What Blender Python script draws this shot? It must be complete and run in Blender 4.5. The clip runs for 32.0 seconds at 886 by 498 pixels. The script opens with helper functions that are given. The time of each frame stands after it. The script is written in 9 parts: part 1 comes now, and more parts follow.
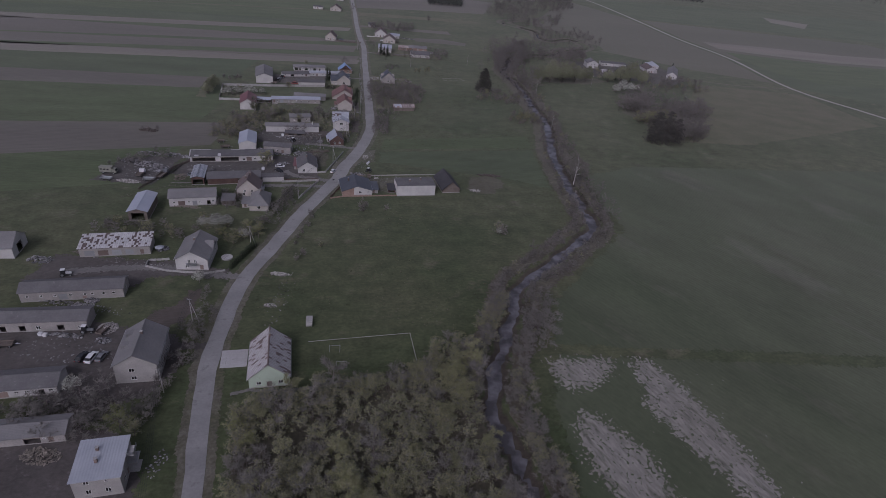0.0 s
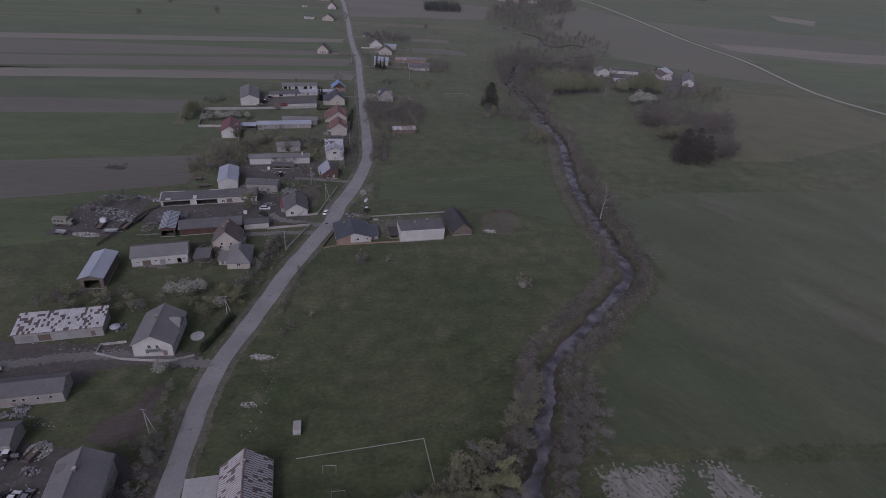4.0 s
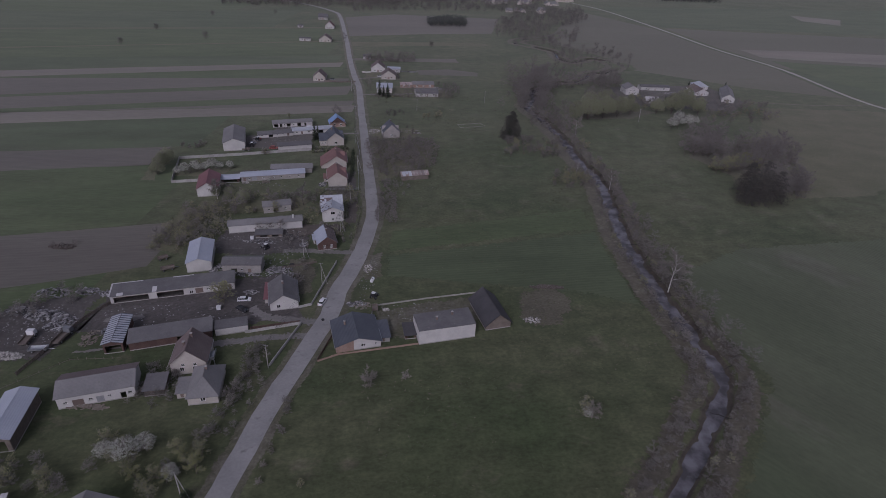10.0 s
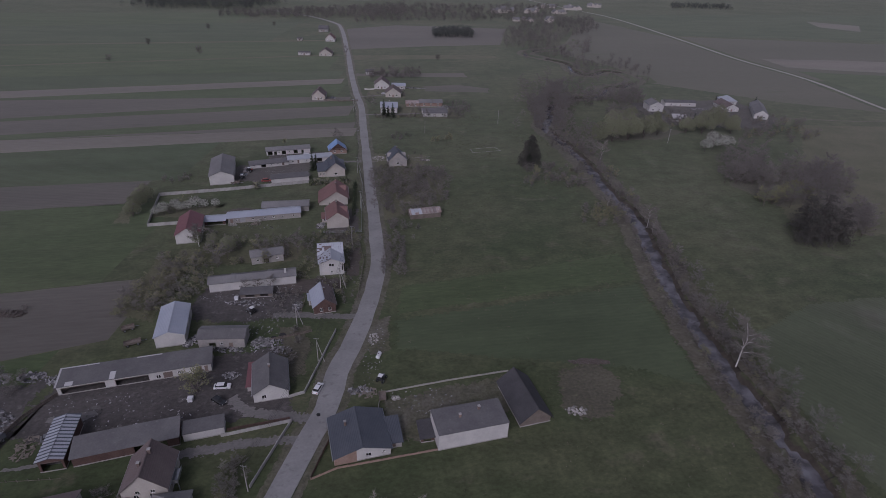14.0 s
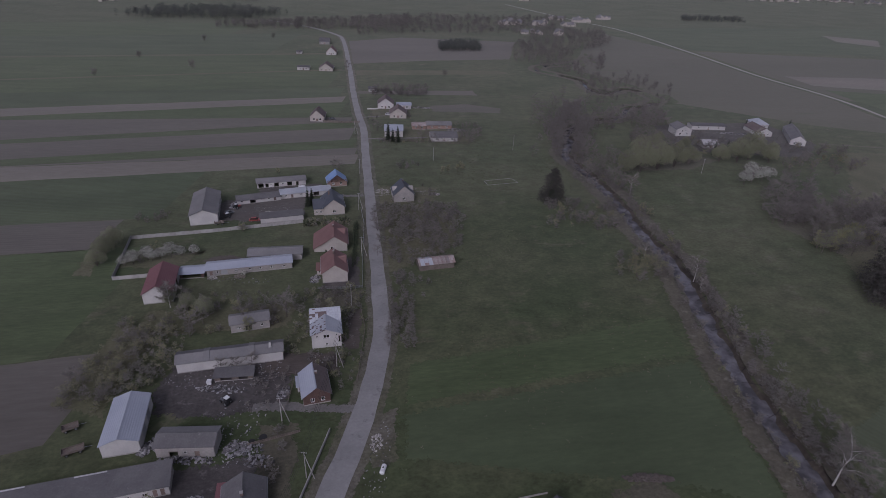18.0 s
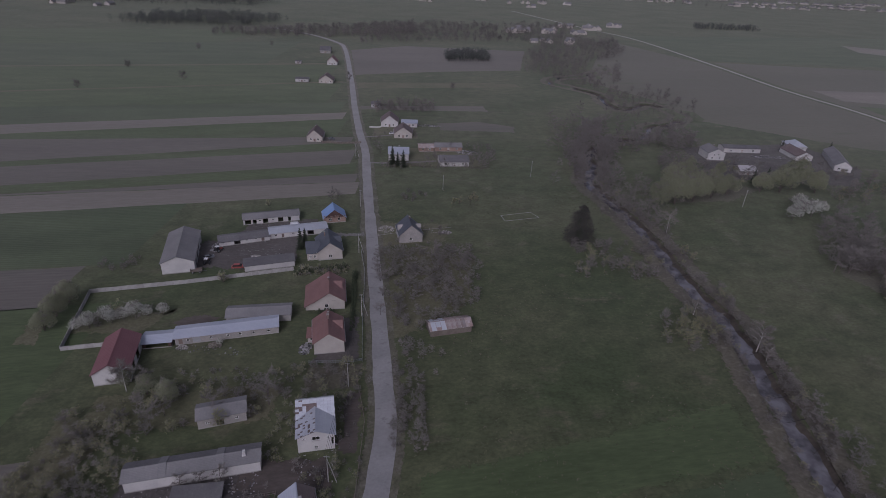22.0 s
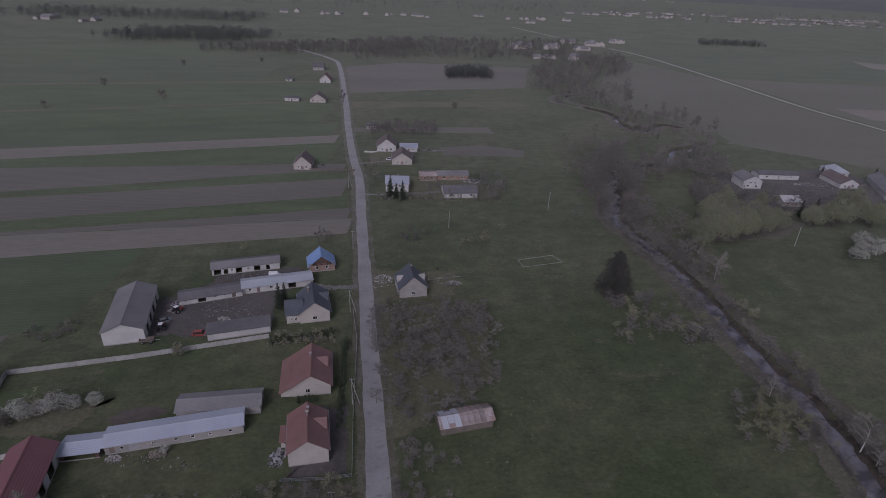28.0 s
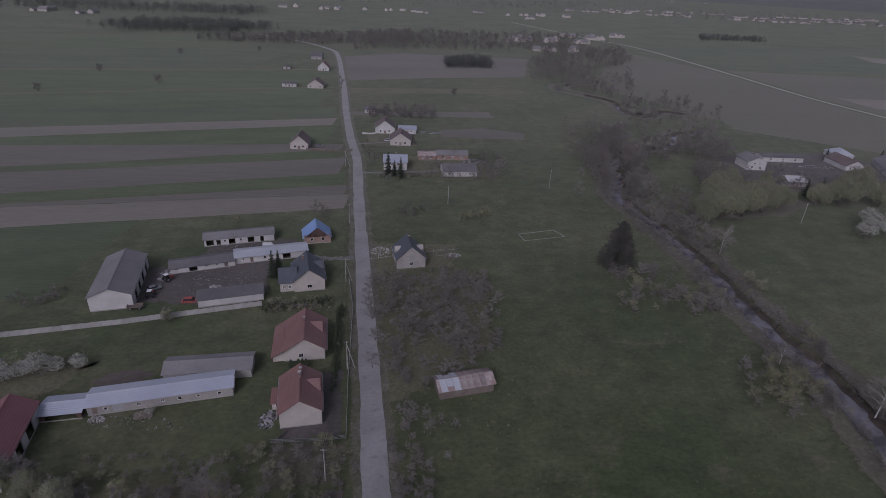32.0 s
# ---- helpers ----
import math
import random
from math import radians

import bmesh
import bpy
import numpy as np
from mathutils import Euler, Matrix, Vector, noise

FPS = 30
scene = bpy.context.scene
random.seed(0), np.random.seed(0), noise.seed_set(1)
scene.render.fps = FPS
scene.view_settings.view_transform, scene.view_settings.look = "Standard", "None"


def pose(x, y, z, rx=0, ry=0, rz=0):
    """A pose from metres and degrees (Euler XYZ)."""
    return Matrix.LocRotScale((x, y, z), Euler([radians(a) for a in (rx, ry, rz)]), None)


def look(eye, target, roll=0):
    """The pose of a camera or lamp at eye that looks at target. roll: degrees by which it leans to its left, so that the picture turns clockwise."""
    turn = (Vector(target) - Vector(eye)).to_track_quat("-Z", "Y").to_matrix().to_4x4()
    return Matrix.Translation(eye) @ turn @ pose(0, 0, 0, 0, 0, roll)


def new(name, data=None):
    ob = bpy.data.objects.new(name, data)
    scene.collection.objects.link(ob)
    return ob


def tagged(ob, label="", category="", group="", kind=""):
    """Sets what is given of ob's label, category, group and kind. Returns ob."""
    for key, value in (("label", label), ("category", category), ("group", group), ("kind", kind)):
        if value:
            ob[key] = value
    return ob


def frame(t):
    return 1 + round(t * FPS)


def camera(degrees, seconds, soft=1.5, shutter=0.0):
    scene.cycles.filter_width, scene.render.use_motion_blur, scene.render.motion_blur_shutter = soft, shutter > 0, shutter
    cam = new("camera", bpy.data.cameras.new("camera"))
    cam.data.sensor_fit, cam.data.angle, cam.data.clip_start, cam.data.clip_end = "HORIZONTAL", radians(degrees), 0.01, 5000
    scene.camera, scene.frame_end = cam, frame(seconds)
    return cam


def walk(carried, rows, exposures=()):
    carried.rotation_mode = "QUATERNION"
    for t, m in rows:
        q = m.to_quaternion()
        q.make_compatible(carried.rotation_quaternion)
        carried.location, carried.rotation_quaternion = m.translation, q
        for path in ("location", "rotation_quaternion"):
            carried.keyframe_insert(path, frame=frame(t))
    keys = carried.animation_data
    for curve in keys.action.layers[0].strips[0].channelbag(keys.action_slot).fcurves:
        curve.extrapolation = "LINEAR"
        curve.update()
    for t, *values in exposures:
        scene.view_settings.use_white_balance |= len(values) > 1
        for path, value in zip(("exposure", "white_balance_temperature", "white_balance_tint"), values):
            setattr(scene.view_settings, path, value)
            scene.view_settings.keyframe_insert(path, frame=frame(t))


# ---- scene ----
cam = camera(77.0, 32.0, 0.8)
PATH = [
    (0, (2.502, -9.370, 114.098), (2.558, -7.656, 113.069), 6.72),
    (1, (0.957, 1.074, 113.780), (1.015, 2.787, 112.750), 6.26),
    (2, (-0.491, 11.292, 113.451), (-0.433, 13.006, 112.422), 5.94),
    (3, (-1.852, 21.366, 113.175), (-1.795, 23.083, 112.150), 5.67),
    (3.5, (-2.507, 26.382, 113.061), (-2.450, 28.099, 112.037), 5.53),
    (5.5, (-5.016, 46.347, 112.578), (-4.963, 48.068, 111.561), 4.85),
    (6, (-5.612, 51.325, 112.438), (-5.563, 53.047, 111.422), 4.60),
    (7, (-6.776, 61.294, 112.128), (-6.731, 63.018, 111.115), 4.22),
    (8, (-7.944, 71.219, 111.788), (-7.905, 72.945, 110.779), 3.77),
    (9, (-9.144, 81.049, 111.430), (-9.111, 82.778, 110.426), 3.35),
    (10, (-10.375, 90.789, 111.080), (-10.346, 92.521, 110.080), 3.04),
    (11, (-11.632, 100.479, 110.753), (-11.608, 102.213, 109.756), 2.73),
    (12, (-12.927, 110.152, 110.434), (-12.906, 111.889, 109.442), 2.53),
    (13, (-14.290, 119.807, 110.108), (-14.273, 121.546, 109.121), 2.38),
    (14, (-15.725, 129.436, 109.801), (-15.709, 131.179, 108.820), 2.38),
    (14.5, (-16.445, 134.247, 109.673), (-16.430, 135.992, 108.696), 2.33),
    (16.5, (-19.245, 153.475, 109.319), (-19.232, 155.226, 108.354), 2.52),
    (17, (-19.950, 158.267, 109.273), (-19.937, 160.020, 108.310), 2.58),
    (18, (-21.404, 167.829, 109.223), (-21.391, 169.585, 108.266), 2.75),
    (19, (-22.835, 177.410, 109.180), (-22.823, 179.168, 108.227), 2.84),
    (20, (-24.156, 187.039, 109.130), (-24.145, 188.799, 108.181), 3.01),
    (21, (-25.376, 196.697, 109.095), (-25.368, 198.459, 108.148), 3.05),
    (22, (-26.556, 206.346, 109.069), (-26.549, 208.108, 108.124), 3.05),
    (23, (-27.712, 215.960, 109.007), (-27.706, 217.724, 108.063), 3.11),
    (24, (-28.806, 225.529, 108.869), (-28.801, 227.294, 107.930), 3.23),
    (25, (-30.135, 234.662, 109.211), (-30.131, 236.430, 108.276), 3.01),
    (25.5, (-30.678, 238.484, 109.408), (-30.671, 240.253, 108.475), 2.98),
    (26, (-31.072, 241.669, 109.632), (-31.064, 243.441, 108.703), 2.84),
    (26.5, (-31.372, 244.271, 109.302), (-31.364, 246.045, 108.379), 2.70),
    (28.5, (-31.311, 247.918, 100.829), (-31.292, 249.706, 99.934), 3.06),
    (29, (-31.316, 248.003, 99.332), (-31.298, 249.792, 98.436), 3.13),
    (29.5, (-31.286, 248.046, 97.858), (-31.275, 249.834, 96.962), 3.00),
    (30, (-31.227, 248.046, 96.412), (-31.213, 249.834, 95.517), 3.08),
    (30.5, (-31.143, 248.011, 95.003), (-31.120, 249.800, 94.108), 3.26),
    (31, (-31.032, 247.949, 93.634), (-31.010, 249.738, 92.741), 3.25),
    (31.5, (-30.891, 247.862, 92.314), (-30.870, 249.651, 91.421), 3.21),
    (32, (-30.736, 247.758, 91.025), (-30.716, 249.547, 90.130), 3.16),
]
EXPOSURE, KELVIN, TINT, SKY, SUN, SUN_AZ = -0.48, 5630.0, 27.0, 0.10, 0.7, 200.0
walk(cam, [(t, look(eye, target, roll)) for t, eye, target, roll in PATH], exposures=[(0.0, EXPOSURE, KELVIN, TINT), (32.0, EXPOSURE, KELVIN, TINT)])

# ---- world, sun, exposure ----
world = bpy.data.worlds.new("overcast_sky")
scene.world = world
world.use_nodes = True
wn = world.node_tree.nodes
wl = world.node_tree.links
wn.clear()
sky = wn.new("ShaderNodeTexSky")
sky.sky_type = "NISHITA"
sky.sun_disc = False
sky.sun_elevation = radians(38)
sky.sun_rotation = radians(SUN_AZ)
sky.air_density, sky.dust_density, sky.ozone_density = 1.0, 5.0, 1.0
grey_sky = wn.new("ShaderNodeHueSaturation")
grey_sky.inputs["Saturation"].default_value = 0.35
back = wn.new("ShaderNodeBackground")
back.inputs["Strength"].default_value = SKY
wo = wn.new("ShaderNodeOutputWorld")
wl.new(sky.outputs[0], grey_sky.inputs["Color"])
wl.new(grey_sky.outputs[0], back.inputs[0])
wl.new(back.outputs[0], wo.inputs[0])
sun = new("sun", bpy.data.lights.new("sun", "SUN"))
sun.data.energy, sun.data.angle, sun.data.color = SUN, radians(16), (1.0, 0.96, 0.9)
sun.matrix_world = look((0, 0, 0), (-math.sin(radians(SUN_AZ)) * math.cos(radians(38)), -math.cos(radians(SUN_AZ)) * math.cos(radians(38)), -math.sin(radians(38))))


# ---- materials ----
def mat(name, a, b, rough=0.85, big=0.08, small=1.5, grain=0.25, stain=None, stain_at=0.62, bump=0.3, metal=0.0, world_space=False, turn=0.0,
        stretch=1.0, ribs=None, jitter=0.0, island=False, spec=0.3, fuzz=0.0, mottle=None):
    """Two colours blended by a large noise, a stain colour by a middle one, fine grain in value and relief; ribs: (axis, period, strength)."""
    m = bpy.data.materials.new(name)
    m.use_nodes = True
    nt = m.node_tree
    n, l = nt.nodes, nt.links
    p = n["Principled BSDF"]
    p.inputs["Roughness"].default_value = rough
    p.inputs["Metallic"].default_value = metal
    p.inputs["Specular IOR Level"].default_value = spec
    # grass-like sheen that also lightens low-angle distant ground in place of haze
    if fuzz:
        p.inputs["Sheen Weight"].default_value, p.inputs["Sheen Roughness"].default_value = fuzz, 0.45
        p.inputs["Sheen Tint"].default_value = (1.0, 0.99, 0.88, 1)
    if world_space:
        src = n.new("ShaderNodeNewGeometry").outputs["Position"]
    else:
        src = n.new("ShaderNodeTexCoord").outputs["Object"]
    mp = n.new("ShaderNodeMapping")
    mp.inputs["Rotation"].default_value = (0, 0, radians(-turn))
    l.new(src, mp.inputs[0])
    st = n.new("ShaderNodeMapping")
    st.inputs["Scale"].default_value = (1.0 / stretch, 1, 1)
    l.new(mp.outputs[0], st.inputs[0])

    def noise_node(scale, detail, rough_):
        t = n.new("ShaderNodeTexNoise")
        t.inputs["Scale"].default_value, t.inputs["Detail"].default_value, t.inputs["Roughness"].default_value = scale, detail, rough_
        l.new(st.outputs[0], t.inputs["Vector"])
        return t.outputs["Fac"]

    def remap(v, lo, hi, to0, to1):
        r = n.new("ShaderNodeMapRange")
        r.inputs[1].default_value, r.inputs[2].default_value, r.inputs[3].default_value, r.inputs[4].default_value = lo, hi, to0, to1
        l.new(v, r.inputs[0])
        return r.outputs[0]

    def mix(f, c0, c1, mode="MIX"):
        x = n.new("ShaderNodeMix")
        x.data_type, x.blend_type = "RGBA", mode
        for sock, val in ((x.inputs[0], f), (x.inputs[6], c0), (x.inputs[7], c1)):
            if isinstance(val, (int, float)):
                sock.default_value = val
            elif isinstance(val, tuple):
                sock.default_value = (*val, 1)
            else:
                l.new(val, sock)
        return x.outputs[2]

    col = mix(remap(noise_node(big, 4, 0.55), 0.35, 0.65, 0, 1), a, b)
    if stain:
        col = mix(remap(noise_node(big * 4.3, 5, 0.65), stain_at, stain_at + 0.12, 0, 0.85), col, stain)
    fine = noise_node(small, 6, 0.7)
    val = remap(fine, 0.25, 0.75, 1 - grain, 1 + grain)
    if mottle:
        spots = n.new("ShaderNodeMath")
        spots.operation = "MULTIPLY"
        l.new(val, spots.inputs[0])
        l.new(remap(noise_node(mottle[0], 5, 0.6), 0.32, 0.68, 1 - mottle[1], 1 + mottle[1]), spots.inputs[1])
        val = spots.outputs[0]
    if jitter:
        rnd = n.new("ShaderNodeNewGeometry").outputs["Random Per Island"] if island else n.new("ShaderNodeObjectInfo").outputs["Random"]
        jt = remap(rnd, 0, 1, 1 - jitter, 1 + jitter)
        mm = n.new("ShaderNodeMath")
        mm.operation = "MULTIPLY"
        l.new(val, mm.inputs[0])
        l.new(jt, mm.inputs[1])
        val = mm.outputs[0]
    hs = n.new("ShaderNodeHueSaturation")
    l.new(val, hs.inputs["Value"])
    l.new(col, hs.inputs["Color"])
    l.new(hs.outputs[0], p.inputs["Base Color"])
    height = fine
    if ribs:
        w = n.new("ShaderNodeTexWave")
        w.bands_direction = ribs[0]
        w.inputs["Scale"].default_value = 0.314 / ribs[1]
        w.inputs["Distortion"].default_value = ribs[3] if len(ribs) > 3 else 0.0
        w.inputs["Detail Scale"].default_value = 0.6
        l.new(mp.outputs[0], w.inputs["Vector"])
        ad = n.new("ShaderNodeMath")
        ad.operation = "MULTIPLY_ADD"
        l.new(w.outputs["Fac"], ad.inputs[0])
        ad.inputs[1].default_value = ribs[2]
        l.new(fine, ad.inputs[2])
        height = ad.outputs[0]
    if bump:
        bp = n.new("ShaderNodeBump")
        bp.inputs["Strength"].default_value, bp.inputs["Distance"].default_value = bump, 0.12
        l.new(height, bp.inputs["Height"])
        l.new(bp.outputs[0], p.inputs["Normal"])
    return m


def soil(name, a, b, stain=None, turn=11.0, rows=0.0, **kw):
    m = mat(name, a, b, rough=0.95, world_space=True, turn=turn, stretch=kw.pop("stretch", 2.5), stain=stain,
               ribs=("Y", rows, 0.5, 1.5) if rows else None, spec=0.1, fuzz=kw.pop("fuzz", 0.19), **kw)
    # the cover grows thin towards the edge of its piece
    n, l = m.node_tree.nodes, m.node_tree.links
    at = n.new("ShaderNodeAttribute")
    at.attribute_name = "fray"
    grain = n.new("ShaderNodeTexNoise")
    grain.inputs["Scale"].default_value, grain.inputs["Detail"].default_value = 0.9, 4
    l.new(n.new("ShaderNodeNewGeometry").outputs["Position"], grain.inputs["Vector"])
    spread = n.new("ShaderNodeMapRange")
    for k, v in ((1, 0.3), (2, 0.7), (3, 0.03), (4, 0.97)):
        spread.inputs[k].default_value = v
    l.new(grain.outputs["Fac"], spread.inputs[0])
    less = n.new("ShaderNodeMath")
    less.operation = "SUBTRACT"
    l.new(spread.outputs[0], less.inputs[0])
    l.new(at.outputs["Fac"], less.inputs[1])
    edge = n.new("ShaderNodeMapRange")
    edge.inputs[1].default_value, edge.inputs[2].default_value = -0.015, 0.015
    l.new(less.outputs[0], edge.inputs[0])
    l.new(edge.outputs[0], n["Principled BSDF"].inputs["Alpha"])
    return m


M = {
    # ground covers
    "meadow": soil("meadow_grass", (0.050, 0.068, 0.029), (0.087, 0.094, 0.050), (0.108, 0.102, 0.067), big=0.020, small=0.9, grain=0.36, stretch=1.3, stain_at=0.58, mottle=(0.17, 0.24)),
    "crop": soil("young_winter_crop", (0.055, 0.075, 0.038), (0.074, 0.091, 0.049), (0.097, 0.100, 0.064), big=0.012, small=0.7, grain=0.16, rows=1.6, stretch=3, stain_at=0.64, mottle=(0.06, 0.16)),
    "lush": soil("lush_grass_strip", (0.060, 0.082, 0.036), (0.076, 0.095, 0.046), (0.096, 0.101, 0.060), big=0.03, small=0.8, grain=0.22, stretch=4, mottle=(0.1, 0.16)),
    "plough": soil("ploughed_soil", (0.104, 0.094, 0.082), (0.130, 0.117, 0.102), (0.084, 0.077, 0.065), big=0.02, small=0.6, grain=0.16, rows=1.8, stretch=6),
    "stubble": soil("dry_pale_stubble", (0.150, 0.136, 0.116), (0.18, 0.162, 0.138), (0.13, 0.12, 0.085), big=0.03, small=0.8, grain=0.2, stretch=6),
    "straw": soil("flattened_dry_reed", (0.245, 0.23, 0.205), (0.195, 0.182, 0.158), (0.13, 0.125, 0.10), big=0.10, small=1.1, grain=0.3, turn=-62, stretch=3.5, stain_at=0.53, mottle=(0.7, 0.2)),
    "widecrop": soil("broad_thin_cereal", (0.066, 0.083, 0.045), (0.099, 0.105, 0.069), (0.119, 0.116, 0.086), big=0.0065, small=0.7, grain=0.16, rows=1.6, turn=-48, stretch=2.2, stain_at=0.56, mottle=(0.05, 0.14)),
    "rough": soil("dry_rough_grass", (0.115, 0.108, 0.068), (0.085, 0.088, 0.048), (0.16, 0.145, 0.115), big=0.06, small=1.0, grain=0.35, stretch=1.2),
    "yard": soil("bare_farmyard_earth", (0.072, 0.064, 0.060), (0.096, 0.085, 0.080), (0.15, 0.138, 0.132), big=0.07, small=0.9, grain=0.3, stretch=1.3, stain_at=0.60),
    "mud": soil("dark_wet_earth", (0.060, 0.054, 0.052), (0.088, 0.079, 0.075), (0.14, 0.13, 0.122), big=0.09, small=0.9, grain=0.38, stretch=1.2, stain_at=0.57),
    "gravel": soil("packed_gravel_lane", (0.175, 0.163, 0.155), (0.14, 0.131, 0.125), (0.10, 0.094, 0.08), big=0.12, small=1.6, grain=0.25, stretch=1.5, stain_at=0.60),
    "asphalt": soil("worn_asphalt", (0.208, 0.202, 0.199), (0.258, 0.25, 0.244), (0.152, 0.146, 0.141), big=0.10, small=1.4, grain=0.12, stretch=1.2, bump=0.08, stain_at=0.58),
    "verge": soil("dusty_road_verge", (0.122, 0.112, 0.090), (0.086, 0.086, 0.054), (0.165, 0.150, 0.128), big=0.12, small=1.2, grain=0.3, stretch=1, mottle=(0.3, 0.2)),
    "slab": soil("concrete_paving", (0.34, 0.325, 0.32), (0.40, 0.385, 0.38), (0.26, 0.25, 0.24), big=0.2, small=2.0, grain=0.12, stretch=1, bump=0.1),
    "bankmud": soil("brown_bank_earth", (0.078, 0.070, 0.056), (0.105, 0.096, 0.070), (0.145, 0.132, 0.108), big=0.09, small=1.0, grain=0.4, stretch=1.2, stain_at=0.56),
    "brush": soil("leaf_litter_undergrowth", (0.080, 0.074, 0.054), (0.105, 0.098, 0.070), (0.12, 0.122, 0.072), big=0.09, small=1.2, grain=0.4, stretch=1.2, stain_at=0.58),
    "track": soil("pale_sandy_track", (0.27, 0.255, 0.235), (0.31, 0.29, 0.265), (0.18, 0.17, 0.13), big=0.06, small=1.2, grain=0.2, stretch=1),
    "fallow": soil("brown_green_fallow", (0.092, 0.089, 0.066), (0.114, 0.108, 0.082), (0.084, 0.094, 0.058), big=0.010, small=0.6, grain=0.16, rows=1.8, stretch=5, stain_at=0.60),
    "bed": soil("garden_bed_soil", (0.075, 0.062, 0.055), (0.10, 0.085, 0.075), None, big=0.1, small=1.0, grain=0.25, rows=0.9),
    # walls
    "white": mat("white_plaster", (0.50, 0.485, 0.46), (0.42, 0.405, 0.39), big=0.25, small=3, grain=0.08, stain=(0.42, 0.40, 0.38), stain_at=0.66, bump=0.1),
    "cream": mat("cream_plaster", (0.42, 0.385, 0.343), (0.37, 0.34, 0.305), big=0.3, small=3, grain=0.08, stain=(0.36, 0.32, 0.28), stain_at=0.66, bump=0.1),
    "mint": mat("pale_green_plaster", (0.40, 0.47, 0.37), (0.36, 0.42, 0.33), big=0.3, small=3, grain=0.08, stain=(0.30, 0.33, 0.27), bump=0.1),
    "render": mat("grey_cement_render", (0.34, 0.32, 0.30), (0.28, 0.265, 0.25), big=0.3, small=3, grain=0.12, stain=(0.20, 0.19, 0.18), bump=0.15),
    "block": mat("pale_concrete_block", (0.33, 0.305, 0.285), (0.265, 0.25, 0.235), big=0.4, small=2.5, grain=0.15, stain=(0.24, 0.22, 0.21), ribs=("Z", 0.24, 0.4), bump=0.2),
    "brick": mat("weathered_brick", (0.25, 0.17, 0.135), (0.30, 0.215, 0.175), big=0.5, small=3, grain=0.2, stain=(0.36, 0.31, 0.27), ribs=("Z", 0.08, 0.4), bump=0.2),
    "timber": mat("grey_weathered_timber", (0.13, 0.105, 0.09), (0.17, 0.145, 0.125), big=0.6, small=5, grain=0.25, ribs=("X", 0.16, 0.6), bump=0.3, jitter=0.15),
    "darkwood": mat("dark_brown_boards", (0.085, 0.052, 0.045), (0.11, 0.07, 0.058), big=0.6, small=5, grain=0.25, ribs=("X", 0.18, 0.6), bump=0.3, jitter=0.15),
    "wood": mat("raw_timber", (0.19, 0.165, 0.14), (0.15, 0.13, 0.11), big=0.8, small=6, grain=0.2, jitter=0.25),
    "concrete": mat("old_concrete", (0.36, 0.345, 0.33), (0.29, 0.28, 0.265), big=0.4, small=3, grain=0.14, stain=(0.21, 0.205, 0.18), bump=0.2, jitter=0.12),
    # roofs
    "eternit": mat("grey_fibre_cement_roof", (0.160, 0.155, 0.154), (0.198, 0.191, 0.188), rough=0.8, big=0.15, small=2, grain=0.12, stain=(0.145, 0.14, 0.125), ribs=("X", 0.35, 0.5), bump=0.25, jitter=0.05),
    "tar": mat("tar_paper_roof", (0.110, 0.105, 0.107), (0.140, 0.134, 0.134), rough=0.8, big=0.2, small=2, grain=0.15, stain=(0.20, 0.19, 0.185), bump=0.15, jitter=0.06),
    "darktile": mat("charcoal_metal_tile_roof", (0.070, 0.076, 0.090), (0.088, 0.094, 0.108), rough=0.5, big=0.2, small=2, grain=0.08, ribs=("X", 0.4, 0.8), bump=0.3),
    "black": mat("dark_felt_roof", (0.052, 0.05, 0.053), (0.07, 0.067, 0.07), rough=0.75, big=0.2, small=2, grain=0.15, bump=0.15),
    "redtile": mat("red_brown_metal_tile_roof", (0.172, 0.096, 0.087), (0.205, 0.116, 0.105), rough=0.55, big=0.2, small=2, grain=0.1, ribs=("X", 0.4, 0.8), bump=0.3),
    "maroon": mat("maroon_sheet_metal_roof", (0.165, 0.075, 0.080), (0.19, 0.09, 0.094), rough=0.5, big=0.12, small=2, grain=0.06, ribs=("X", 0.5, 0.8), bump=0.25),
    "brownroof": mat("brown_tile_roof", (0.135, 0.105, 0.10), (0.16, 0.13, 0.122), rough=0.7, big=0.2, small=2, grain=0.12, stain=(0.11, 0.085, 0.08), ribs=("X", 0.35, 0.8), bump=0.3),
    "blueroof": mat("blue_sheet_metal_roof", (0.17, 0.26, 0.44), (0.20, 0.30, 0.48), rough=0.4, big=0.15, small=2, grain=0.06, ribs=("X", 0.5, 0.8), bump=0.25),
    "silver": mat("galvanised_sheet_roof", (0.37, 0.385, 0.42), (0.43, 0.445, 0.475), rough=0.45, metal=0.25, big=0.2, small=2, grain=0.07, stain=(0.36, 0.36, 0.37), ribs=("X", 0.6, 0.8), bump=0.25, jitter=0.06),
    "steelblue": mat("pale_blue_sheet_roof", (0.33, 0.352, 0.405), (0.385, 0.405, 0.455), rough=0.45, metal=0.1, big=0.1, small=2, grain=0.05, ribs=("X", 0.5, 0.8), bump=0.25, jitter=0.05),
    "rust": mat("rusty_sheet_roof", (0.21, 0.15, 0.13), (0.30, 0.27, 0.26), rough=0.7, big=0.5, small=3, grain=0.15, stain=(0.13, 0.085, 0.07), ribs=("X", 0.3, 0.8), bump=0.3, jitter=0.35),
    "oldsheet": mat("patched_white_roof_sheet", (0.42, 0.41, 0.41), (0.48, 0.465, 0.46), rough=0.7, big=0.4, small=3, grain=0.1, stain=(0.36, 0.33, 0.32), bump=0.15, jitter=0.1),
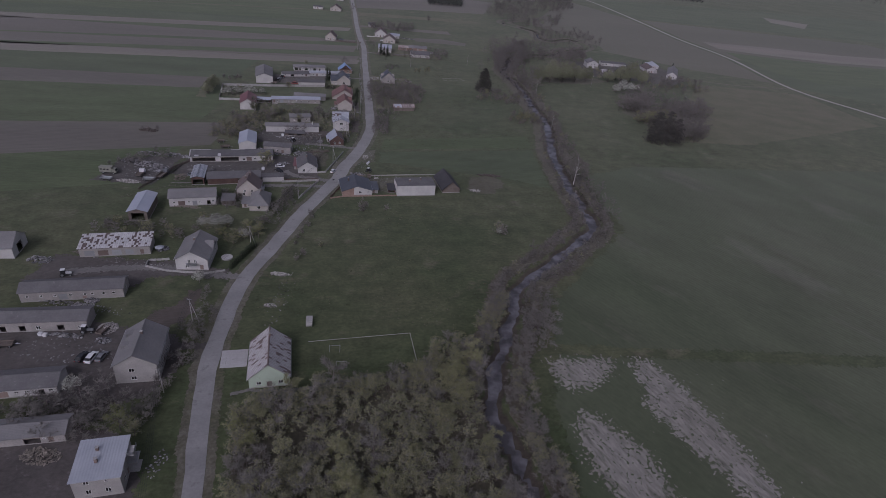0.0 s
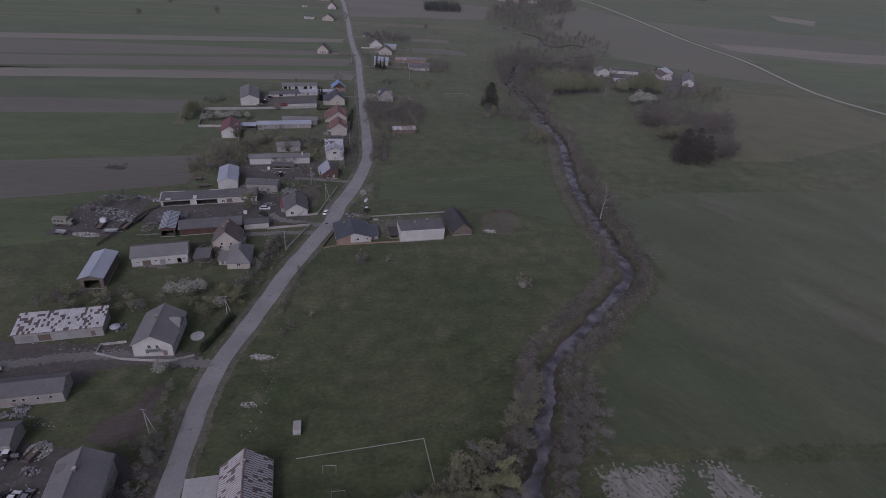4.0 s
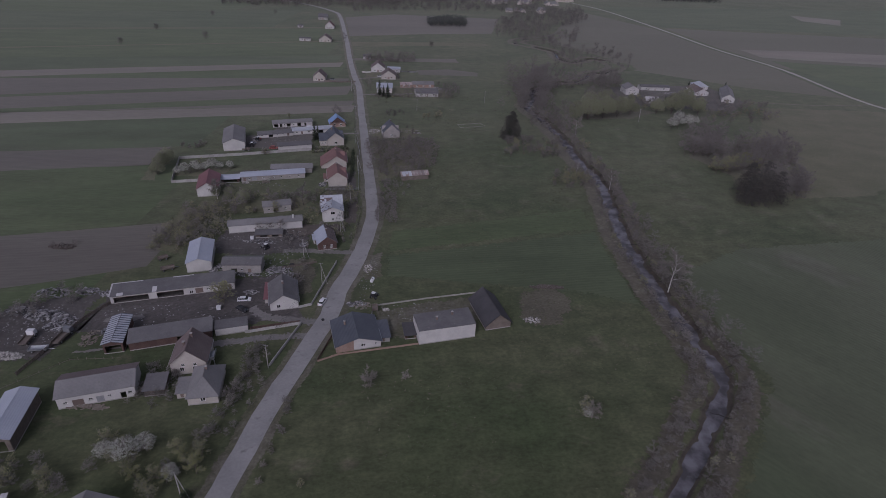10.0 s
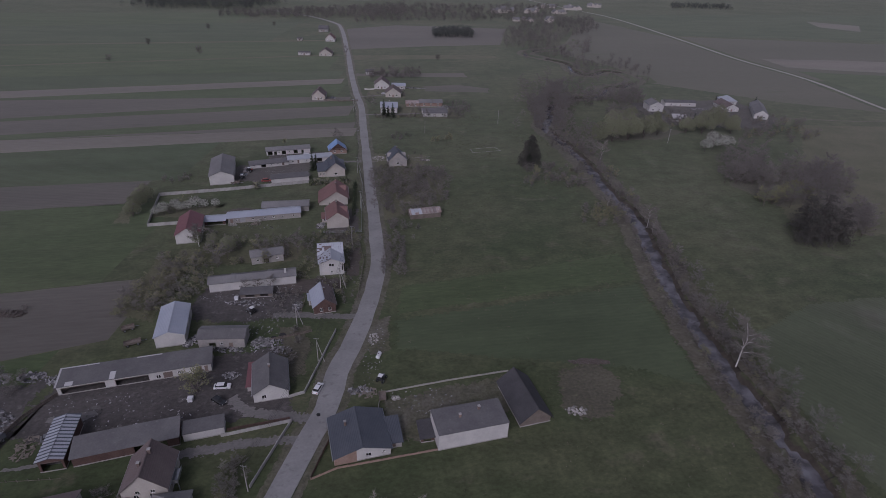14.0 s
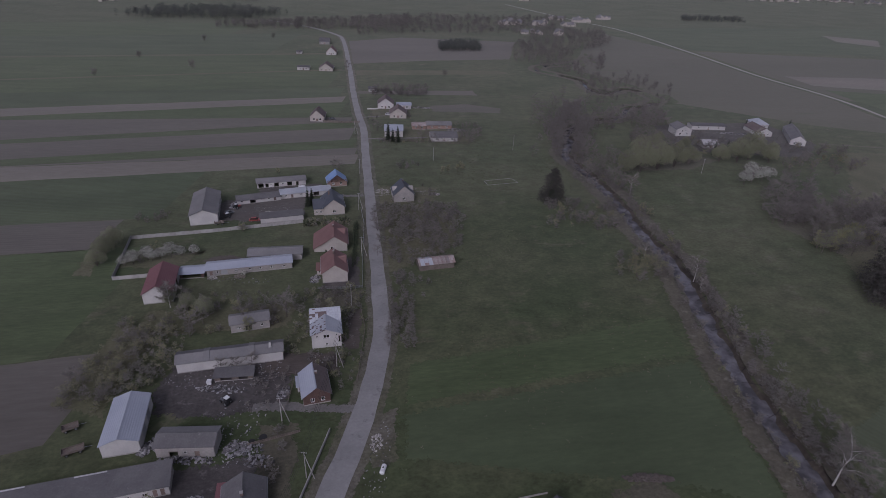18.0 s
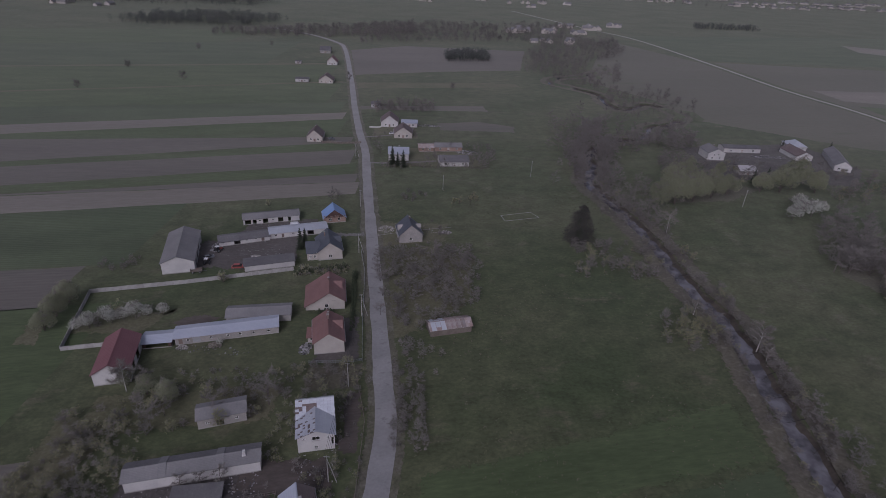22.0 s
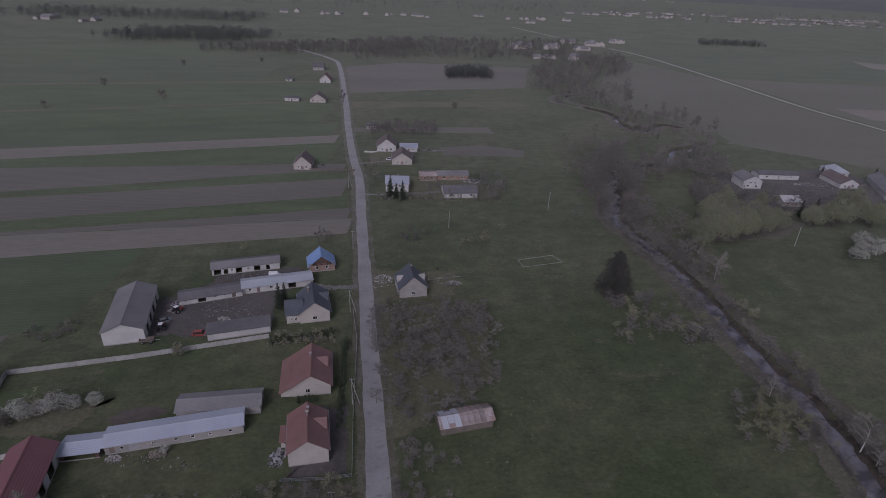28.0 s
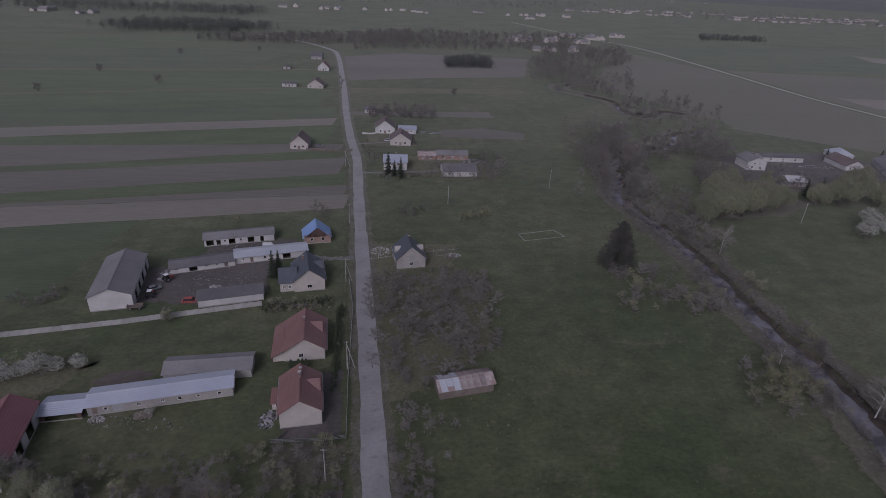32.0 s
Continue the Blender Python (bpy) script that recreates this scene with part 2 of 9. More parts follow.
    "barebatten": mat("exposed_dark_roof_layer", (0.12, 0.095, 0.09), (0.16, 0.12, 0.112), rough=0.85, big=0.5, small=3, grain=0.2, jitter=0.25),
    # small stuff
    "frame": mat("white_window_frame", (0.72, 0.71, 0.69), (0.66, 0.65, 0.63), rough=0.5, grain=0.04, bump=0.0),
    "door": mat("painted_plank_door", (0.17, 0.13, 0.11), (0.21, 0.16, 0.14), grain=0.15, small=4, jitter=0.4),
    "metaldoor": mat("grey_painted_metal_door", (0.27, 0.275, 0.28), (0.31, 0.31, 0.315), rough=0.5, grain=0.08, jitter=0.2),
    "chimney": mat("sooty_chimney_brick", (0.21, 0.15, 0.125), (0.15, 0.115, 0.105), big=0.9, small=5, grain=0.25, ribs=("Z", 0.08, 0.4)),
    "galv": mat("galvanised_steel", (0.38, 0.39, 0.40), (0.33, 0.34, 0.35), rough=0.4, metal=0.7, grain=0.08),
    "rubber": mat("black_rubber", (0.022, 0.022, 0.023), (0.03, 0.03, 0.03), rough=0.8, grain=0.15),
    "bark": mat("grey_brown_bark", (0.115, 0.095, 0.085), (0.15, 0.13, 0.115), big=0.5, small=4, grain=0.3, jitter=0.2),
    "birchbark": mat("pale_birch_bark", (0.50, 0.48, 0.45), (0.42, 0.40, 0.38), big=0.8, small=3, grain=0.2, stain=(0.10, 0.09, 0.085), stain_at=0.6),
    "twig": mat("bare_twigs", (0.158, 0.145, 0.132), (0.198, 0.183, 0.166), grain=0.2, jitter=0.18, bump=0.0),
    "twigpale": mat("pale_bare_twigs", (0.18, 0.166, 0.145), (0.215, 0.197, 0.172), grain=0.2, jitter=0.15, bump=0.0),
    "bud": mat("opening_olive_leaves", (0.205, 0.208, 0.108), (0.243, 0.240, 0.135), grain=0.25, jitter=0.2, bump=0.0),
    "willow": mat("fresh_willow_leaves", (0.178, 0.187, 0.120), (0.214, 0.221, 0.146), grain=0.25, jitter=0.15, bump=0.0),
    "yellow": mat("yellow_green_leaves", (0.170, 0.178, 0.080), (0.20, 0.202, 0.096), grain=0.25, jitter=0.15, bump=0.0),
    "blossom": mat("white_blossom", (0.43, 0.43, 0.38), (0.35, 0.355, 0.30), grain=0.2, jitter=0.1, bump=0.0),
    "needle": mat("dark_spruce_needles", (0.042, 0.052, 0.034), (0.055, 0.066, 0.042), grain=0.3, jitter=0.2, bump=0.0),
    "pinebrown": mat("dull_brown_needles", (0.060, 0.057, 0.050), (0.082, 0.077, 0.066), grain=0.3, jitter=0.2, bump=0.0),
    "thuja": mat("thuja_hedge_foliage", (0.045, 0.058, 0.032), (0.06, 0.072, 0.04), grain=0.3, jitter=0.2, bump=0.0),
    # distance haze is put into these two base colours by lifting them
    "farwood": mat("distant_bare_woodland", (0.132, 0.122, 0.112), (0.165, 0.152, 0.136), grain=0.25, jitter=0.3, island=True, fuzz=0.1, world_space=True, big=0.01, bump=0.0),
    "farpine": mat("distant_dark_pines", (0.086, 0.092, 0.084), (0.108, 0.112, 0.098), grain=0.25, jitter=0.3, island=True, fuzz=0.1, world_space=True, big=0.01, bump=0.0),
    "rubble": mat("pale_rubble", (0.34, 0.322, 0.30), (0.25, 0.235, 0.218), grain=0.2, jitter=0.55, island=True),
    "litter": mat("dull_mixed_litter", (0.11, 0.106, 0.10), (0.19, 0.185, 0.18), grain=0.2, jitter=0.9, island=True, rough=0.7),
    "darklimb": mat("black_wood_reflection", (0.030, 0.027, 0.026), (0.045, 0.040, 0.037), grain=0.3, small=4, jitter=0.2),
    "tuft": mat("grass_tufts", (0.070, 0.080, 0.042), (0.095, 0.098, 0.056), grain=0.3, jitter=0.35, island=True, bump=0.0),
    "tuftdry": mat("dry_grass_tufts", (0.105, 0.103, 0.068), (0.128, 0.122, 0.085), grain=0.3, jitter=0.3, island=True, bump=0.0),
    "scrap": mat("mixed_scrap", (0.15, 0.143, 0.142), (0.225, 0.22, 0.222), grain=0.2, jitter=0.85, island=True, rough=0.6),
    "logs": mat("cut_firewood", (0.22, 0.195, 0.165), (0.165, 0.145, 0.12), grain=0.2, jitter=0.4, island=True),
    "carwhite": mat("white_car_paint", (0.66, 0.66, 0.66), (0.62, 0.62, 0.63), rough=0.25, grain=0.03, bump=0.0, spec=0.5),
    "cardark": mat("dark_car_paint", (0.03, 0.031, 0.034), (0.04, 0.04, 0.043), rough=0.25, grain=0.03, bump=0.0, spec=0.5),
    "cargrey": mat("grey_car_paint", (0.16, 0.165, 0.175), (0.18, 0.185, 0.19), rough=0.25, grain=0.03, bump=0.0, spec=0.5),
    "carred": mat("faded_red_paint", (0.30, 0.07, 0.06), (0.26, 0.075, 0.065), rough=0.45, grain=0.08, bump=0.0),
    "truck": mat("dull_olive_truck_paint", (0.20, 0.20, 0.165), (0.25, 0.245, 0.21), rough=0.55, grain=0.12, bump=0.0),
    "lamp": mat("lamp_lens", (0.60, 0.58, 0.55), (0.55, 0.53, 0.5), rough=0.2, grain=0.02, bump=0.0),
    "taillamp": mat("red_lamp_lens", (0.35, 0.03, 0.03), (0.30, 0.03, 0.03), rough=0.2, grain=0.02, bump=0.0),
}


def glass_material():
    m = bpy.data.materials.new("window_glass")
    m.use_nodes = True
    p = m.node_tree.nodes["Principled BSDF"]
    p.inputs["Base Color"].default_value = (0.5, 0.54, 0.55, 1)
    p.inputs["Roughness"].default_value = 0.04
    p.inputs["Transmission Weight"].default_value = 1.0
    return m


def water_material():
    m = bpy.data.materials.new("slow_stream_water")
    m.use_nodes = True
    n, l = m.node_tree.nodes, m.node_tree.links
    p = n["Principled BSDF"]
    p.inputs["Roughness"].default_value = 0.06
    p.inputs["IOR"].default_value = 1.33
    t = n.new("ShaderNodeTexNoise")
    t.inputs["Scale"].default_value, t.inputs["Detail"].default_value = 0.8, 3
    g = n.new("ShaderNodeNewGeometry")
    # pale streaks in the base colour stand in for the reflected sky
    sky_streaks = n.new("ShaderNodeTexNoise")
    sky_streaks.inputs["Scale"].default_value, sky_streaks.inputs["Detail"].default_value = 0.19, 8
    l.new(g.outputs["Position"], sky_streaks.inputs["Vector"])
    ramp = n.new("ShaderNodeValToRGB")
    ramp.color_ramp.elements[0].position, ramp.color_ramp.elements[1].position = 0.40, 0.62
    ramp.color_ramp.elements[0].color, ramp.color_ramp.elements[1].color = (0.070, 0.066, 0.069, 1), (0.172, 0.166, 0.178, 1)
    l.new(sky_streaks.outputs["Fac"], ramp.inputs[0])
    l.new(ramp.outputs[0], p.inputs["Base Color"])
    l.new(g.outputs["Position"], t.inputs["Vector"])
    b = n.new("ShaderNodeBump")
    b.inputs["Strength"].default_value, b.inputs["Distance"].default_value = 0.06, 0.05
    l.new(t.outputs["Fac"], b.inputs["Height"])
    l.new(b.outputs[0], p.inputs["Normal"])
    return m


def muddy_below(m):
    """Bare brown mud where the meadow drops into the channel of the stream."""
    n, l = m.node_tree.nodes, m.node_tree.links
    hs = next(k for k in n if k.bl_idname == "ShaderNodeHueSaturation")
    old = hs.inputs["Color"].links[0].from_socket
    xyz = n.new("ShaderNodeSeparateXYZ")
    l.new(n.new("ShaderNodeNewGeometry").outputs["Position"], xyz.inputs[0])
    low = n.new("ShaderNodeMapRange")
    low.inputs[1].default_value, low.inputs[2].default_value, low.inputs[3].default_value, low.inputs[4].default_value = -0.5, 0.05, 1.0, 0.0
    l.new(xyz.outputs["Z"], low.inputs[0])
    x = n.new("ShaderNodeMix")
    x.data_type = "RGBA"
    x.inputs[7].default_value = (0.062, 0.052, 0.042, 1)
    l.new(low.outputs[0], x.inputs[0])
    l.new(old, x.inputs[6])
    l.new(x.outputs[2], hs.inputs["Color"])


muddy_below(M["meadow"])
M["glass"] = glass_material()
M["water"] = water_material()


# ---- mesh tools ----
class Geo:
    """Vertices and faces of one mesh in the making."""

    def __init__(self):
        self.v, self.f, self.fray = [], [], []

    def face(self, *pts):
        i = len(self.v)
        self.v.extend(tuple(p) for p in pts)
        self.f.append(tuple(range(i, i + len(pts))))
        return self

    def solid(self, pts, faces):
        i = len(self.v)
        self.v.extend(tuple(p) for p in pts)
        self.f.extend(tuple(i + k for k in f) for f in faces)
        return self

    def hexa(self, low, high):
        """A solid between two quads given in the same turning sense, counter-clockwise from above."""
        return self.solid([*low, *high], [(3, 2, 1, 0), (4, 5, 6, 7), (0, 1, 5, 4), (1, 2, 6, 5), (2, 3, 7, 6), (3, 0, 4, 7)])

    def box(self, x0, y0, z0, x1, y1, z1):
        return self.hexa([(x0, y0, z0), (x1, y0, z0), (x1, y1, z0), (x0, y1, z0)], [(x0, y0, z1), (x1, y0, z1), (x1, y1, z1), (x0, y1, z1)])

    def prism(self, poly, y0, y1):
        """An outline in x and z (counter-clockwise seen from -y), drawn out along y."""
        n, i = len(poly), len(self.v)
        self.v.extend((x, y0, z) for x, z in poly)
        self.v.extend((x, y1, z) for x, z in poly)
        self.f.append(tuple(range(i, i + n)))
        self.f.append(tuple(range(i + 2 * n - 1, i + n - 1, -1)))
        self.f.extend((i + (k + 1) % n, i + k, i + n + k, i + n + (k + 1) % n) for k in range(n))
        return self

    def plan(self, poly, z0, z1):
        """An outline in x and y, counter-clockwise from above, drawn up from z0 to z1."""
        n, i = len(poly), len(self.v)
        self.v.extend((x, y, z0) for x, y in poly)
        self.v.extend((x, y, z1) for x, y in poly)
        self.f.append(tuple(range(i + n - 1, i - 1, -1)))
        self.f.append(tuple(range(i + n, i + 2 * n)))
        self.f.extend((i + k, i + (k + 1) % n, i + n + (k + 1) % n, i + n + k) for k in range(n))
        return self

    def tube(self, p0, p1, r0, r1, n=5, cap=False):
        p0, p1 = Vector(p0), Vector(p1)
        d = (p1 - p0).normalized()
        s = d.orthogonal().normalized()
        c = d.cross(s)
        i = len(self.v)
        for p, r in ((p0, r0), (p1, r1)):
            for k in range(n):
                a = 2 * math.pi * k / n
                self.v.append(tuple(p + (s * math.cos(a) + c * math.sin(a)) * r))
        self.f.extend((i + k, i + (k + 1) % n, i + n + (k + 1) % n, i + n + k) for k in range(n))
        if cap:
            self.f.append(tuple(range(i + n, i + 2 * n)))
            self.f.append(tuple(range(i + n - 1, i - 1, -1)))
        return self

    def add(self, other, m):
        i = len(self.v)
        self.v.extend(tuple(m @ Vector(p)) for p in other.v)
        self.f.extend(tuple(i + k for k in f) for f in other.f)
        return self

    def mesh(self, name, material):
        me = bpy.data.meshes.new(name)
        me.from_pydata(self.v, [], self.f)
        me.materials.append(material)
        if len(self.fray) == len(self.v):
            me.attributes.new("fray", "FLOAT", "POINT").data.foreach_set("value", self.fray)
        return me


def thing(name, label, category, m=Matrix(), group=""):
    ob = new(name)
    ob.empty_display_size = 0.3
    ob.matrix_basis = m
    return tagged(ob, label, category, group)


def part(name, geo, material, parent, label="", m=None):
    ob = new(name, geo.mesh(name, M[material]) if isinstance(geo, Geo) else geo)
    ob.parent = parent
    if m is not None:
        ob.matrix_basis = m
    return tagged(ob, label)


def single(name, geo, material, label, category, m=Matrix(), group="", kind=""):
    ob = new(name, geo.mesh(name, M[material]))
    ob.matrix_basis = m
    return tagged(ob, label, category, group, kind)


def curve_points(pts, step=4.0):
    """A smooth line through the points, as x, y pairs."""
    out = []
    for i in range(len(pts) - 1):
        p = [np.array(pts[max(0, min(len(pts) - 1, i + k))], float) for k in (-1, 0, 1, 2)]
        n = max(1, int(np.linalg.norm(p[2] - p[1]) / step))
        for k in range(n):
            t = k / n
            out.append(0.5 * (2 * p[1] + (p[2] - p[0]) * t + (2 * p[0] - 5 * p[1] + 4 * p[2] - p[3]) * t * t + (3 * p[1] - p[0] - 3 * p[2] + p[3]) * t ** 3))
    out.append(np.array(pts[-1], float))
    return np.array(out)


def ribbon(line, left, right, z=0.03, wobble=0.0, thick=0.0, fray=(0.0, 0.0)):
    """A band along a line, from left metres on its left side to right metres on its right; fray: how far it thins out at either edge."""
    g = Geo()
    t = np.gradient(line, axis=0)
    t /= np.linalg.norm(t, axis=1)[:, None]
    n = np.stack([-t[:, 1], t[:, 0]], 1)
    left, right = np.broadcast_to(left, len(line)), np.broadcast_to(right, len(line))
    rng = random.Random(len(line))
    cuts = (0.0, 0.35, 0.65, 1.0) if max(fray) else (0.0, 1.0)
    m = len(cuts)
    for p, q, l_, r_ in zip(line, n, left, right):
        a = p + q * (l_ + rng.uniform(-wobble, wobble))
        b = p - q * (r_ + rng.uniform(-wobble, wobble))
        for u in cuts:
            c = a + (b - a) * u
            g.v.append((c[0], c[1], z))
            g.fray.append(fray[0] if u == 0.0 else fray[1] if u == 1.0 else 0.0)
    for i in range(len(line) - 1):
        for k in range(m - 1):
            o = i * m + k
            g.f.append((o, o + 1, o + m + 1, o + m))
    if thick:
        k = len(g.v)
        g.v += [(x, y, z - thick) for x, y, z in g.v[:k]]
        g.fray += [0.0] * k
        for i in range(len(line) - 1):
            a, b = i * m, i * m + m - 1
            g.f += [(a, a + m, k + a + m, k + a), (b, k + b, k + b + m, b + m)]
    return g


def patch(name, pts, material, label, z=0.04, ragged=0.0, category="field", fray=2.2):
    """A flat piece of ground cover with an uneven edge that thins out."""
    rng = random.Random(int(sum(p[0] * 7 + p[1] for p in pts)))
    out = []
    for i in range(len(pts)):
        a, b = np.array(pts[i], float), np.array(pts[(i + 1) % len(pts)], float)
        n = max(1, int(np.linalg.norm(b - a) / 2.5)) if ragged else 1
        for k in range(n):
            p = a + (b - a) * k / n
            if ragged and k:
                p = p + np.array([rng.uniform(-ragged, ragged), rng.uniform(-ragged, ragged)])
            out.append(p)
    out = np.array(out)
    area = 0.5 * float(np.sum(out[:, 0] * np.roll(out[:, 1], -1) - np.roll(out[:, 0], -1) * out[:, 1]))
    if area < 0:
        out = out[::-1]
    d = np.roll(out, -2, axis=0) - np.roll(out, 2, axis=0)
    d /= np.linalg.norm(d, axis=1)[:, None] + 1e-9
    inset = min(fray, 0.11 * math.sqrt(abs(area)))
    inner = out + np.stack([-d[:, 1], d[:, 0]], 1) * inset
    g = Geo()
    n = len(out)
    g.v = [(x, y, z) for x, y in inner] + [(x, y, z) for x, y in out]
    g.fray = [0.0] * n + [1.0] * n
    g.f = [tuple(range(n))] + [(k, n + k, n + (k + 1) % n, (k + 1) % n) for k in range(n)]
    return single(name, g, material, label, category, kind="structure")


# ---- the land ----
STREAM = curve_points([(52.3, -33.1), (44.0, 21.4), (37.5, 55.1), (32.8, 75.9), (28.1, 88.3), (24.7, 99.2), (25.2, 107.1), (28.4, 123.0), (33.5, 142.4), (36.5, 158.4), (48.6, 174.6),
                       (60.5, 190.7), (75.7, 213.9), (75.2, 232.0), (71.7, 261.8), (70.7, 280.0), (70.2, 297.7), (72.2, 331.0), (74.0, 363.6), (68.9, 392.1), (67.0, 422.0), (62.8, 450.0),
                       (57.8, 472.7), (53.1, 496.6), (61.3, 525.1), (60.5, 538.0), (76.0, 566.0), (90.8, 579.7), (102.4, 582.4), (116.0, 599.3), (126.0, 619.5), (137.5, 624.0), (149.2, 636.7),
                       (159.1, 655.8), (153.0, 682.0), (141.3, 689.9), (127.7, 675.5), (115.4, 668.0), (108.0, 690.0), (107.9, 720.7), (84.0, 747.2), (71.4, 762.7), (80.8, 786.7), (112.5, 806.9),
                       (157.4, 870.3)], 3.0)
ROAD = curve_points([(-22.4, -20.6), (-32.2, 25.4), (-43.0, 64.4), (-48.8, 83.4), (-54.5, 103.2), (-57.1, 120.1), (-58.6, 135.6), (-58.8, 149.1), (-55.4, 171.3), (-52.5, 193.1), (-48.3, 214.9), (-43.8, 236.5), (-43.2, 249.8),
                     (-40.5, 267.0), (-38.5, 286.7), (-38.4, 309.2), (-41.4, 329.8), (-45.3, 353.8), (-50.3, 382.1), (-57.0, 421.3), (-64.6, 465.3), (-75.0, 527.9), (-83.6, 563.7), (-98.1, 632.0), (-117.6, 732.9), (-151.5, 894.2),
                     (-170.4, 945.2), (-220.3, 1006.0), (-291.3, 1057.1)], 5.0)



def near_line(x, y, line):
    """Distance from grid points to a line."""
    best = np.full(x.shape, 1e9)
    for a, b in zip(line[:-1], line[1:]):
        d = b - a
        t = np.clip(((x - a[0]) * d[0] + (y - a[1]) * d[1]) / (d @ d), 0, 1)
        best = np.minimum(best, np.hypot(x - a[0] - t * d[0], y - a[1] - t * d[1]))
    return best


def build_ground():
    xs = np.r_[np.array([-4800, -3000, -2000, -1300, -900, -600, -450, -330]), np.arange(-260, 14, 12.0), np.arange(14, 150, 1.7), np.arange(150, 420, 15.0), np.array([480, 600, 800, 1100, 1700, 2600, 4800])]
    ys = np.r_[np.array([-900, -500, -250, -120, -70]), np.arange(-44, 500, 2.0), np.arange(500, 740, 2.6), np.arange(740, 900, 25.0), np.array([960, 1100, 1400, 1900, 2600, 3500, 4900, 9000])]
    x, y = np.meshgrid(xs, ys)
    d = near_line(x, y, STREAM)
    uneven = 0.75 * np.sin(0.29 * y + 0.13 * x) + 0.55 * np.sin(0.61 * x - 0.47 * y) + 0.4 * np.sin(1.1 * y + 0.8 * x)
    s = np.clip((d + uneven * np.where(y > 235, 0.6, 0.95) - np.where(y > 565, 1.0, np.where(y > 235, 2.1, 1.45))) / np.where(y > 565, 1.5, 1.9), 0, 1)
    z = -1.65 * (1 - s * s * (3 - 2 * s)) * np.where(x > 13.9, 1, 0)
    levee = 0.22 * np.exp(-((d - 6.8) / 1.8) ** 2)
    z = z + levee
    nx, ny = len(xs), len(ys)
    me = bpy.data.meshes.new("ground")
    idx = np.arange(nx * ny).reshape(ny, nx)
    faces = np.stack([idx[:-1, :-1], idx[:-1, 1:], idx[1:, 1:], idx[1:, :-1]], -1).reshape(-1, 4)
    me.from_pydata(np.stack([x, y, z], -1).reshape(-1, 3).tolist(), [], faces.tolist())
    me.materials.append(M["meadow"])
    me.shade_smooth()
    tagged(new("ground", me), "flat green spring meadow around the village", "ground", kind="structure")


build_ground()
single("water", ribbon(STREAM, 5.5, 5.5, -1.25), "water", "narrow slow stream of dark reflective water", "stream", kind="structure")
# dry reedy banks, laid along both sides of the channel
for a_, b_, f_ in ((-4.0, 11.0, (0.15, 1.0)), (11.0, -4.0, (1.0, 0.15))):
    single("bank", ribbon(STREAM, a_, b_, 0.245, 0.9, fray=f_), "bankmud", "strip of dry rough grass along the stream bank", "bank", kind="structure")



def grass_tufts(label, material, seed, n, x0, x1, y0, y1, patchy):
    """Small loose tufts over the meadow, thicker in some places than in others."""
    rng = random.Random(seed)
    g = Geo()
    road_x = lambda y: float(np.interp(y, ROAD[:, 1], ROAD[:, 0]))
    stream_x = lambda y: float(np.interp(y, STREAM[:60, 1] if y < 200 else np.maximum.accumulate(STREAM[:, 1]), STREAM[:60, 0] if y < 200 else STREAM[:, 0]))
    k = 0
    while k < n:
        x, y = rng.uniform(x0, x1), rng.uniform(y0, y1)
        k += 1
        thick = 0.5 + 0.28 * math.sin(x * 0.11 + 1.7 * math.sin(y * 0.043) + seed) + 0.28 * math.sin(y * 0.083 - x * 0.031 + 1.3 * seed)
        if rng.random() > thick ** patchy or x < road_x(y) + 6 or x > stream_x(y) - 5 or (-46 < x < 14 and 213 < y < 256) or (-46 < x < 28 and y < 130):
            continue
        s = rng.uniform(0.14, 0.42)
        for _ in range(4):
            a, l = rng.uniform(0, 6.283), rng.uniform(0.5, 1.2) * s
            b = Vector((x + rng.uniform(-0.3, 0.3), y + rng.uniform(-0.3, 0.3), 0.0))
            w = Vector((-math.sin(a), math.cos(a), 0)) * s * 0.45
            g.face(b - w, b + w, b + Vector((math.cos(a) * l, math.sin(a) * l, s)))
    single("grass_tufts", g, material, label, "grass", kind="stuff")


grass_tufts("scattered green grass tufts on the meadow", "tuft", 1, 14000, -55, 75, 130, 520, 2.0)
grass_tufts("scattered dry grass tufts on the meadow", "tuftdry", 2, 6000, -55, 75, 130, 520, 3.0)

HALF = np.interp(ROAD[:, 1], (0, 70, 100, 160, 205, 250, 300, 345, 450), (2.1, 2.2, 2.4, 2.7, 3.0, 3.2, 2.95, 2.7, 2.3))
single("road", ribbon(ROAD, HALF, HALF, 0.14, 0.22, 0.12), "asphalt", "worn pale grey asphalt village road", "road", kind="structure")
for a_, b_, f_ in ((HALF + 2.6, 0.4 - HALF, (1.0, 0.0)), (0.4 - HALF, HALF + 2.6, (0.0, 1.0))):
    single("verge", ribbon(ROAD, a_, b_, 0.07, 0.6, fray=f_), "verge", "dusty verge of dry grass beside the road", "verge", kind="structure")
# paler wheel tracks, worn into the surface
DIRT_ROAD = curve_points([(477.8, 289.6), (390.5, 468.2), (345.5, 553.0), (338.5, 685.2), (312.8, 789.2), (293.2, 935.2), (257.5, 1134.8), (200.4, 1259.1), (100.8, 1506.6)], 20)
single("road", ribbon(DIRT_ROAD, 2.3, 2.3, 0.12, 0.4), "track", "pale unpaved farm road across the fields", "road", kind="structure")
single("road", ribbon(curve_points([(343.2, 552.7), (291.8, 541.5), (236.8, 543.5)], 15), 1.5, 1.5, 0.10, 0.3), "verge", "narrow dirt track to an outlying farm", "road", kind="structure")


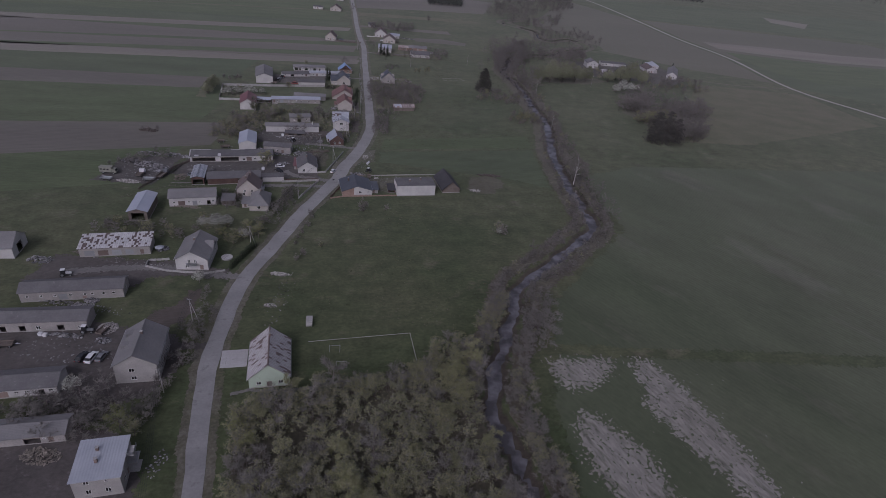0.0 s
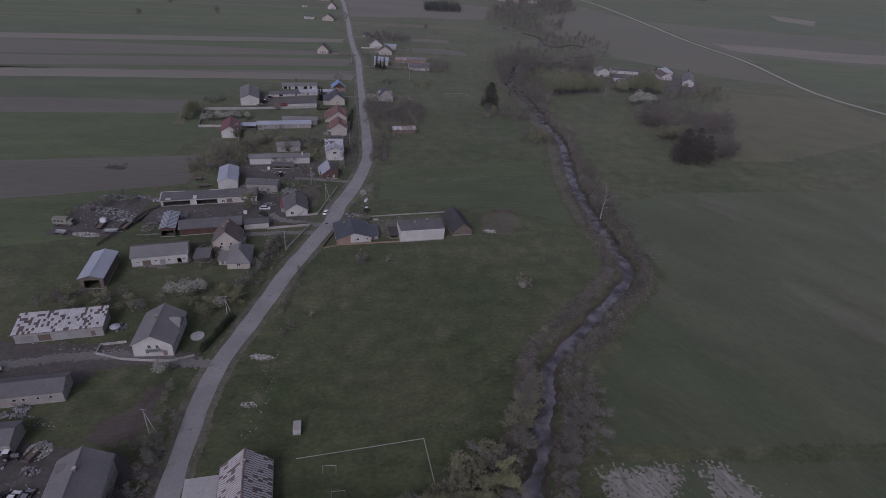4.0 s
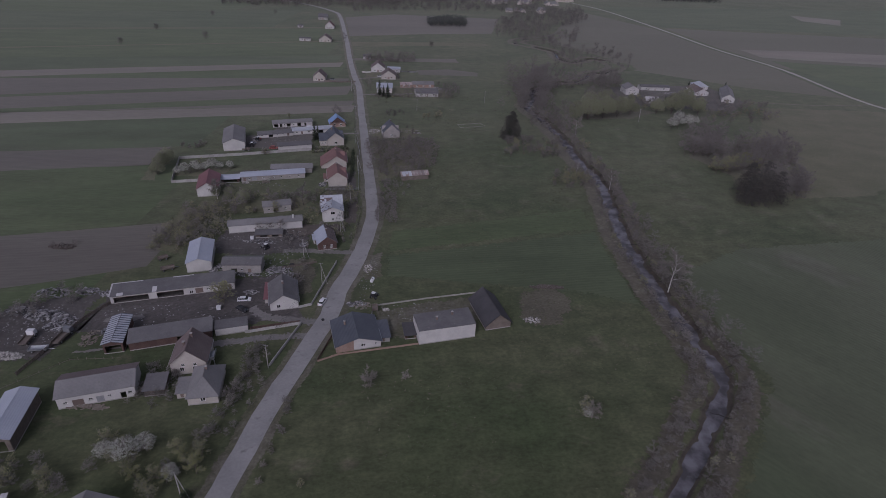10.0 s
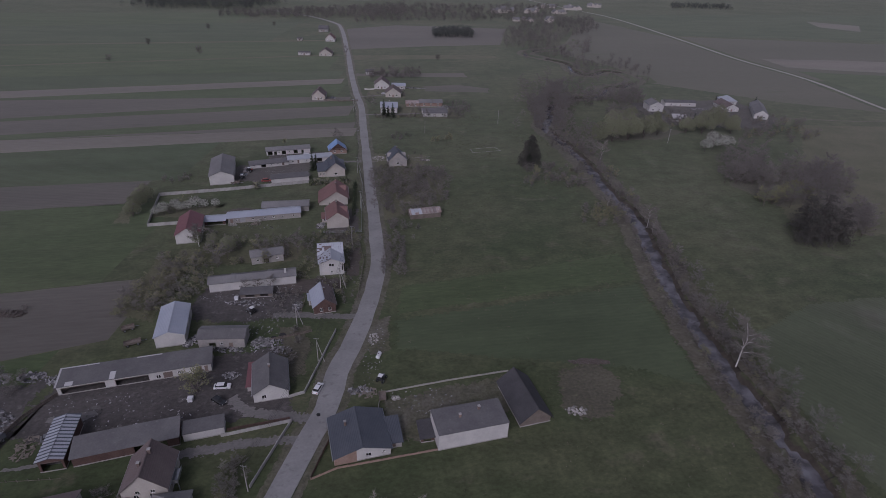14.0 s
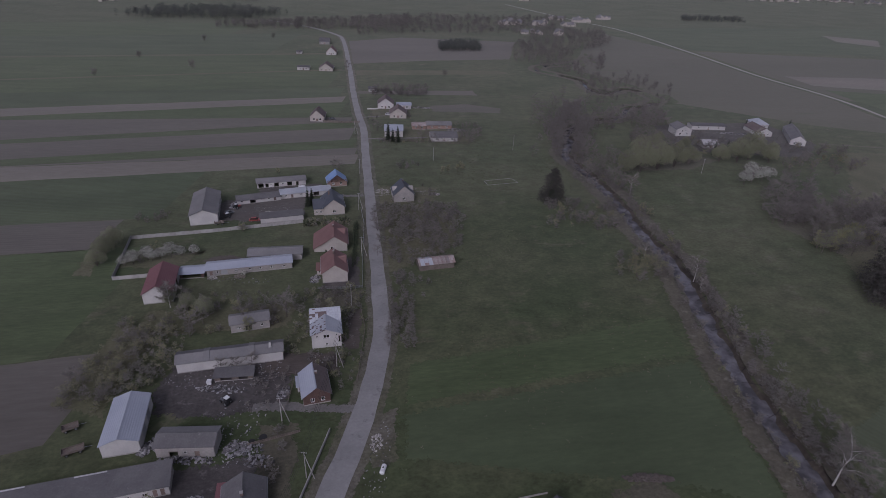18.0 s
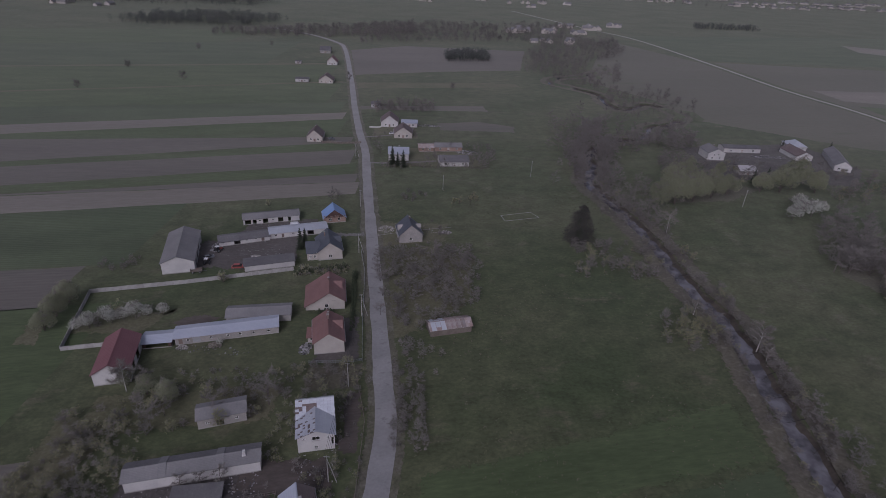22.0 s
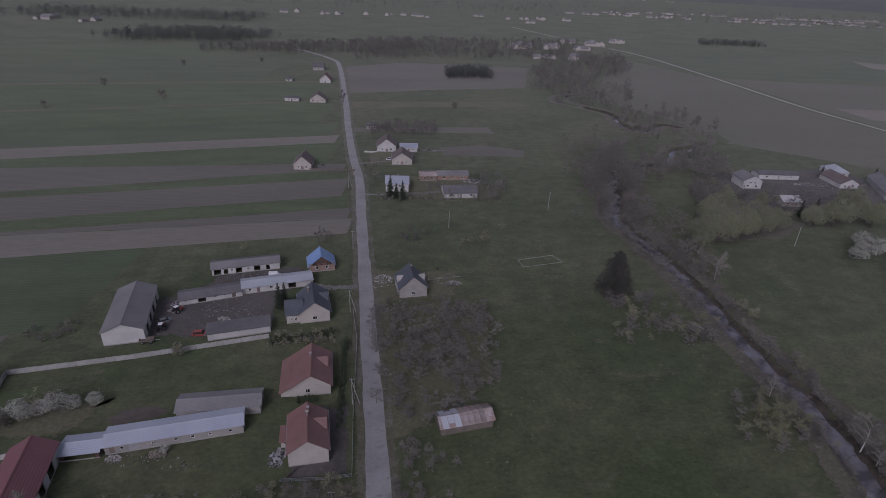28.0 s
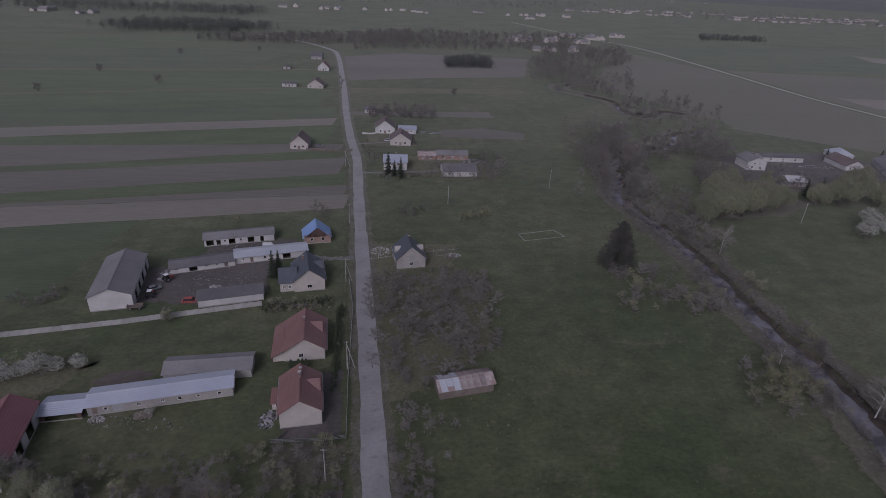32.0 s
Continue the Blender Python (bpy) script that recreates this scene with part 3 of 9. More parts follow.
def strips():
    """Long narrow fields west of the road, each between two lines that run from far out to the road."""
    lines = [  # y at x = -240 and at x = -80; cover
        ((159.3, 232.6), None), ((206.7, 275.5), "lush"), ((259.4, 307.3), "plough"), ((334.3, 373.8), "lush"), ((363.5, 399.2), "plough"),
        ((414.1, 460.3), "crop"), ((436.8, 477.4), "stubble"), ((438.5, 489.2), "plough"), ((450.1, 506.3), "lush"), ((479.9, 532.2), "plough"), ((489.0, 548.0), "lush"), ((525.8, 558.2), "plough"), ((545.6, 605.3), "lush"),
        ((566.7, 623.3), "stubble"), ((608.5, 653.1), "crop"), ((670.0, 733.3), "lush"), ((675.8, 739.2), "rough"), ((768.5, 821.8), "lush"), ((776.8, 830.2), "rough"), ((929.5, 995.9), "crop"), ((1040.9, 1096.9), "lush")]
    words = {"lush": "strip field of short green grass", "plough": "ploughed strip field of brown soil", "crop": "dark green strip of young winter cereal", "stubble": "pale dry strip of stubble", "rough": "narrow balk of dry grass between the fields"}
    for k_, ((lo, _), (hi, cover)) in enumerate(zip(lines[:-1], lines[1:])):
        def at(line, x):
            return line[0] + (line[1] - line[0]) * (x + 240) / 160
        def east(y):
            i = int(np.argmin(abs(ROAD[:, 1] - y)))
            return ROAD[i, 0] - 4.5
        e = min(east(at(lo, -80)), east(at(hi, -80)))
        e = {"lush0": -125.6, "plough1": -114.3, "lush2": -133.2, "plough3": -157.3, "crop4": -145.3}.get("%s%d" % (cover, k_), e)
        w = -1000 if hi[0] > 400 else -430
        xs = np.linspace(w, e, 40)
        g = Geo()
        rng = random.Random(int(hi[0]))
        for x in xs:
            g.v += [(x, at(lo, x) + rng.uniform(-0.5, 0.5), 0.03), (x, at(hi, x) - 0.3 + rng.uniform(-0.5, 0.5), 0.03)]
        g.f = [(2 * i, 2 * i + 2, 2 * i + 3, 2 * i + 1) for i in range(len(xs) - 1)]
        single("field", g, cover, words[cover], "field", group="strip fields", kind="structure")


strips()
patch("field", [(-27.9, 260.9), (-29.8, 276.6), (59.4, 304.6), (60.7, 280.0), (63.3, 248.4), (45.9, 255.2), (8.8, 258.2)], "crop", "dark green field of young cereal by the stream", 0.05, 0.5)
patch("field", [(-29.5, 277.8), (-29.2, 296.9), (19.1, 313.0), (58.0, 327.3), (59.4, 305.9)], "lush", "bright green grass field beside the crop", 0.05, 0.6)
patch("field", [(44.9, 128.5), (65.5, 129.1), (221.9, 143.6), (484.3, 121.8), (477.8, 289.6), (368.1, 350.8), (214.6, 315.9), (117.2, 295.5), (83.5, 273.2), (85.0, 234.2), (89.8, 214.8), (64.5, 176.1), (49.8, 154.6)], "widecrop", "wide thin green cereal field across the stream", 0.03, 0.8)
patch("field", [(46.1, 124.9), (222.0, 139.6), (484.5, 117.6), (509.7, -141.9), (64.3, -144.6), (47.4, 48.9), (41.2, 102.5)], "widecrop", "green field below the cereal field", 0.03, 0.6)


def inside(x, y, poly):
    c = False
    for (x0, y0), (x1, y1) in zip(poly, poly[1:] + poly[:1]):
        if (y0 > y) != (y1 > y) and x < (x1 - x0) * (y - y0) / (y1 - y0) + x0:
            c = not c
    return c


def reed_bed(poly, n, seed):
    """Flattened dry reed: a sheet with gaps that thins out towards its edge, and loose wisps lying on it."""
    rng = random.Random(seed)
    step = 1.5
    xs = np.arange(min(p[0] for p in poly) - 4, max(p[0] for p in poly) + 4, step)
    ys = np.arange(min(p[1] for p in poly) - 4, max(p[1] for p in poly) + 4, step)
    x, y = np.meshgrid(xs, ys)
    d = near_line(x, y, [np.array(p) for p in poly + poly[:1]])
    d *= np.array([[1 if inside(u, v, poly) else -1 for u, v in zip(r, q)] for r, q in zip(x, y)])
    clump = 0.5 + 0.28 * np.sin(0.9 * x + 0.5 * y + seed) + 0.22 * np.sin(0.7 * y - 0.8 * x + 2 * seed)
    thin = np.clip(0.62 - d * 0.14, 0.20, 1.0) + 0.26 * (clump - 0.45)
    g = Geo()
    g.v = [(u, v, 0.075) for u, v in zip(x.ravel(), y.ravel())]
    g.fray = [float(k) for k in thin.ravel()]
    w = len(xs)
    g.f = [(j * w + i, j * w + i + 1, (j + 1) * w + i + 1, (j + 1) * w + i) for j in range(len(ys) - 1) for i in range(w - 1) if thin[j:j + 2, i:i + 2].min() < 0.97]
    single("reed_sheet", g, "straw", "sheet of flattened pale dry reed in the field", "reed", kind="structure")
    g = Geo()
    for k in range(n):
        u, v = rng.choice(xs) + rng.uniform(0, step), rng.choice(ys) + rng.uniform(0, step)
        if not inside(u, v, poly):
            continue
        a, l, t, z = radians(-62) + rng.gauss(0, 0.9), rng.uniform(0.15, 0.6), rng.uniform(0.04, 0.14), 0.085 + 0.00002 * k
        c, e = math.cos(a), math.sin(a)
        ring = [(-l, 0), (-l * 0.4, -t * rng.uniform(0.5, 1.2)), (l * 0.5, -t * rng.uniform(0.3, 1.0)), (l, 0), (l * 0.3, t * rng.uniform(0.5, 1.2)), (-l * 0.5, t * rng.uniform(0.3, 1.0))]
        g.face(*[(u + i * c - j * e, v + i * e + j * c, z) for i, j in ring])
    single("reed_bed", g, "straw", "loose wisps of pale dry reed", "reed", kind="stuff")


reed_bed([(42.2, 121.5), (64.4, 125.0), (62.4, 118.1), (57.6, 112.2), (51.8, 109.2), (46.4, 109.0), (43.0, 114.5)], 900, 1)
reed_bed([(68.3, 125.5), (76.2, 125.8), (83.3, 115.3), (89.3, 102.7), (93.6, 89.9), (97.7, 72.0), (100.3, 53.5), (92.5, 52.4), (88.6, 71.6), (81.6, 85.2), (75.2, 94.2), (68.2, 105.2), (70.2, 109.7)], 2000, 2)
reed_bed([(48.4, 101.6), (54.3, 100.2), (59.8, 94.6), (65.4, 89.2), (69.1, 75.5), (71.4, 55.1), (60.6, 46.7), (53.9, 72.1), (47.9, 83.5), (46.6, 94.5)], 1800, 3)
patch("field", [(262.6, 590.0), (336.8, 569.3), (333.1, 687.3), (306.4, 788.1), (285.7, 933.7), (216.4, 1083.3), (149.2, 918.5), (108.4, 777.5), (154.8, 707.8), (169.9, 643.7), (227.2, 610.5)], "fallow", "broad brown ploughed field beyond the outlying farm", 0.03, 0.8)
patch("field", [(343.7, 686.2), (468.0, 621.2), (703.5, 741.2), (679.8, 952.3), (302.8, 944.1), (319.9, 797.3)], "fallow", "broad brown ploughed field by the dirt road", 0.03, 0.8)
patch("field", [(351.2, 556.3), (474.4, 498.9), (842.8, 538.1), (842.4, 761.6), (468.2, 615.7), (335.2, 668.5)], "crop", "green cereal field by the dirt road", 0.03, 0.8)
patch("field", [(400.7, 464.0), (477.6, 317.6), (840.9, 404.1), (842.8, 532.1), (474.6, 493.4)], "stubble", "pale dry field by the dirt road", 0.03, 0.8)
patch("field", [(300.1, 950.4), (836.9, 1005.5), (1097.5, 1432.3), (250.6, 1174.7)], "crop", "far green field by the dirt road", 0.03, 0.8)
patch("field", [(-117.8, 750.4), (-146.1, 894.4), (-84.8, 946.9), (68.0, 954.6), (48.5, 818.2), (-38.6, 787.8)], "plough", "brown ploughed field east of the road", 0.03, 0.8)
patch("field", [(-106.4, 695.5), (-111.0, 720.0), (-5.4, 745.3), (36.4, 748.1), (41.2, 733.4)], "rough", "pale strip between the fields", 0.03, 0.6)
patch("field", [(-95.0, 625.2), (-96.2, 637.3), (2.5, 657.6), (5.2, 637.6)], "plough", "narrow brown field behind the houses", 0.03, 0.6)
patch("field", [(-32.1, 581.2), (-34.9, 599.2), (-4.8, 609.4), (22.1, 600.6), (20.6, 584.4)], "plough", "brown vegetable field behind the houses", 0.04, 0.6)
patch("field", [(138.9, 344.2), (213.4, 356.2), (364.1, 445.6), (343.4, 533.6), (240.7, 527.5), (205.5, 459.2), (162.6, 415.3)], "rough", "brown rough pasture behind the wood", 0.03, 1.2)

patch("field", [(349.3, 729.3), (392.3, 724.5), (483.0, 722.2), (677.0, 753.9), (581.9, 622.7), (394.5, 593.5), (363.4, 624.8), (351.5, 684.8)], "lush", "green grass field beside the dirt road", 0.05, 0.8)
patch("field", [(343.2, 793.9), (438.6, 805.5), (541.2, 806.8), (739.8, 854.0), (689.7, 777.2), (492.6, 736.3), (401.7, 740.5), (348.6, 747.1)], "stubble", "pale dry strip beside the dirt road", 0.05, 0.8)
patch("field", [(617.3, 1193.8), (692.9, 1158.1), (642.5, 1076.6), (596.8, 1116.5)], "stubble", "far pale dry field", 0.06, 0.8)

patch("field", [(-107.5, 347.7), (-98.1, 352.6), (-96.5, 354.6), (-102.3, 356.1), (-108.6, 353.9), (-111.2, 350.3)], "bed", "dug strip of dark soil behind the stable", 0.07, 0.5)

# farmyards and lanes
for pts, cover, label in (
        ([(-130.5, 93.7), (-124.5, 121.8), (-67.8, 117.1), (-61.2, 104.7), (-64.6, 91.6), (-79.2, 83.1), (-109.1, 91.7)], "yard", "bare farmyard of trodden earth"),
        ([(-126.8, 134.4), (-126.2, 152.3), (-82.8, 154.7), (-64.7, 152.6), (-63.6, 145.6), (-80.5, 144.6), (-88.9, 141.6), (-91.0, 136.2)], "yard", "bare farmyard of pale trodden earth"),
        ([(-114.6, 68.7), (-112.7, 79.0), (-68.6, 82.4), (-56.6, 71.4), (-51.8, 60.8), (-62.1, 50.0), (-104.0, 45.8)], "yard", "bare yard around the block house"),
        ([(-119.9, 221.8), (-118.4, 245.0), (-76.7, 257.8), (-62.1, 261.4), (-53.0, 239.9), (-50.6, 233.7), (-67.6, 229.5), (-96.8, 220.7)], "mud", "dark muddy farmyard between the sheds"),
        ([(-147.0, 207.3), (-145.4, 235.7), (-120.4, 244.9), (-116.8, 222.0), (-119.7, 209.1)], "mud", "dark earth yard with scrap and old vehicles"),
        ([(-29.2, 224.6), (-29.6, 241.3), (5.7, 252.7), (5.9, 237.1), (0.6, 234.5), (-14.3, 229.5), (-17.4, 225.3)], "verge", "pale concrete and earth yard behind the house"),
        ([(-126.5, 383.9), (-131.1, 401.5), (-113.1, 411.2), (-111.4, 424.3), (-82.5, 432.9), (-78.0, 422.9), (-83.8, 406.6), (-81.1, 391.1), (-99.8, 384.0)], "yard", "bare farmyard among the long sheds"),
        ([(-98.3, 279.7), (-96.6, 291.4), (-63.1, 297.7), (-58.2, 277.1), (-77.1, 270.7), (-93.9, 270.9)], "mud", "weedy earth yard with scattered clutter"),
        ([(19.7, 254.9), (32.7, 260.7), (39.8, 250.9), (32.9, 236.1), (23.2, 235.1), (17.7, 239.1)], "brush", "patch of dug bare earth"),
        ([(-50.2, 359.9), (-56.1, 404.4), (-28.2, 412.7), (-12.5, 403.6), (-13.5, 371.3), (-34.7, 350.6), (-43.2, 344.5)], "rough", "overgrown dry orchard ground"),
        ([(-145.4, 335.5), (-150.2, 363.5), (-152.4, 368.4), (-158.0, 357.6), (-152.5, 335.0)], "rough", "dry rough grass outside the wall"),
        ([(-64.4, 333.4), (-63.1, 358.6), (-51.8, 359.6), (-48.9, 336.0)], "yard", "trodden garden yard behind the house"),
        ([(-76.0, 553.5), (-78.1, 584.3), (-49.7, 591.6), (-44.3, 558.5)], "rough", "trodden ground around the far houses"),
        ([(-59.5, 503.8), (-62.8, 537.3), (-13.5, 547.3), (-3.4, 511.6)], "rough", "trodden ground around a far farm"),
        ([(130.0, 513.0), (129.8, 571.0), (221.7, 595.6), (234.4, 540.4), (211.1, 509.4)], "mud", "bare ground around the outlying farm"),
        ([(-54.0, 407.2), (-57.1, 433.2), (-22.5, 434.6), (-24.0, 415.7)], "rough", "building plot of bare sandy ground"),
        ([(-81.3, 119.1), (-80.4, 126.2), (-75.1, 130.5), (-74.8, 138.6), (-70.0, 140.8), (-66.8, 127.6), (-72.1, 118.0)], "bed", "dug vegetable garden"),
        ([(-104.3, 268.9), (-107.6, 307.5), (-122.2, 311.6), (-121.1, 273.0)], "rough", "rough weedy ground behind the barn"),
        ([(-67.8, 310.5), (-67.3, 326.5), (-116.1, 317.3), (-115.6, 301.7)], "rough", "overgrown garden behind the sheds"),
        ([(-35.1, 61.5), (-43.9, 91.3), (-31.1, 98.0), (-7.5, 106.2), (5.3, 118.1), (19.1, 127.0), (24.0, 119.1), (20.6, 104.0), (24.9, 87.3), (31.7, 61.5), (36.8, 24.4), (-24.3, 19.4)], "brush", "leafless undergrowth floor of a thicket"),
        ([(-59.5, 246.0), (-66.5, 271.5), (-54.9, 272.2), (-51.1, 249.1)], "brush", "dug garden plots beside the house"),
        ([(-34.8, 257.8), (-37.8, 273.4), (-30.5, 279.0), (-28.5, 260.9)], "verge", "dusty roadside ground with rubble"),
        ([(-71.5, 289.5), (-70.0, 299.0), (-51.5, 301.5), (-47.5, 291.0), (-58.0, 288.5)], "bed", "dug dark plot in front of the patched house"),
        ([(-49.8, 302.5), (-50.6, 323.0), (-46.2, 323.5), (-44.8, 301.5)], "bed", "fenced vegetable plot by the road"),
        ([(-62.8, 322.0), (-63.5, 334.5), (-47.5, 336.0), (-48.0, 324.5)], "brush", "weedy garden between two houses"),
        ([(84.0, 470.0), (92.0, 500.0), (120.0, 548.0), (131.0, 512.0), (150.0, 498.0), (124.0, 478.0)], "brush", "undergrowth floor below the willows"),
        ([(136.0, 405.0), (150.0, 378.0), (180.0, 386.0), (212.0, 412.0), (205.0, 436.0), (160.0, 428.0), (146.0, 420.0)], "brush", "undergrowth floor of the hedgerow"),
        ([(-119.1, 343.1), (-139.4, 341.3), (-141.8, 351.3), (-111.3, 359.3)], "rough", "dry grass under the blossoming trees")):
    patch("yard", pts, cover, label, 0.06 + 0.0012 * (len(label) % 9), 0.9, "yard")
for line, w, cover, label in (
        ([(-60.5, 148.3), (-70.0, 148.3), (-82.7, 149.6), (-97.5, 147.5), (-116.5, 141.3)], 2.4, "gravel", "gravel driveway into a farmyard"),
        ([(-46.4, 232.7), (-54.9, 233.4), (-63.4, 234.2), (-69.9, 238.9)], 2.2, "gravel", "pale gravel entrance lane"),
        ([(-47.3, 226.2), (-56.8, 224.9), (-67.4, 222.4), (-78.9, 219.1)], 1.9, "gravel", "straight gravel lane beside a wall"),
        ([(-41.6, 277.1), (-49.6, 277.0), (-58.2, 277.1), (-68.8, 275.9)], 2.0, "gravel", "dusty side lane off the road"),
        ([(-45.5, 95.4), (-41.3, 97.4), (-28.6, 99.4), (-9.5, 107.5)], 0.7, "gravel", "narrow trodden footpath"),
        ([(-56.5, 112.7), (-63.0, 112.3), (-71.4, 110.6)], 2.0, "yard", "earth entrance to the yard"),
        ([(-59.8, 419.8), (-67.2, 417.6), (-77.8, 419.0)], 1.8, "gravel", "gravel farm entrance"),
        ([(-79.9, 543.8), (-92.4, 544.5), (-106.9, 544.9)], 1.2, "gravel", "driveway to a house in the fields"),
        ([(-80.3, 556.7), (-67.8, 562.6), (-59.4, 565.2)], 1.4, "gravel", "driveway to the far houses"),
        ([(-72.4, 509.8), (-57.6, 510.6), (-32.1, 518.1)], 1.6, "gravel", "driveway to a far farm"),
        ([(-115.1, 717.9), (-131.4, 713.5), (-161.7, 710.3)], 1.2, "verge", "track to a far house")):
    single("lane", ribbon(curve_points(line, 3), w * 1.15, w * 1.15, 0.095, 0.25, fray=(1.0, 1.0)), cover, label, "lane", kind="structure")
for pts_, label_ in (([(-112.6, 228.2), (-113.1, 230.3), (-101.8, 233.3), (-100.7, 231.1), (-104.2, 228.6)], "cracked concrete apron behind the striped shed"), ([(-113.6, 213.3), (-113.3, 214.7), (-100.9, 217.5), (-100.6, 216.4)], "pale concrete strip before the striped shed")):
    patch("paving", pts_, "gravel", label_, 0.085, 0.3, "paving")
slab_at = pose(-49.0, 108.8, 0, 0, 0, 14)
paving = tagged(new("paving"), "light concrete paving beside the green cottage", "paving", kind="structure")
paving.matrix_basis = slab_at
for i_ in range(5):
    for j_ in range(5):
        part("slab", Geo().box(-3.6 + 1.44 * i_ + 0.01, -3.6 + 1.44 * j_ + 0.01, 0, -3.6 + 1.44 * i_ + 1.43, -3.6 + 1.44 * j_ + 1.43, 0.1 + 0.008 * ((i_ * 3 + j_) % 3)), "slab", paving)


# ---- buildings ----
def wall_panel(g, length, height, m, holes, thick=0.3):
    """An upright wall in one piece from x = 0 to length, its outside at y = 0, with rectangular holes (x0, z0, x1, z1)."""
    xs = sorted({0.0, length, *(h[0] for h in holes), *(h[2] for h in holes)})
    zs = sorted({0.0, height, *(h[1] for h in holes), *(h[3] for h in holes)})
    full = {(i, k) for i in range(len(xs) - 1) for k in range(len(zs) - 1)
            if not any(h[0] < (xs[i] + xs[i + 1]) / 2 < h[2] and h[1] < (zs[k] + zs[k + 1]) / 2 < h[3] for h in holes)}
    at = {}

    def vert(i, k, y):
        if (i, k, y) not in at:
            at[i, k, y] = len(g.v)
            g.v.append(tuple(m @ Vector((xs[i], thick * y, zs[k]))))
        return at[i, k, y]

    for i, k in full:
        g.f.append((vert(i, k, 0), vert(i + 1, k, 0), vert(i + 1, k + 1, 0), vert(i, k + 1, 0)))
        g.f.append((vert(i, k + 1, 1), vert(i + 1, k + 1, 1), vert(i + 1, k, 1), vert(i, k, 1)))
        for (di, dk), (a, b) in {(-1, 0): ((i, k + 1), (i, k)), (1, 0): ((i + 1, k), (i + 1, k + 1)), (0, -1): ((i, k), (i + 1, k)), (0, 1): ((i + 1, k + 1), (i, k + 1))}.items():
            if (i + di, k + dk) not in full:
                g.f.append((vert(*b, 0), vert(*a, 0), vert(*a, 1), vert(*b, 1)))
    return g


def fill_opening(house, kind, w, h, m, frame_mat="frame"):
    """A window, door, gate or dark opening in a hole w by h, its lower left outer corner at the origin of m."""
    if kind == "w":
        b = 0.09
        if w > 0.9:
            panes = [(b, b, w / 2 - 0.045, h - b), (w / 2 + 0.045, b, w - b, h - b)]
        else:
            panes = [(b, b, w - b, h - b)]
        win_ = part("window", wall_panel(Geo(), w, h, pose(0, 0.04, 0), panes, 0.1), frame_mat, house, m=m)
        for x0, z0, x1, z1 in panes:
            part("pane", Geo().box(x0, 0.085, z0, x1, 0.1, z1), "glass", win_)
        part("sill", Geo().box(-0.06, -0.08, -0.06, w + 0.06, 0.036, 0.0), "concrete", win_)
    elif kind in "dm":
        n = max(2, int(w / 0.4))
        plan = []
        for i in range(n):
            plan += [(i * w / n + 0.012, 0.08), ((i + 1) * w / n - 0.012, 0.08), ((i + 1) * w / n, 0.095)]
        d = part("door", Geo().plan([(0.0, 0.095)] + plan[:-1] + [(w, 0.095), (w, 0.14), (0, 0.14)], 0.02, h - 0.03), "door" if kind == "d" else "metaldoor", house, m=m)
        part("handle", Geo().box(w - 0.18, 0.03, h * 0.45, w - 0.12, 0.08, h * 0.45 + 0.16), "galv", d)
    elif kind == "o":
        part("lintel", Geo().box(-0.1, -0.03, h - 0.18, w + 0.1, 0.03, h + 0.02), "timber", house, m=m)


def slope_slab(x_eave, z_eave, x_ridge, z_ridge, half, thick):
    """One roof slope, running along y; both ends of its section given in x and z."""
    lo = [(x_eave, -half, z_eave), (x_ridge, -half, z_ridge), (x_ridge, half, z_ridge), (x_eave, half, z_eave)]
    if x_eave > x_ridge:
        lo = [lo[1], lo[0], lo[3], lo[2]]
    return Geo().hexa(lo, [(x, y, z + thick) for x, y, z in lo])


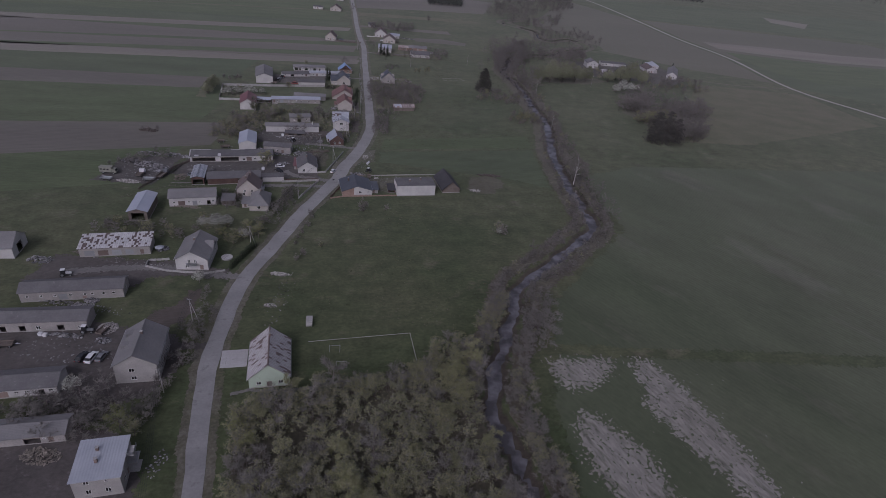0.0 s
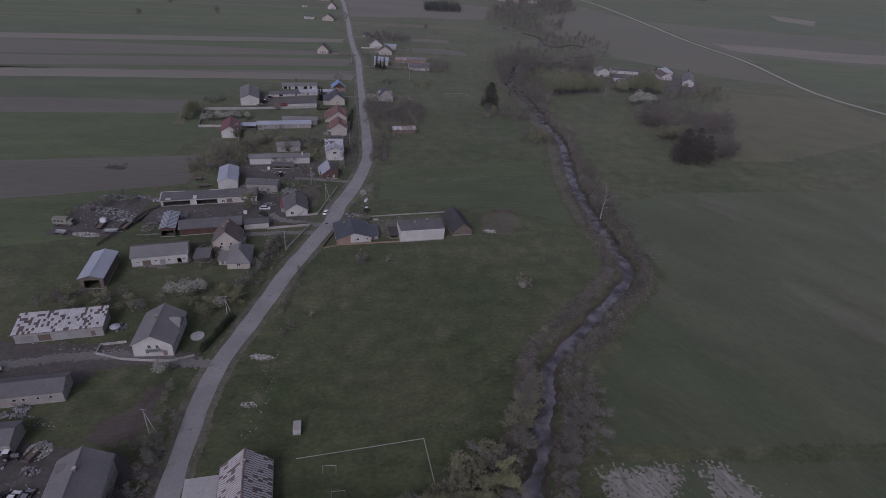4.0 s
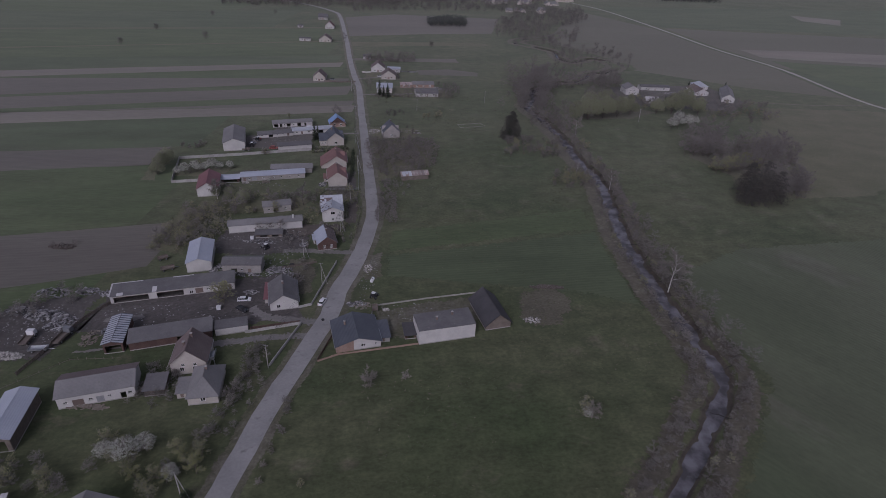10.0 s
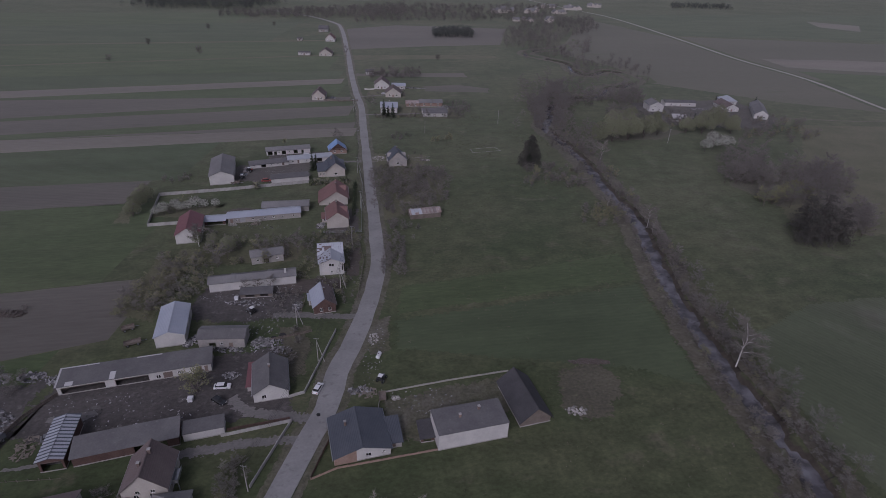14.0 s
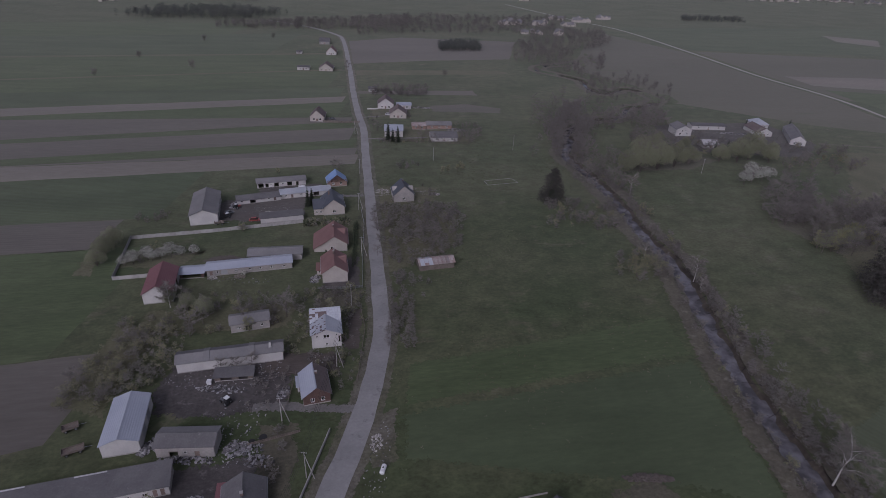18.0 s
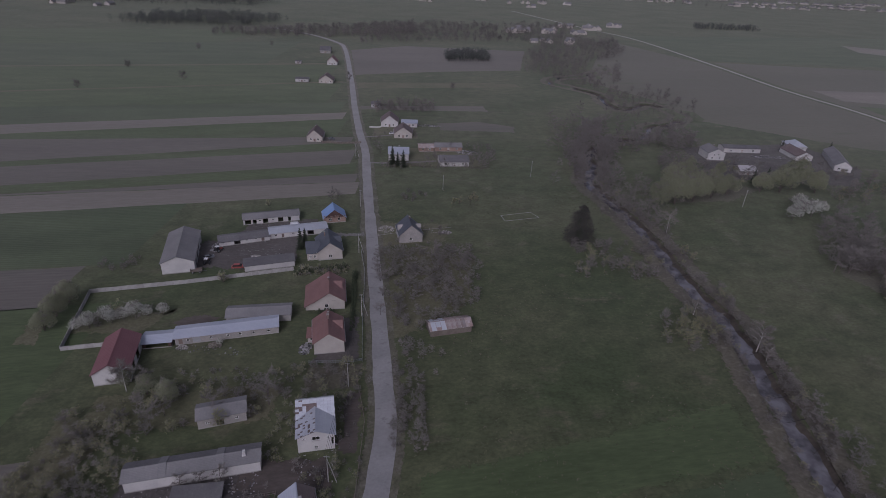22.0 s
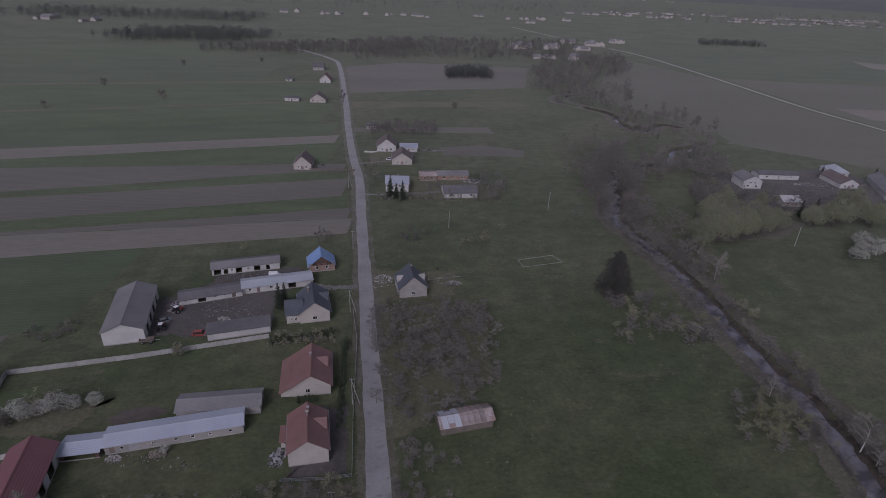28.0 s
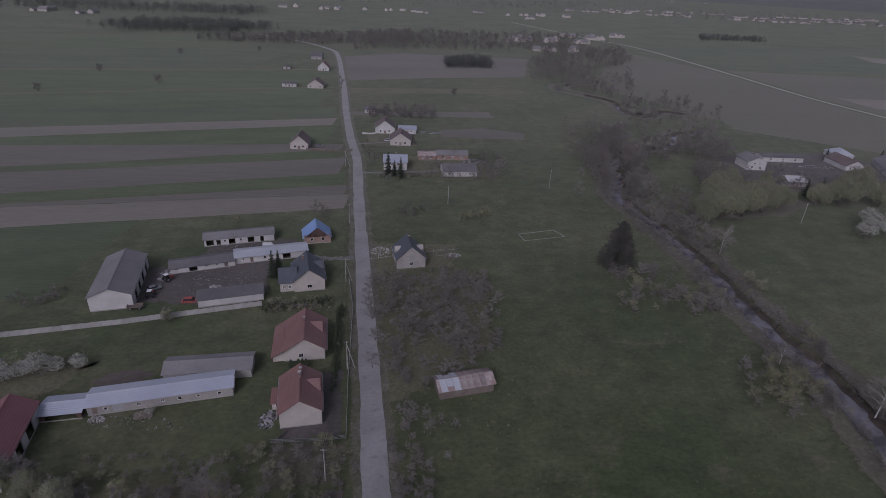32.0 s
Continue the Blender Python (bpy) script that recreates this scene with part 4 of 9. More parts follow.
def building(name, label, c, yaw, w, d, h, ridge, kind="G", wall="white", roof="eternit", front=(), right=(), left=(), back=(), chimneys=(), over=0.4, category="house",
             front_wall=None, roof_right=None, group="", gable_wall=None, thick=0.12, sheets=None, base=True):
    """A house or shed with its front towards the south; openings: (centre along the wall from its left end, sill, width, height, kind)."""
    house = thing(name, label, category, pose(c[0], c[1], 0, 0, 0, yaw), group)
    faces = {"front": (pose(-w / 2, -d / 2, 0), w, front), "right": (pose(w / 2, -d / 2 + 0.3, 0, 0, 0, 90), d - 0.6, right),
             "back": (pose(w / 2, d / 2, 0, 0, 0, 180), w, back), "left": (pose(-w / 2, d / 2 - 0.3, 0, 0, 0, -90), d - 0.6, left)}
    for side, (m, length, holes) in faces.items():
        g = Geo()
        tall = {"M": {"front": h, "back": ridge}.get(side, h)}.get(kind, h)
        rects = []
        for x, z, ow, oh, k in holes:
            x0 = max(0.15, min(length - ow - 0.15, x * length - ow / 2))
            rects.append((x0, z, x0 + ow, min(z + oh, tall - 0.12)))
        wall_panel(g, length, tall, m, rects)
        if kind == "M" and side in ("right", "left"):
            k = [(0, h), (length, h), (length, ridge)] if side == "right" else [(0, h), (length, h), (0, ridge)]
            part("gable", Geo().add(Geo().prism(k, 0, 0.3), m), wall, house)
        if (kind == "G" and side in ("front", "back")) or (kind == "S" and side in ("right", "left")):
            top = Geo().prism([(-0.3 if kind == "S" else 0, h), (length + (0.3 if kind == "S" else 0), h), (length / 2, ridge)], 0, 0.3)
            part("gable", Geo().add(top, m), gable_wall or (front_wall if front_wall and side == "front" else wall), house)
        part("wall", g, front_wall if front_wall and side == "front" else wall, house)
        for (x0, z0, x1, z1), hole in zip(rects, holes):
            fill_opening(house, hole[4], x1 - x0, z1 - z0, m @ pose(x0, 0, z0))
    if base and kind != "F":
        q = 0.045
        part("plinth", Geo().plan([(-w / 2 - q, -d / 2 - q), (w / 2 + q, -d / 2 - q), (w / 2 + q, d / 2), (w / 2, d / 2), (w / 2, -d / 2), (-w / 2, -d / 2), (-w / 2, d / 2), (-w / 2 - q, d / 2)], 0, 0.32), "render", house)
    up = 0.02
    turn = Matrix()
    if kind in "GS":
        half_w, half_l = (w / 2, d / 2) if kind == "G" else (d / 2, w / 2)
        turn = Matrix() if kind == "G" else pose(0, 0, 0, 0, 0, 90)
        k = (ridge - h) / half_w
        for sgn, r in ((-1, roof), (1, roof_right or roof)):
            if sheets:
                roof_sheets(house, sgn, half_w + over, h - over * k + up, ridge + up, half_l + over, turn, sheets)
                r = sheets[3]
            part("roof_slope", slope_slab(sgn * (half_w + over), h - over * k + up, 0, ridge + up, half_l + over, thick), r, house, m=turn)
        part("ridge_cap", Geo().prism([(-0.22, ridge + up + thick - 0.04), (0.22, ridge + up + thick - 0.04), (0, ridge + up + thick + 0.09)], -half_l - over, half_l + over), sheets[3] if sheets else roof, house, m=turn)
        if category == "house":
            for sgn in (-1, 1):
                xg = sgn * (half_w + over + 0.06)
                part("gutter", Geo().tube((xg, -half_l - over, h - over * k - 0.02), (xg, half_l + over, h - over * k - 0.02), 0.07, 0.07, 6), "galv", house, m=turn)
    elif kind == "M":
        k = (ridge - h) / d
        lo = [(-w / 2 - over, -d / 2 - over, h - over * k + up), (w / 2 + over, -d / 2 - over, h - over * k + up), (w / 2 + over, d / 2 + over, ridge + over * k + up), (-w / 2 - over, d / 2 + over, ridge + over * k + up)]
        if sheets:
            nx, ny, bare, under, fill, cover = sheets
            rng = random.Random(5)
            for i in range(nx):
                for j in range(ny):
                    if rng.random() < bare:
                        continue
                    x0, x1, y0, y1 = (-w / 2 - over + (w + 2 * over) * i / nx, -w / 2 - over + (w + 2 * over) * (i + 0.93) / nx, -d / 2 - over + (d + 2 * over) * j / ny, -d / 2 - over + (d + 2 * over) * (j + 1.04) / ny)
                    z0, z1 = h + (y0 + d / 2) * k + up + thick + 0.005, h + (y1 + d / 2) * k + up + thick + 0.03
                    g = Geo().hexa([(x0, y0, z0), (x1, y0, z0), (x1, y1, z1 - 0.025), (x0, y1, z1 - 0.025)], [(x0, y0, z0 + 0.03), (x1, y0, z0 + 0.03), (x1, y1, z1), (x0, y1, z1)])
                    part("roof_sheet", g, roof, house)
            roof = under
        part("roof_slope", Geo().hexa(lo, [(x, y, z + thick) for x, y, z in lo]), roof, house)
    elif kind == "H":
        o = over
        e = [(-w / 2 - o, -d / 2 - o), (w / 2 + o, -d / 2 - o), (w / 2 + o, d / 2 + o), (-w / 2 - o, d / 2 + o)]
        r = max(0.0, (d - w) / 2)
        a, b = ((0, -r), (0, r)) if d >= w else ((-(w - d) / 2, 0), ((w - d) / 2, 0))
        z0 = h - 0.1
        P = [(x, y, z0) for x, y in e]
        A, B = (*a, ridge), (*b, ridge)
        quads = [((P[0], P[1], A), (P[1], P[2], B, A), (P[2], P[3], B), (P[3], P[0], A, B))] if d >= w else [((P[0], P[1], B, A), (P[1], P[2], B), (P[2], P[3], A, B), (P[3], P[0], A))]
        for q in quads[0]:
            g = Geo()
            n_ = len(q)
            g.solid([*q, *[(x, y, z - thick) for x, y, z in q]], [tuple(range(n_)), tuple(range(2 * n_ - 1, n_ - 1, -1)), *[(i, n_ + i, n_ + (i + 1) % n_, (i + 1) % n_) for i in range(n_)]])
            part("roof_slope", g, roof, house)
    for cx, cy, top in chimneys:
        zb = (h + ridge) / 2 - 0.6
        ch = part("chimney", Geo().box(cx - 0.28, cy - 0.28, zb, cx + 0.28, cy + 0.28, top), "chimney", house)
        part("cap", Geo().box(cx - 0.36, cy - 0.36, top, cx + 0.36, cy + 0.36, top + 0.1), "concrete", ch)
    return house


def roof_sheets(house, sgn, x_eave, z_eave, z_ridge, half, turn, sheets, hole=(0, 0, 0, 0), loose=(0, 0, 0)):
    """Separate old sheets laid over one slope, some of them gone; hole: columns and rows with none left; loose: columns with more gaps."""
    nx, ny, bare, under, fill, cover = sheets
    rng = random.Random(11 + sgn)
    for j in range(ny):
        shift = rng.uniform(-0.25, 0.25) if fill < 0.9 else 0.0
        for i in range(nx):
            if rng.random() < (loose[2] if loose[0] <= i < loose[1] else bare) or hole[0] <= i < hole[1] and hole[2] <= j < hole[3]:
                continue
            t0, t1 = j / ny, (j + 1.03) / ny
            y0 = max(-half, -half + 2 * half * (i + shift) / nx)
            y1 = min(half, -half + 2 * half * (i + shift + fill) / nx)
            p = [(sgn * x_eave * (1 - t), z_eave + (z_ridge - z_eave) * t + 0.125) for t in (t0, t1)]
            lo = [(p[0][0], y0, p[0][1]), (p[1][0], y0, p[1][1]), (p[1][0], y1, p[1][1]), (p[0][0], y1, p[0][1])]
            if sgn > 0:
                lo = [lo[1], lo[0], lo[3], lo[2]]
            part("roof_sheet", Geo().hexa(lo, [(x, y, z + 0.04) for x, y, z in lo]), cover, house, m=turn)


def win(*xs, z=1.0, w=1.1, h=1.3):
    return [(x, z, w, h, "w") for x in xs]


building("cottage", "pale green plastered cottage with a patched striped roof", (-38.1, 106.7), 14.5, 10.5, 15.1, 3.6, 8.2, "G", "mint", "oldsheet",
         front=win(0.24, 0.78, w=1.3, h=1.1) + [(0.5, 0, 1.3, 2.0, "d")], right=win(0.3, 0.7), left=win(0.25, 0.75), chimneys=[(0.1, 4.0, 9.2)], sheets=(27, 6, 0.16, "barebatten", 0.62, "oldsheet"))
b1 = building("block_house", "two-storey grey block house with a flat tin roof", (-63.3, 68.5), 15.9, 9.3, 10.0, 5.7, 6.4, "M", "render", "silver",
              front=win(0.3, z=4.3) + win(0.7, z=4.6, w=0.6, h=0.6) + win(0.3, 0.7, z=1.2), right=win(0.25, 0.75, z=4.2) + win(0.25, 0.75, z=1.2) + [(0.5, 0, 1.0, 2.1, "d")], chimneys=[(-1.0, 2.2, 7.3), (-0.6, -0.8, 7.3)], over=0.35)
for z_ in (2.9, 5.6):
    bal = part("balcony", Geo().box(4.25, 0.2, z_ - 2.7 if z_ > 5 else 0.0, 6.3, 3.4, z_ - 2.7 + 0.18 if z_ > 5 else 0.18).box(4.25, 0.2, z_ - 0.2, 6.0, 3.0, z_), "concrete", b1, m=pose(0.45, 0, 0))
    part("railing", Geo().box(5.94, 0.2, z_, 6.0, 3.0, z_ + 0.9).box(4.3, 0.2, z_, 5.94, 0.26, z_ + 0.9), "galv", bal)
b3 = building("farmhouse", "tall grey rendered farmhouse with a steep grey roof", (-71.7, 103.7), 13.4, 10.3, 14.4, 6.2, 9.5, "G", "render", "eternit",
         front=win(0.42, z=1.0, w=1.4, h=1.2) + win(0.4, z=3.7, w=1.4, h=1.2), right=win(0.25, 0.75, z=1.0) + win(0.25, 0.75, z=3.6) + [(0.5, 0, 1.1, 2.2, "d")], left=win(0.3, 0.7), chimneys=[(0.3, 1.5, 10.2)])
for y_ in (-0.6, 4.0):
    dormer_ = part("dormer", Geo().prism([(-0.9, 6.4), (0.9, 6.4), (0.9, 8.0), (-0.9, 8.0)], 0, 2.4), "eternit", b3, m=pose(-4.3, y_, 0, 0, 0, -90))
    part("pane", Geo().box(-0.7, -0.03, 7.0, 0.7, -0.005, 7.8), "glass", dormer_)
building("barn", "low whitewashed barn with a grey tar roof", (-97.6, 91.3), 14.8, 19.9, 7.1, 2.8, 4.2, "S", "white", "tar", front=win(0.55, 0.66, 0.93, w=1.0, h=0.7, z=1.2) + [(0.82, 0, 1.3, 2.0, "o"), (0.4, 0, 2.4, 2.1, "d")], category="barn")
building("barn", "low rendered barn with a grey roof and hay hatch", (-87.9, 76.9), 14.2, 21.3, 5.8, 2.7, 3.9, "S", "block", "eternit", front=[(0.68, 0.05, 3.4, 1.9, "o"), (0.86, 0.0, 1.2, 1.9, "d")] + win(0.8, z=1.4, w=0.7, h=0.5), category="barn")
building("barn", "long grey brick cowshed with small windows", (-106.1, 131.0), 15.2, 28.4, 6.6, 3.6, 5.0, "S", "block", "tar",
         front=win(0.07, 0.2, 0.33, 0.48, 0.62, 0.69, 0.8, 0.9, z=1.5, w=0.9, h=0.8) + [(0.405, 0, 2.4, 2.4, "m"), (0.61, 0, 1.1, 1.4, "d")], category="barn", right=win(0.5, z=1.2))
building("barn", "long low brick stable with open dark doorways", (-108.3, 115.2), 12.0, 28.8, 6.6, 3.6, 4.9, "S", "block", "tar",
         front=[(0.25, 0, 1.5, 2.2, "o"), (0.42, 0, 1.6, 2.2, "o"), (0.56, 0.6, 1.2, 1.3, "w"), (0.76, 0, 1.8, 2.2, "o"), (0.93, 0.5, 1.0, 1.2, "w"), (0.1, 0, 1.5, 2.2, "o")], category="barn")
building("barn", "garage shed with a patched white and dark sheet roof", (-107.1, 157.8), 16.6, 22.2, 8.3, 3.4, 4.2, "M", "block", "oldsheet",
         front=[(0.14, 0.1, 3.2, 2.3, "m"), (0.33, 0.1, 3.2, 2.3, "d"), (0.52, 0.1, 3.0, 2.3, "m"), (0.7, 0.1, 2.6, 2.3, "m"), (0.88, 0, 1.2, 2.1, "d")], category="barn", sheets=(34, 8, 0.30, "barebatten", 1.0, "oldsheet"))
building("barn", "white gabled barn with a dark open gateway", (-145.4, 149.4), 13.1, 17.3, 10.6, 4.2, 7.5, "S", "white", "eternit", right=[(0.5, 0, 3.6, 3.6, "o")], category="barn")
b8 = building("house", "white house with a grey half-hipped roof and balcony", (-78.6, 156.9), 8.5, 10.5, 14.5, 4.4, 7.5, "G", "white", "eternit",
              front=win(0.35, z=1.0) + win(0.42, 0.62, z=2.9, w=1.0, h=1.2) + [(0.8, 0, 1.2, 2.1, "d")], right=win(0.3, 0.5, 0.8), left=win(0.3, 0.7), chimneys=[(-0.6, 1.0, 8.1)])
part("balcony", Geo().box(-1.6, -8.35, 2.5, 1.8, -7.2, 2.65).box(-1.6, -8.35, 2.65, 1.8, -8.29, 3.5), "galv", b8, "grey metal balcony")
wing = part("side_gable", Geo().prism([(-2.2, 3.2), (2.2, 3.2), (2.2, 4.4), (0, 6.4), (-2.2, 4.4)], 0, 2.6), "white", b8, m=pose(5.4, 2.2, 0, 0, 0, 90))
part("roof_slope", slope_slab(-2.6, 4.1, 0, 6.5, 1.6, 0.1), "eternit", b8, m=pose(4.1, 2.2, 0, 0, 0, 90))
part("roof_slope", slope_slab(2.6, 4.1, 0, 6.5, 1.6, 0.1), "eternit", b8, m=pose(4.1, 2.2, 0, 0, 0, 90))
building("hay_shed", "open timber hay shed under a pale sheet metal roof", (-111.9, 186.4), 12.3, 6.8, 15.9, 4.3, 5.4, "G", "timber", "steelblue", front=[(0.5, 0.0, 4.6, 3.6, "o")], over=0.5, category="shed")
building("barn", "white barn with a two-tone grey and brown roof", (-97.4, 199.6), 18.9, 17.9, 9.0, 3.8, 5.6, "S", "white", "eternit", roof_right="brownroof",
         front=win(0.1, 0.42, 0.66, 0.93, z=1.4, w=1.0, h=0.7) + [(0.26, 0, 2.6, 2.3, "d"), (0.54, 0.0, 1.8, 2.2, "m"), (0.84, 0, 1.3, 2.2, "o")], category="barn")
b11 = building("house", "cream house with a steep brown tiled roof", (-78.0, 212.2), 11.0, 9.4, 9.6, 3.9, 8.4, "G", "cream", "brownroof", front=win(0.3, 0.65, z=1.0) + win(0.35, 0.68, z=2.6, w=1.0, h=1.0), right=win(0.3, 0.7), left=win(0.5), chimneys=[(0.5, 1.5, 9.2), (-1.0, -1.5, 8.7)])
part("balcony", Geo().box(4.3, -3.0, 2.5, 5.9, 1.0, 2.7).box(5.84, -3.0, 2.7, 5.9, 1.0, 3.6).box(4.3, -3.0, 2.7, 5.9, -2.94, 3.6).box(5.7, -2.9, 0, 5.9, -2.7, 2.5), "galv", b11, "grey metal balcony", m=pose(0.5, 0, 0))
building("house", "small rendered house with a grey hipped roof", (-70.2, 202.1), 10.9, 7.6, 11.7, 2.7, 6.3, "H", "cream", "eternit", front=win(0.5, w=1.3), left=win(0.4, 0.7), chimneys=[(0.3, 1.0, 6.9)])
building("shed", "small grey wooden shed with a flat roof", (-83.4, 201.3), 12.2, 4.9, 5.6, 2.1, 2.6, "M", "timber", "tar", front=[(0.4, 0, 1.0, 1.8, "d")], category="shed")
building("shed", "lean-to porch with a pale grey roof", (-75.8, 200.6), 11.3, 2.6, 5.1, 1.9, 2.4, "M", "cream", "eternit", front=[(0.5, 0, 0.9, 1.8, "d")], category="shed")
low_ = building("barn", "long low farm building with wide dark openings", (-97.6, 246.6), 17.6, 38.0, 6.6, 2.9, 3.4, "M", "block", "tar",
         front=[(0.16, 0.1, 10.4, 2.2, "o"), (0.47, 0.1, 8.2, 2.2, "o"), (0.64, 0.4, 1.2, 1.2, "w"), (0.705, 0, 2.4, 2.2, "d"), (0.78, 1.0, 1.0, 0.8, "w"), (0.87, 1.0, 1.0, 0.8, "w"), (0.925, 0.2, 0.9, 2.1, "d"), (0.965, 0.2, 0.9, 2.1, "d")], category="barn", front_wall="white")
for x0_, x1_, y0_, y1_ in ((-17.0, -15.1, -3.6, -2.1), (-6.5, -5.1, -3.6, -0.7), (-19.35, -18.9, -3.6, 3.6), (-18.9, -9.8, 3.25, 3.6), (-0.5, 6.0, 3.25, 3.6)):
    z0_, z1_ = 3.05 + (y0_ + 3.3) * 0.0758, 3.05 + (y1_ + 3.3) * 0.0758
    lo_ = [(x0_, y0_, z0_), (x1_, y0_, z0_), (x1_, y1_, z1_), (x0_, y1_, z1_)]
    part("roof_patch", Geo().hexa(lo_, [(x, y, z + 0.04) for x, y, z in lo_]), "oldsheet", low_, "pale patch sheet on the tar roof")
building("shed", "open-fronted shed with a pale striped metal roof", (-103.4, 220.9), 15.2, 5.2, 13.3, 3.6, 4.3, "G", "darkwood", "silver", front=[(0.5, 0, 4.2, 2.9, "o")], category="shed", sheets=(13, 1, 0.0, "darktile", 0.6, "silver"))
building("shed", "long dark machinery shed with brown board walls", (-88.1, 222.0), 19.3, 22.5, 5.7, 2.9, 3.6, "M", "darkwood", "tar", front=[(0.66, 0.1, 4.0, 2.5, "o"), (0.83, 0.1, 2.6, 2.4, "o")], category="shed")
building("garage", "white flat-roofed garage at the end of the shed", (-72.1, 227.4), 18.0, 9.4, 4.2, 2.4, 2.6, "M", "white", "tar", back=[(0.3, 0, 2.4, 2.2, "m"), (0.7, 0, 2.4, 2.2, "m")], category="garage", over=0.15)
building("house", "small white gabled cottage with a grey roof", (-60.5, 244.8), 16.4, 8.9, 12.6, 2.95, 5.8, "G", "white", "tar", front=win(0.3, z=0.9, w=1.2) + win(0.52, z=3.0, w=0.9, h=0.9), right=win(0.3, 0.7), left=win(0.6), chimneys=[(0.0, 0.5, 6.8)])
building("shed", "low lean-to with a faded red roof against the cottage", (-65.6, 246.3), 12.2, 2.8, 8.9, 1.8, 2.3, "M", "render", "maroon", front=[(0.5, 0, 0.9, 1.8, "d")], category="shed")
building("barn", "low grey barn with an uneven tar roof", (-79.5, 262.3), 5.1, 13.4, 5.9, 3.6, 4.7, "S", "block", "tar", front=[(0.3, 0, 2.0, 2.0, "o"), (0.7, 0, 1.2, 1.9, "d")] + win(0.5, z=1.2, w=0.8, h=0.7), category="barn", roof_right="eternit")
building("barn", "white barn with a pale blue sheet metal roof", (-96.5, 266.8), 16.1, 8.3, 15.9, 3.9, 5.4, "G", "white", "steelblue", right=[(0.35, 0.0, 3.2, 3.0, "m"), (0.7, 0, 3.2, 3.0, "m")], category="barn", over=0.3)
b19 = building("house", "single-storey house with a broad blue-grey roof", (-33.7, 226.6), 17.0, 13.4, 12.8, 2.3, 4.5, "G", "white", "darktile", front=win(0.16, z=0.9, w=1.0) + win(0.6, z=1.0, w=1.3, h=1.0) + win(0.88, z=1.2, w=0.8, h=0.6),
               left=win(0.3, 0.7), right=win(0.5), chimneys=[(-3.0, 2.0, 5.0)])
part("brick_facing", Geo().prism([(-6.68, 0), (-1.5, 0), (-1.5, 3.95), (-6.68, 2.25)], -6.51, -6.405).box(-6.8, -6.4, 0, -6.705, 6.4, 2.2), "brick", b19, "brown brick facing")
building("shed", "low annex with a dark roof beside the house", (-25.8, 228.2), 14.2, 3.9, 7.8, 1.8, 2.3, "M", "render", "darktile", front=[(0.5, 0, 1.0, 1.9, "d")], category="shed")
building("barn", "tall blank white barn with a flat tar roof", (-6.4, 230.4), 16.1, 18.0, 8.3, 5.1, 5.3, "M", "white", "tar", back=[(0.3, 0, 3, 3, "m"), (0.7, 0, 3, 3, "m")], category="barn", over=0.12, chimneys=[(-2.4, 0.4, 6.3), (3.0, 1.8, 6.4)])
building("shed", "dark lean-to beside the white barn", (-17.2, 228.8), 13.4, 3.3, 4.7, 1.6, 2.5, "M", "darkwood", "black", front=[(0.5, 0, 2.0, 1.6, "o")], category="shed")
building("barn", "old wooden barn with a steep black roof", (8.8, 240.8), 17.5, 8.5, 15.2, 2.1, 5.8, "G", "timber", "black", left=[(0.5, 0, 3, 2.2, "d")], category="barn", over=0.6)
barn_ = building("barn", "long white blank-walled barn with a grey roof", (-80.4, 294.2), 15.7, 28.8, 5.2, 3.5, 4.5, "S", "white", "eternit", category="barn", roof_right="tar")
for x_ in (-6.4, 5.8):
    for sg_ in (-1, 1):
        part("fire_wall", slope_slab(sg_ * 3.05, 3.4, 0, 4.68, 0.85, 0.2), "eternit", barn_, "paler raised roof band", m=pose(x_, 0, 0, 0, 0, 90))
part("chimney", Geo().prism([(-0.45, 4.0), (0.45, 4.0), (0.28, 5.6), (-0.28, 5.6)], -0.35, 0.35), "white", barn_, "small white chimney", m=pose(11.0, -0.9, 0))
building("shed", "low open timber lean-to with a dark roof", (-77.4, 287.7), 10.1, 10.2, 3.3, 1.5, 1.9, "M", "timber", "tar", front=[(0.3, 0.0, 3.0, 1.4, "o"), (0.75, 0, 2.6, 1.4, "o")], category="shed")
building("outbuilding", "small brick outbuilding with a grey roof", (-80.6, 311.6), 19.7, 11.6, 5.5, 3.2, 4.3, "S", "block", "eternit", front=[(0.45, 0, 1.8, 2.0, "o")] + win(0.2, 0.8, z=1.2, w=0.9, h=0.8) + [(0.62, 2.3, 1.0, 0.6, "o")], category="shed")
b25 = building("house", "white two-storey house with a broken patched tin roof", (-55.8, 308.7), 13.2, 8.8, 13.1, 5.0, 5.0, "F", "white", "silver",
               front=win(0.5, z=3.5, w=1.9, h=1.2) + win(0.5, z=0.8, w=0.9, h=0.8) + win(0.18, 0.84, z=4.1, w=0.8, h=0.45) + [(0.95, 1.6, 0.6, 2.4, "o")], right=win(0.3, 0.7, z=3.4) + win(0.4, z=1.0))
part("gable", Geo().prism([(-4.4, 5.0), (4.4, 5.0), (0, 6.75)], -6.55, -6.25), "white", b25)
part("roof_slope", slope_slab(-4.85, 4.86, 0, 6.8, 4.5, 0.12), "barebatten", b25, m=pose(0, -2.5, 0))
part("roof_slope", slope_slab(4.85, 4.86, 0, 6.8, 4.5, 0.12), "silver", b25, m=pose(0, -2.5, 0))
rear_ = pose(0, 2.9, 0, 0, 0, 90)
part("gable", Geo().prism([(-3.6, 5.0), (3.6, 5.0), (0, 8.0)], -4.4, 4.4), "white", b25, m=rear_)
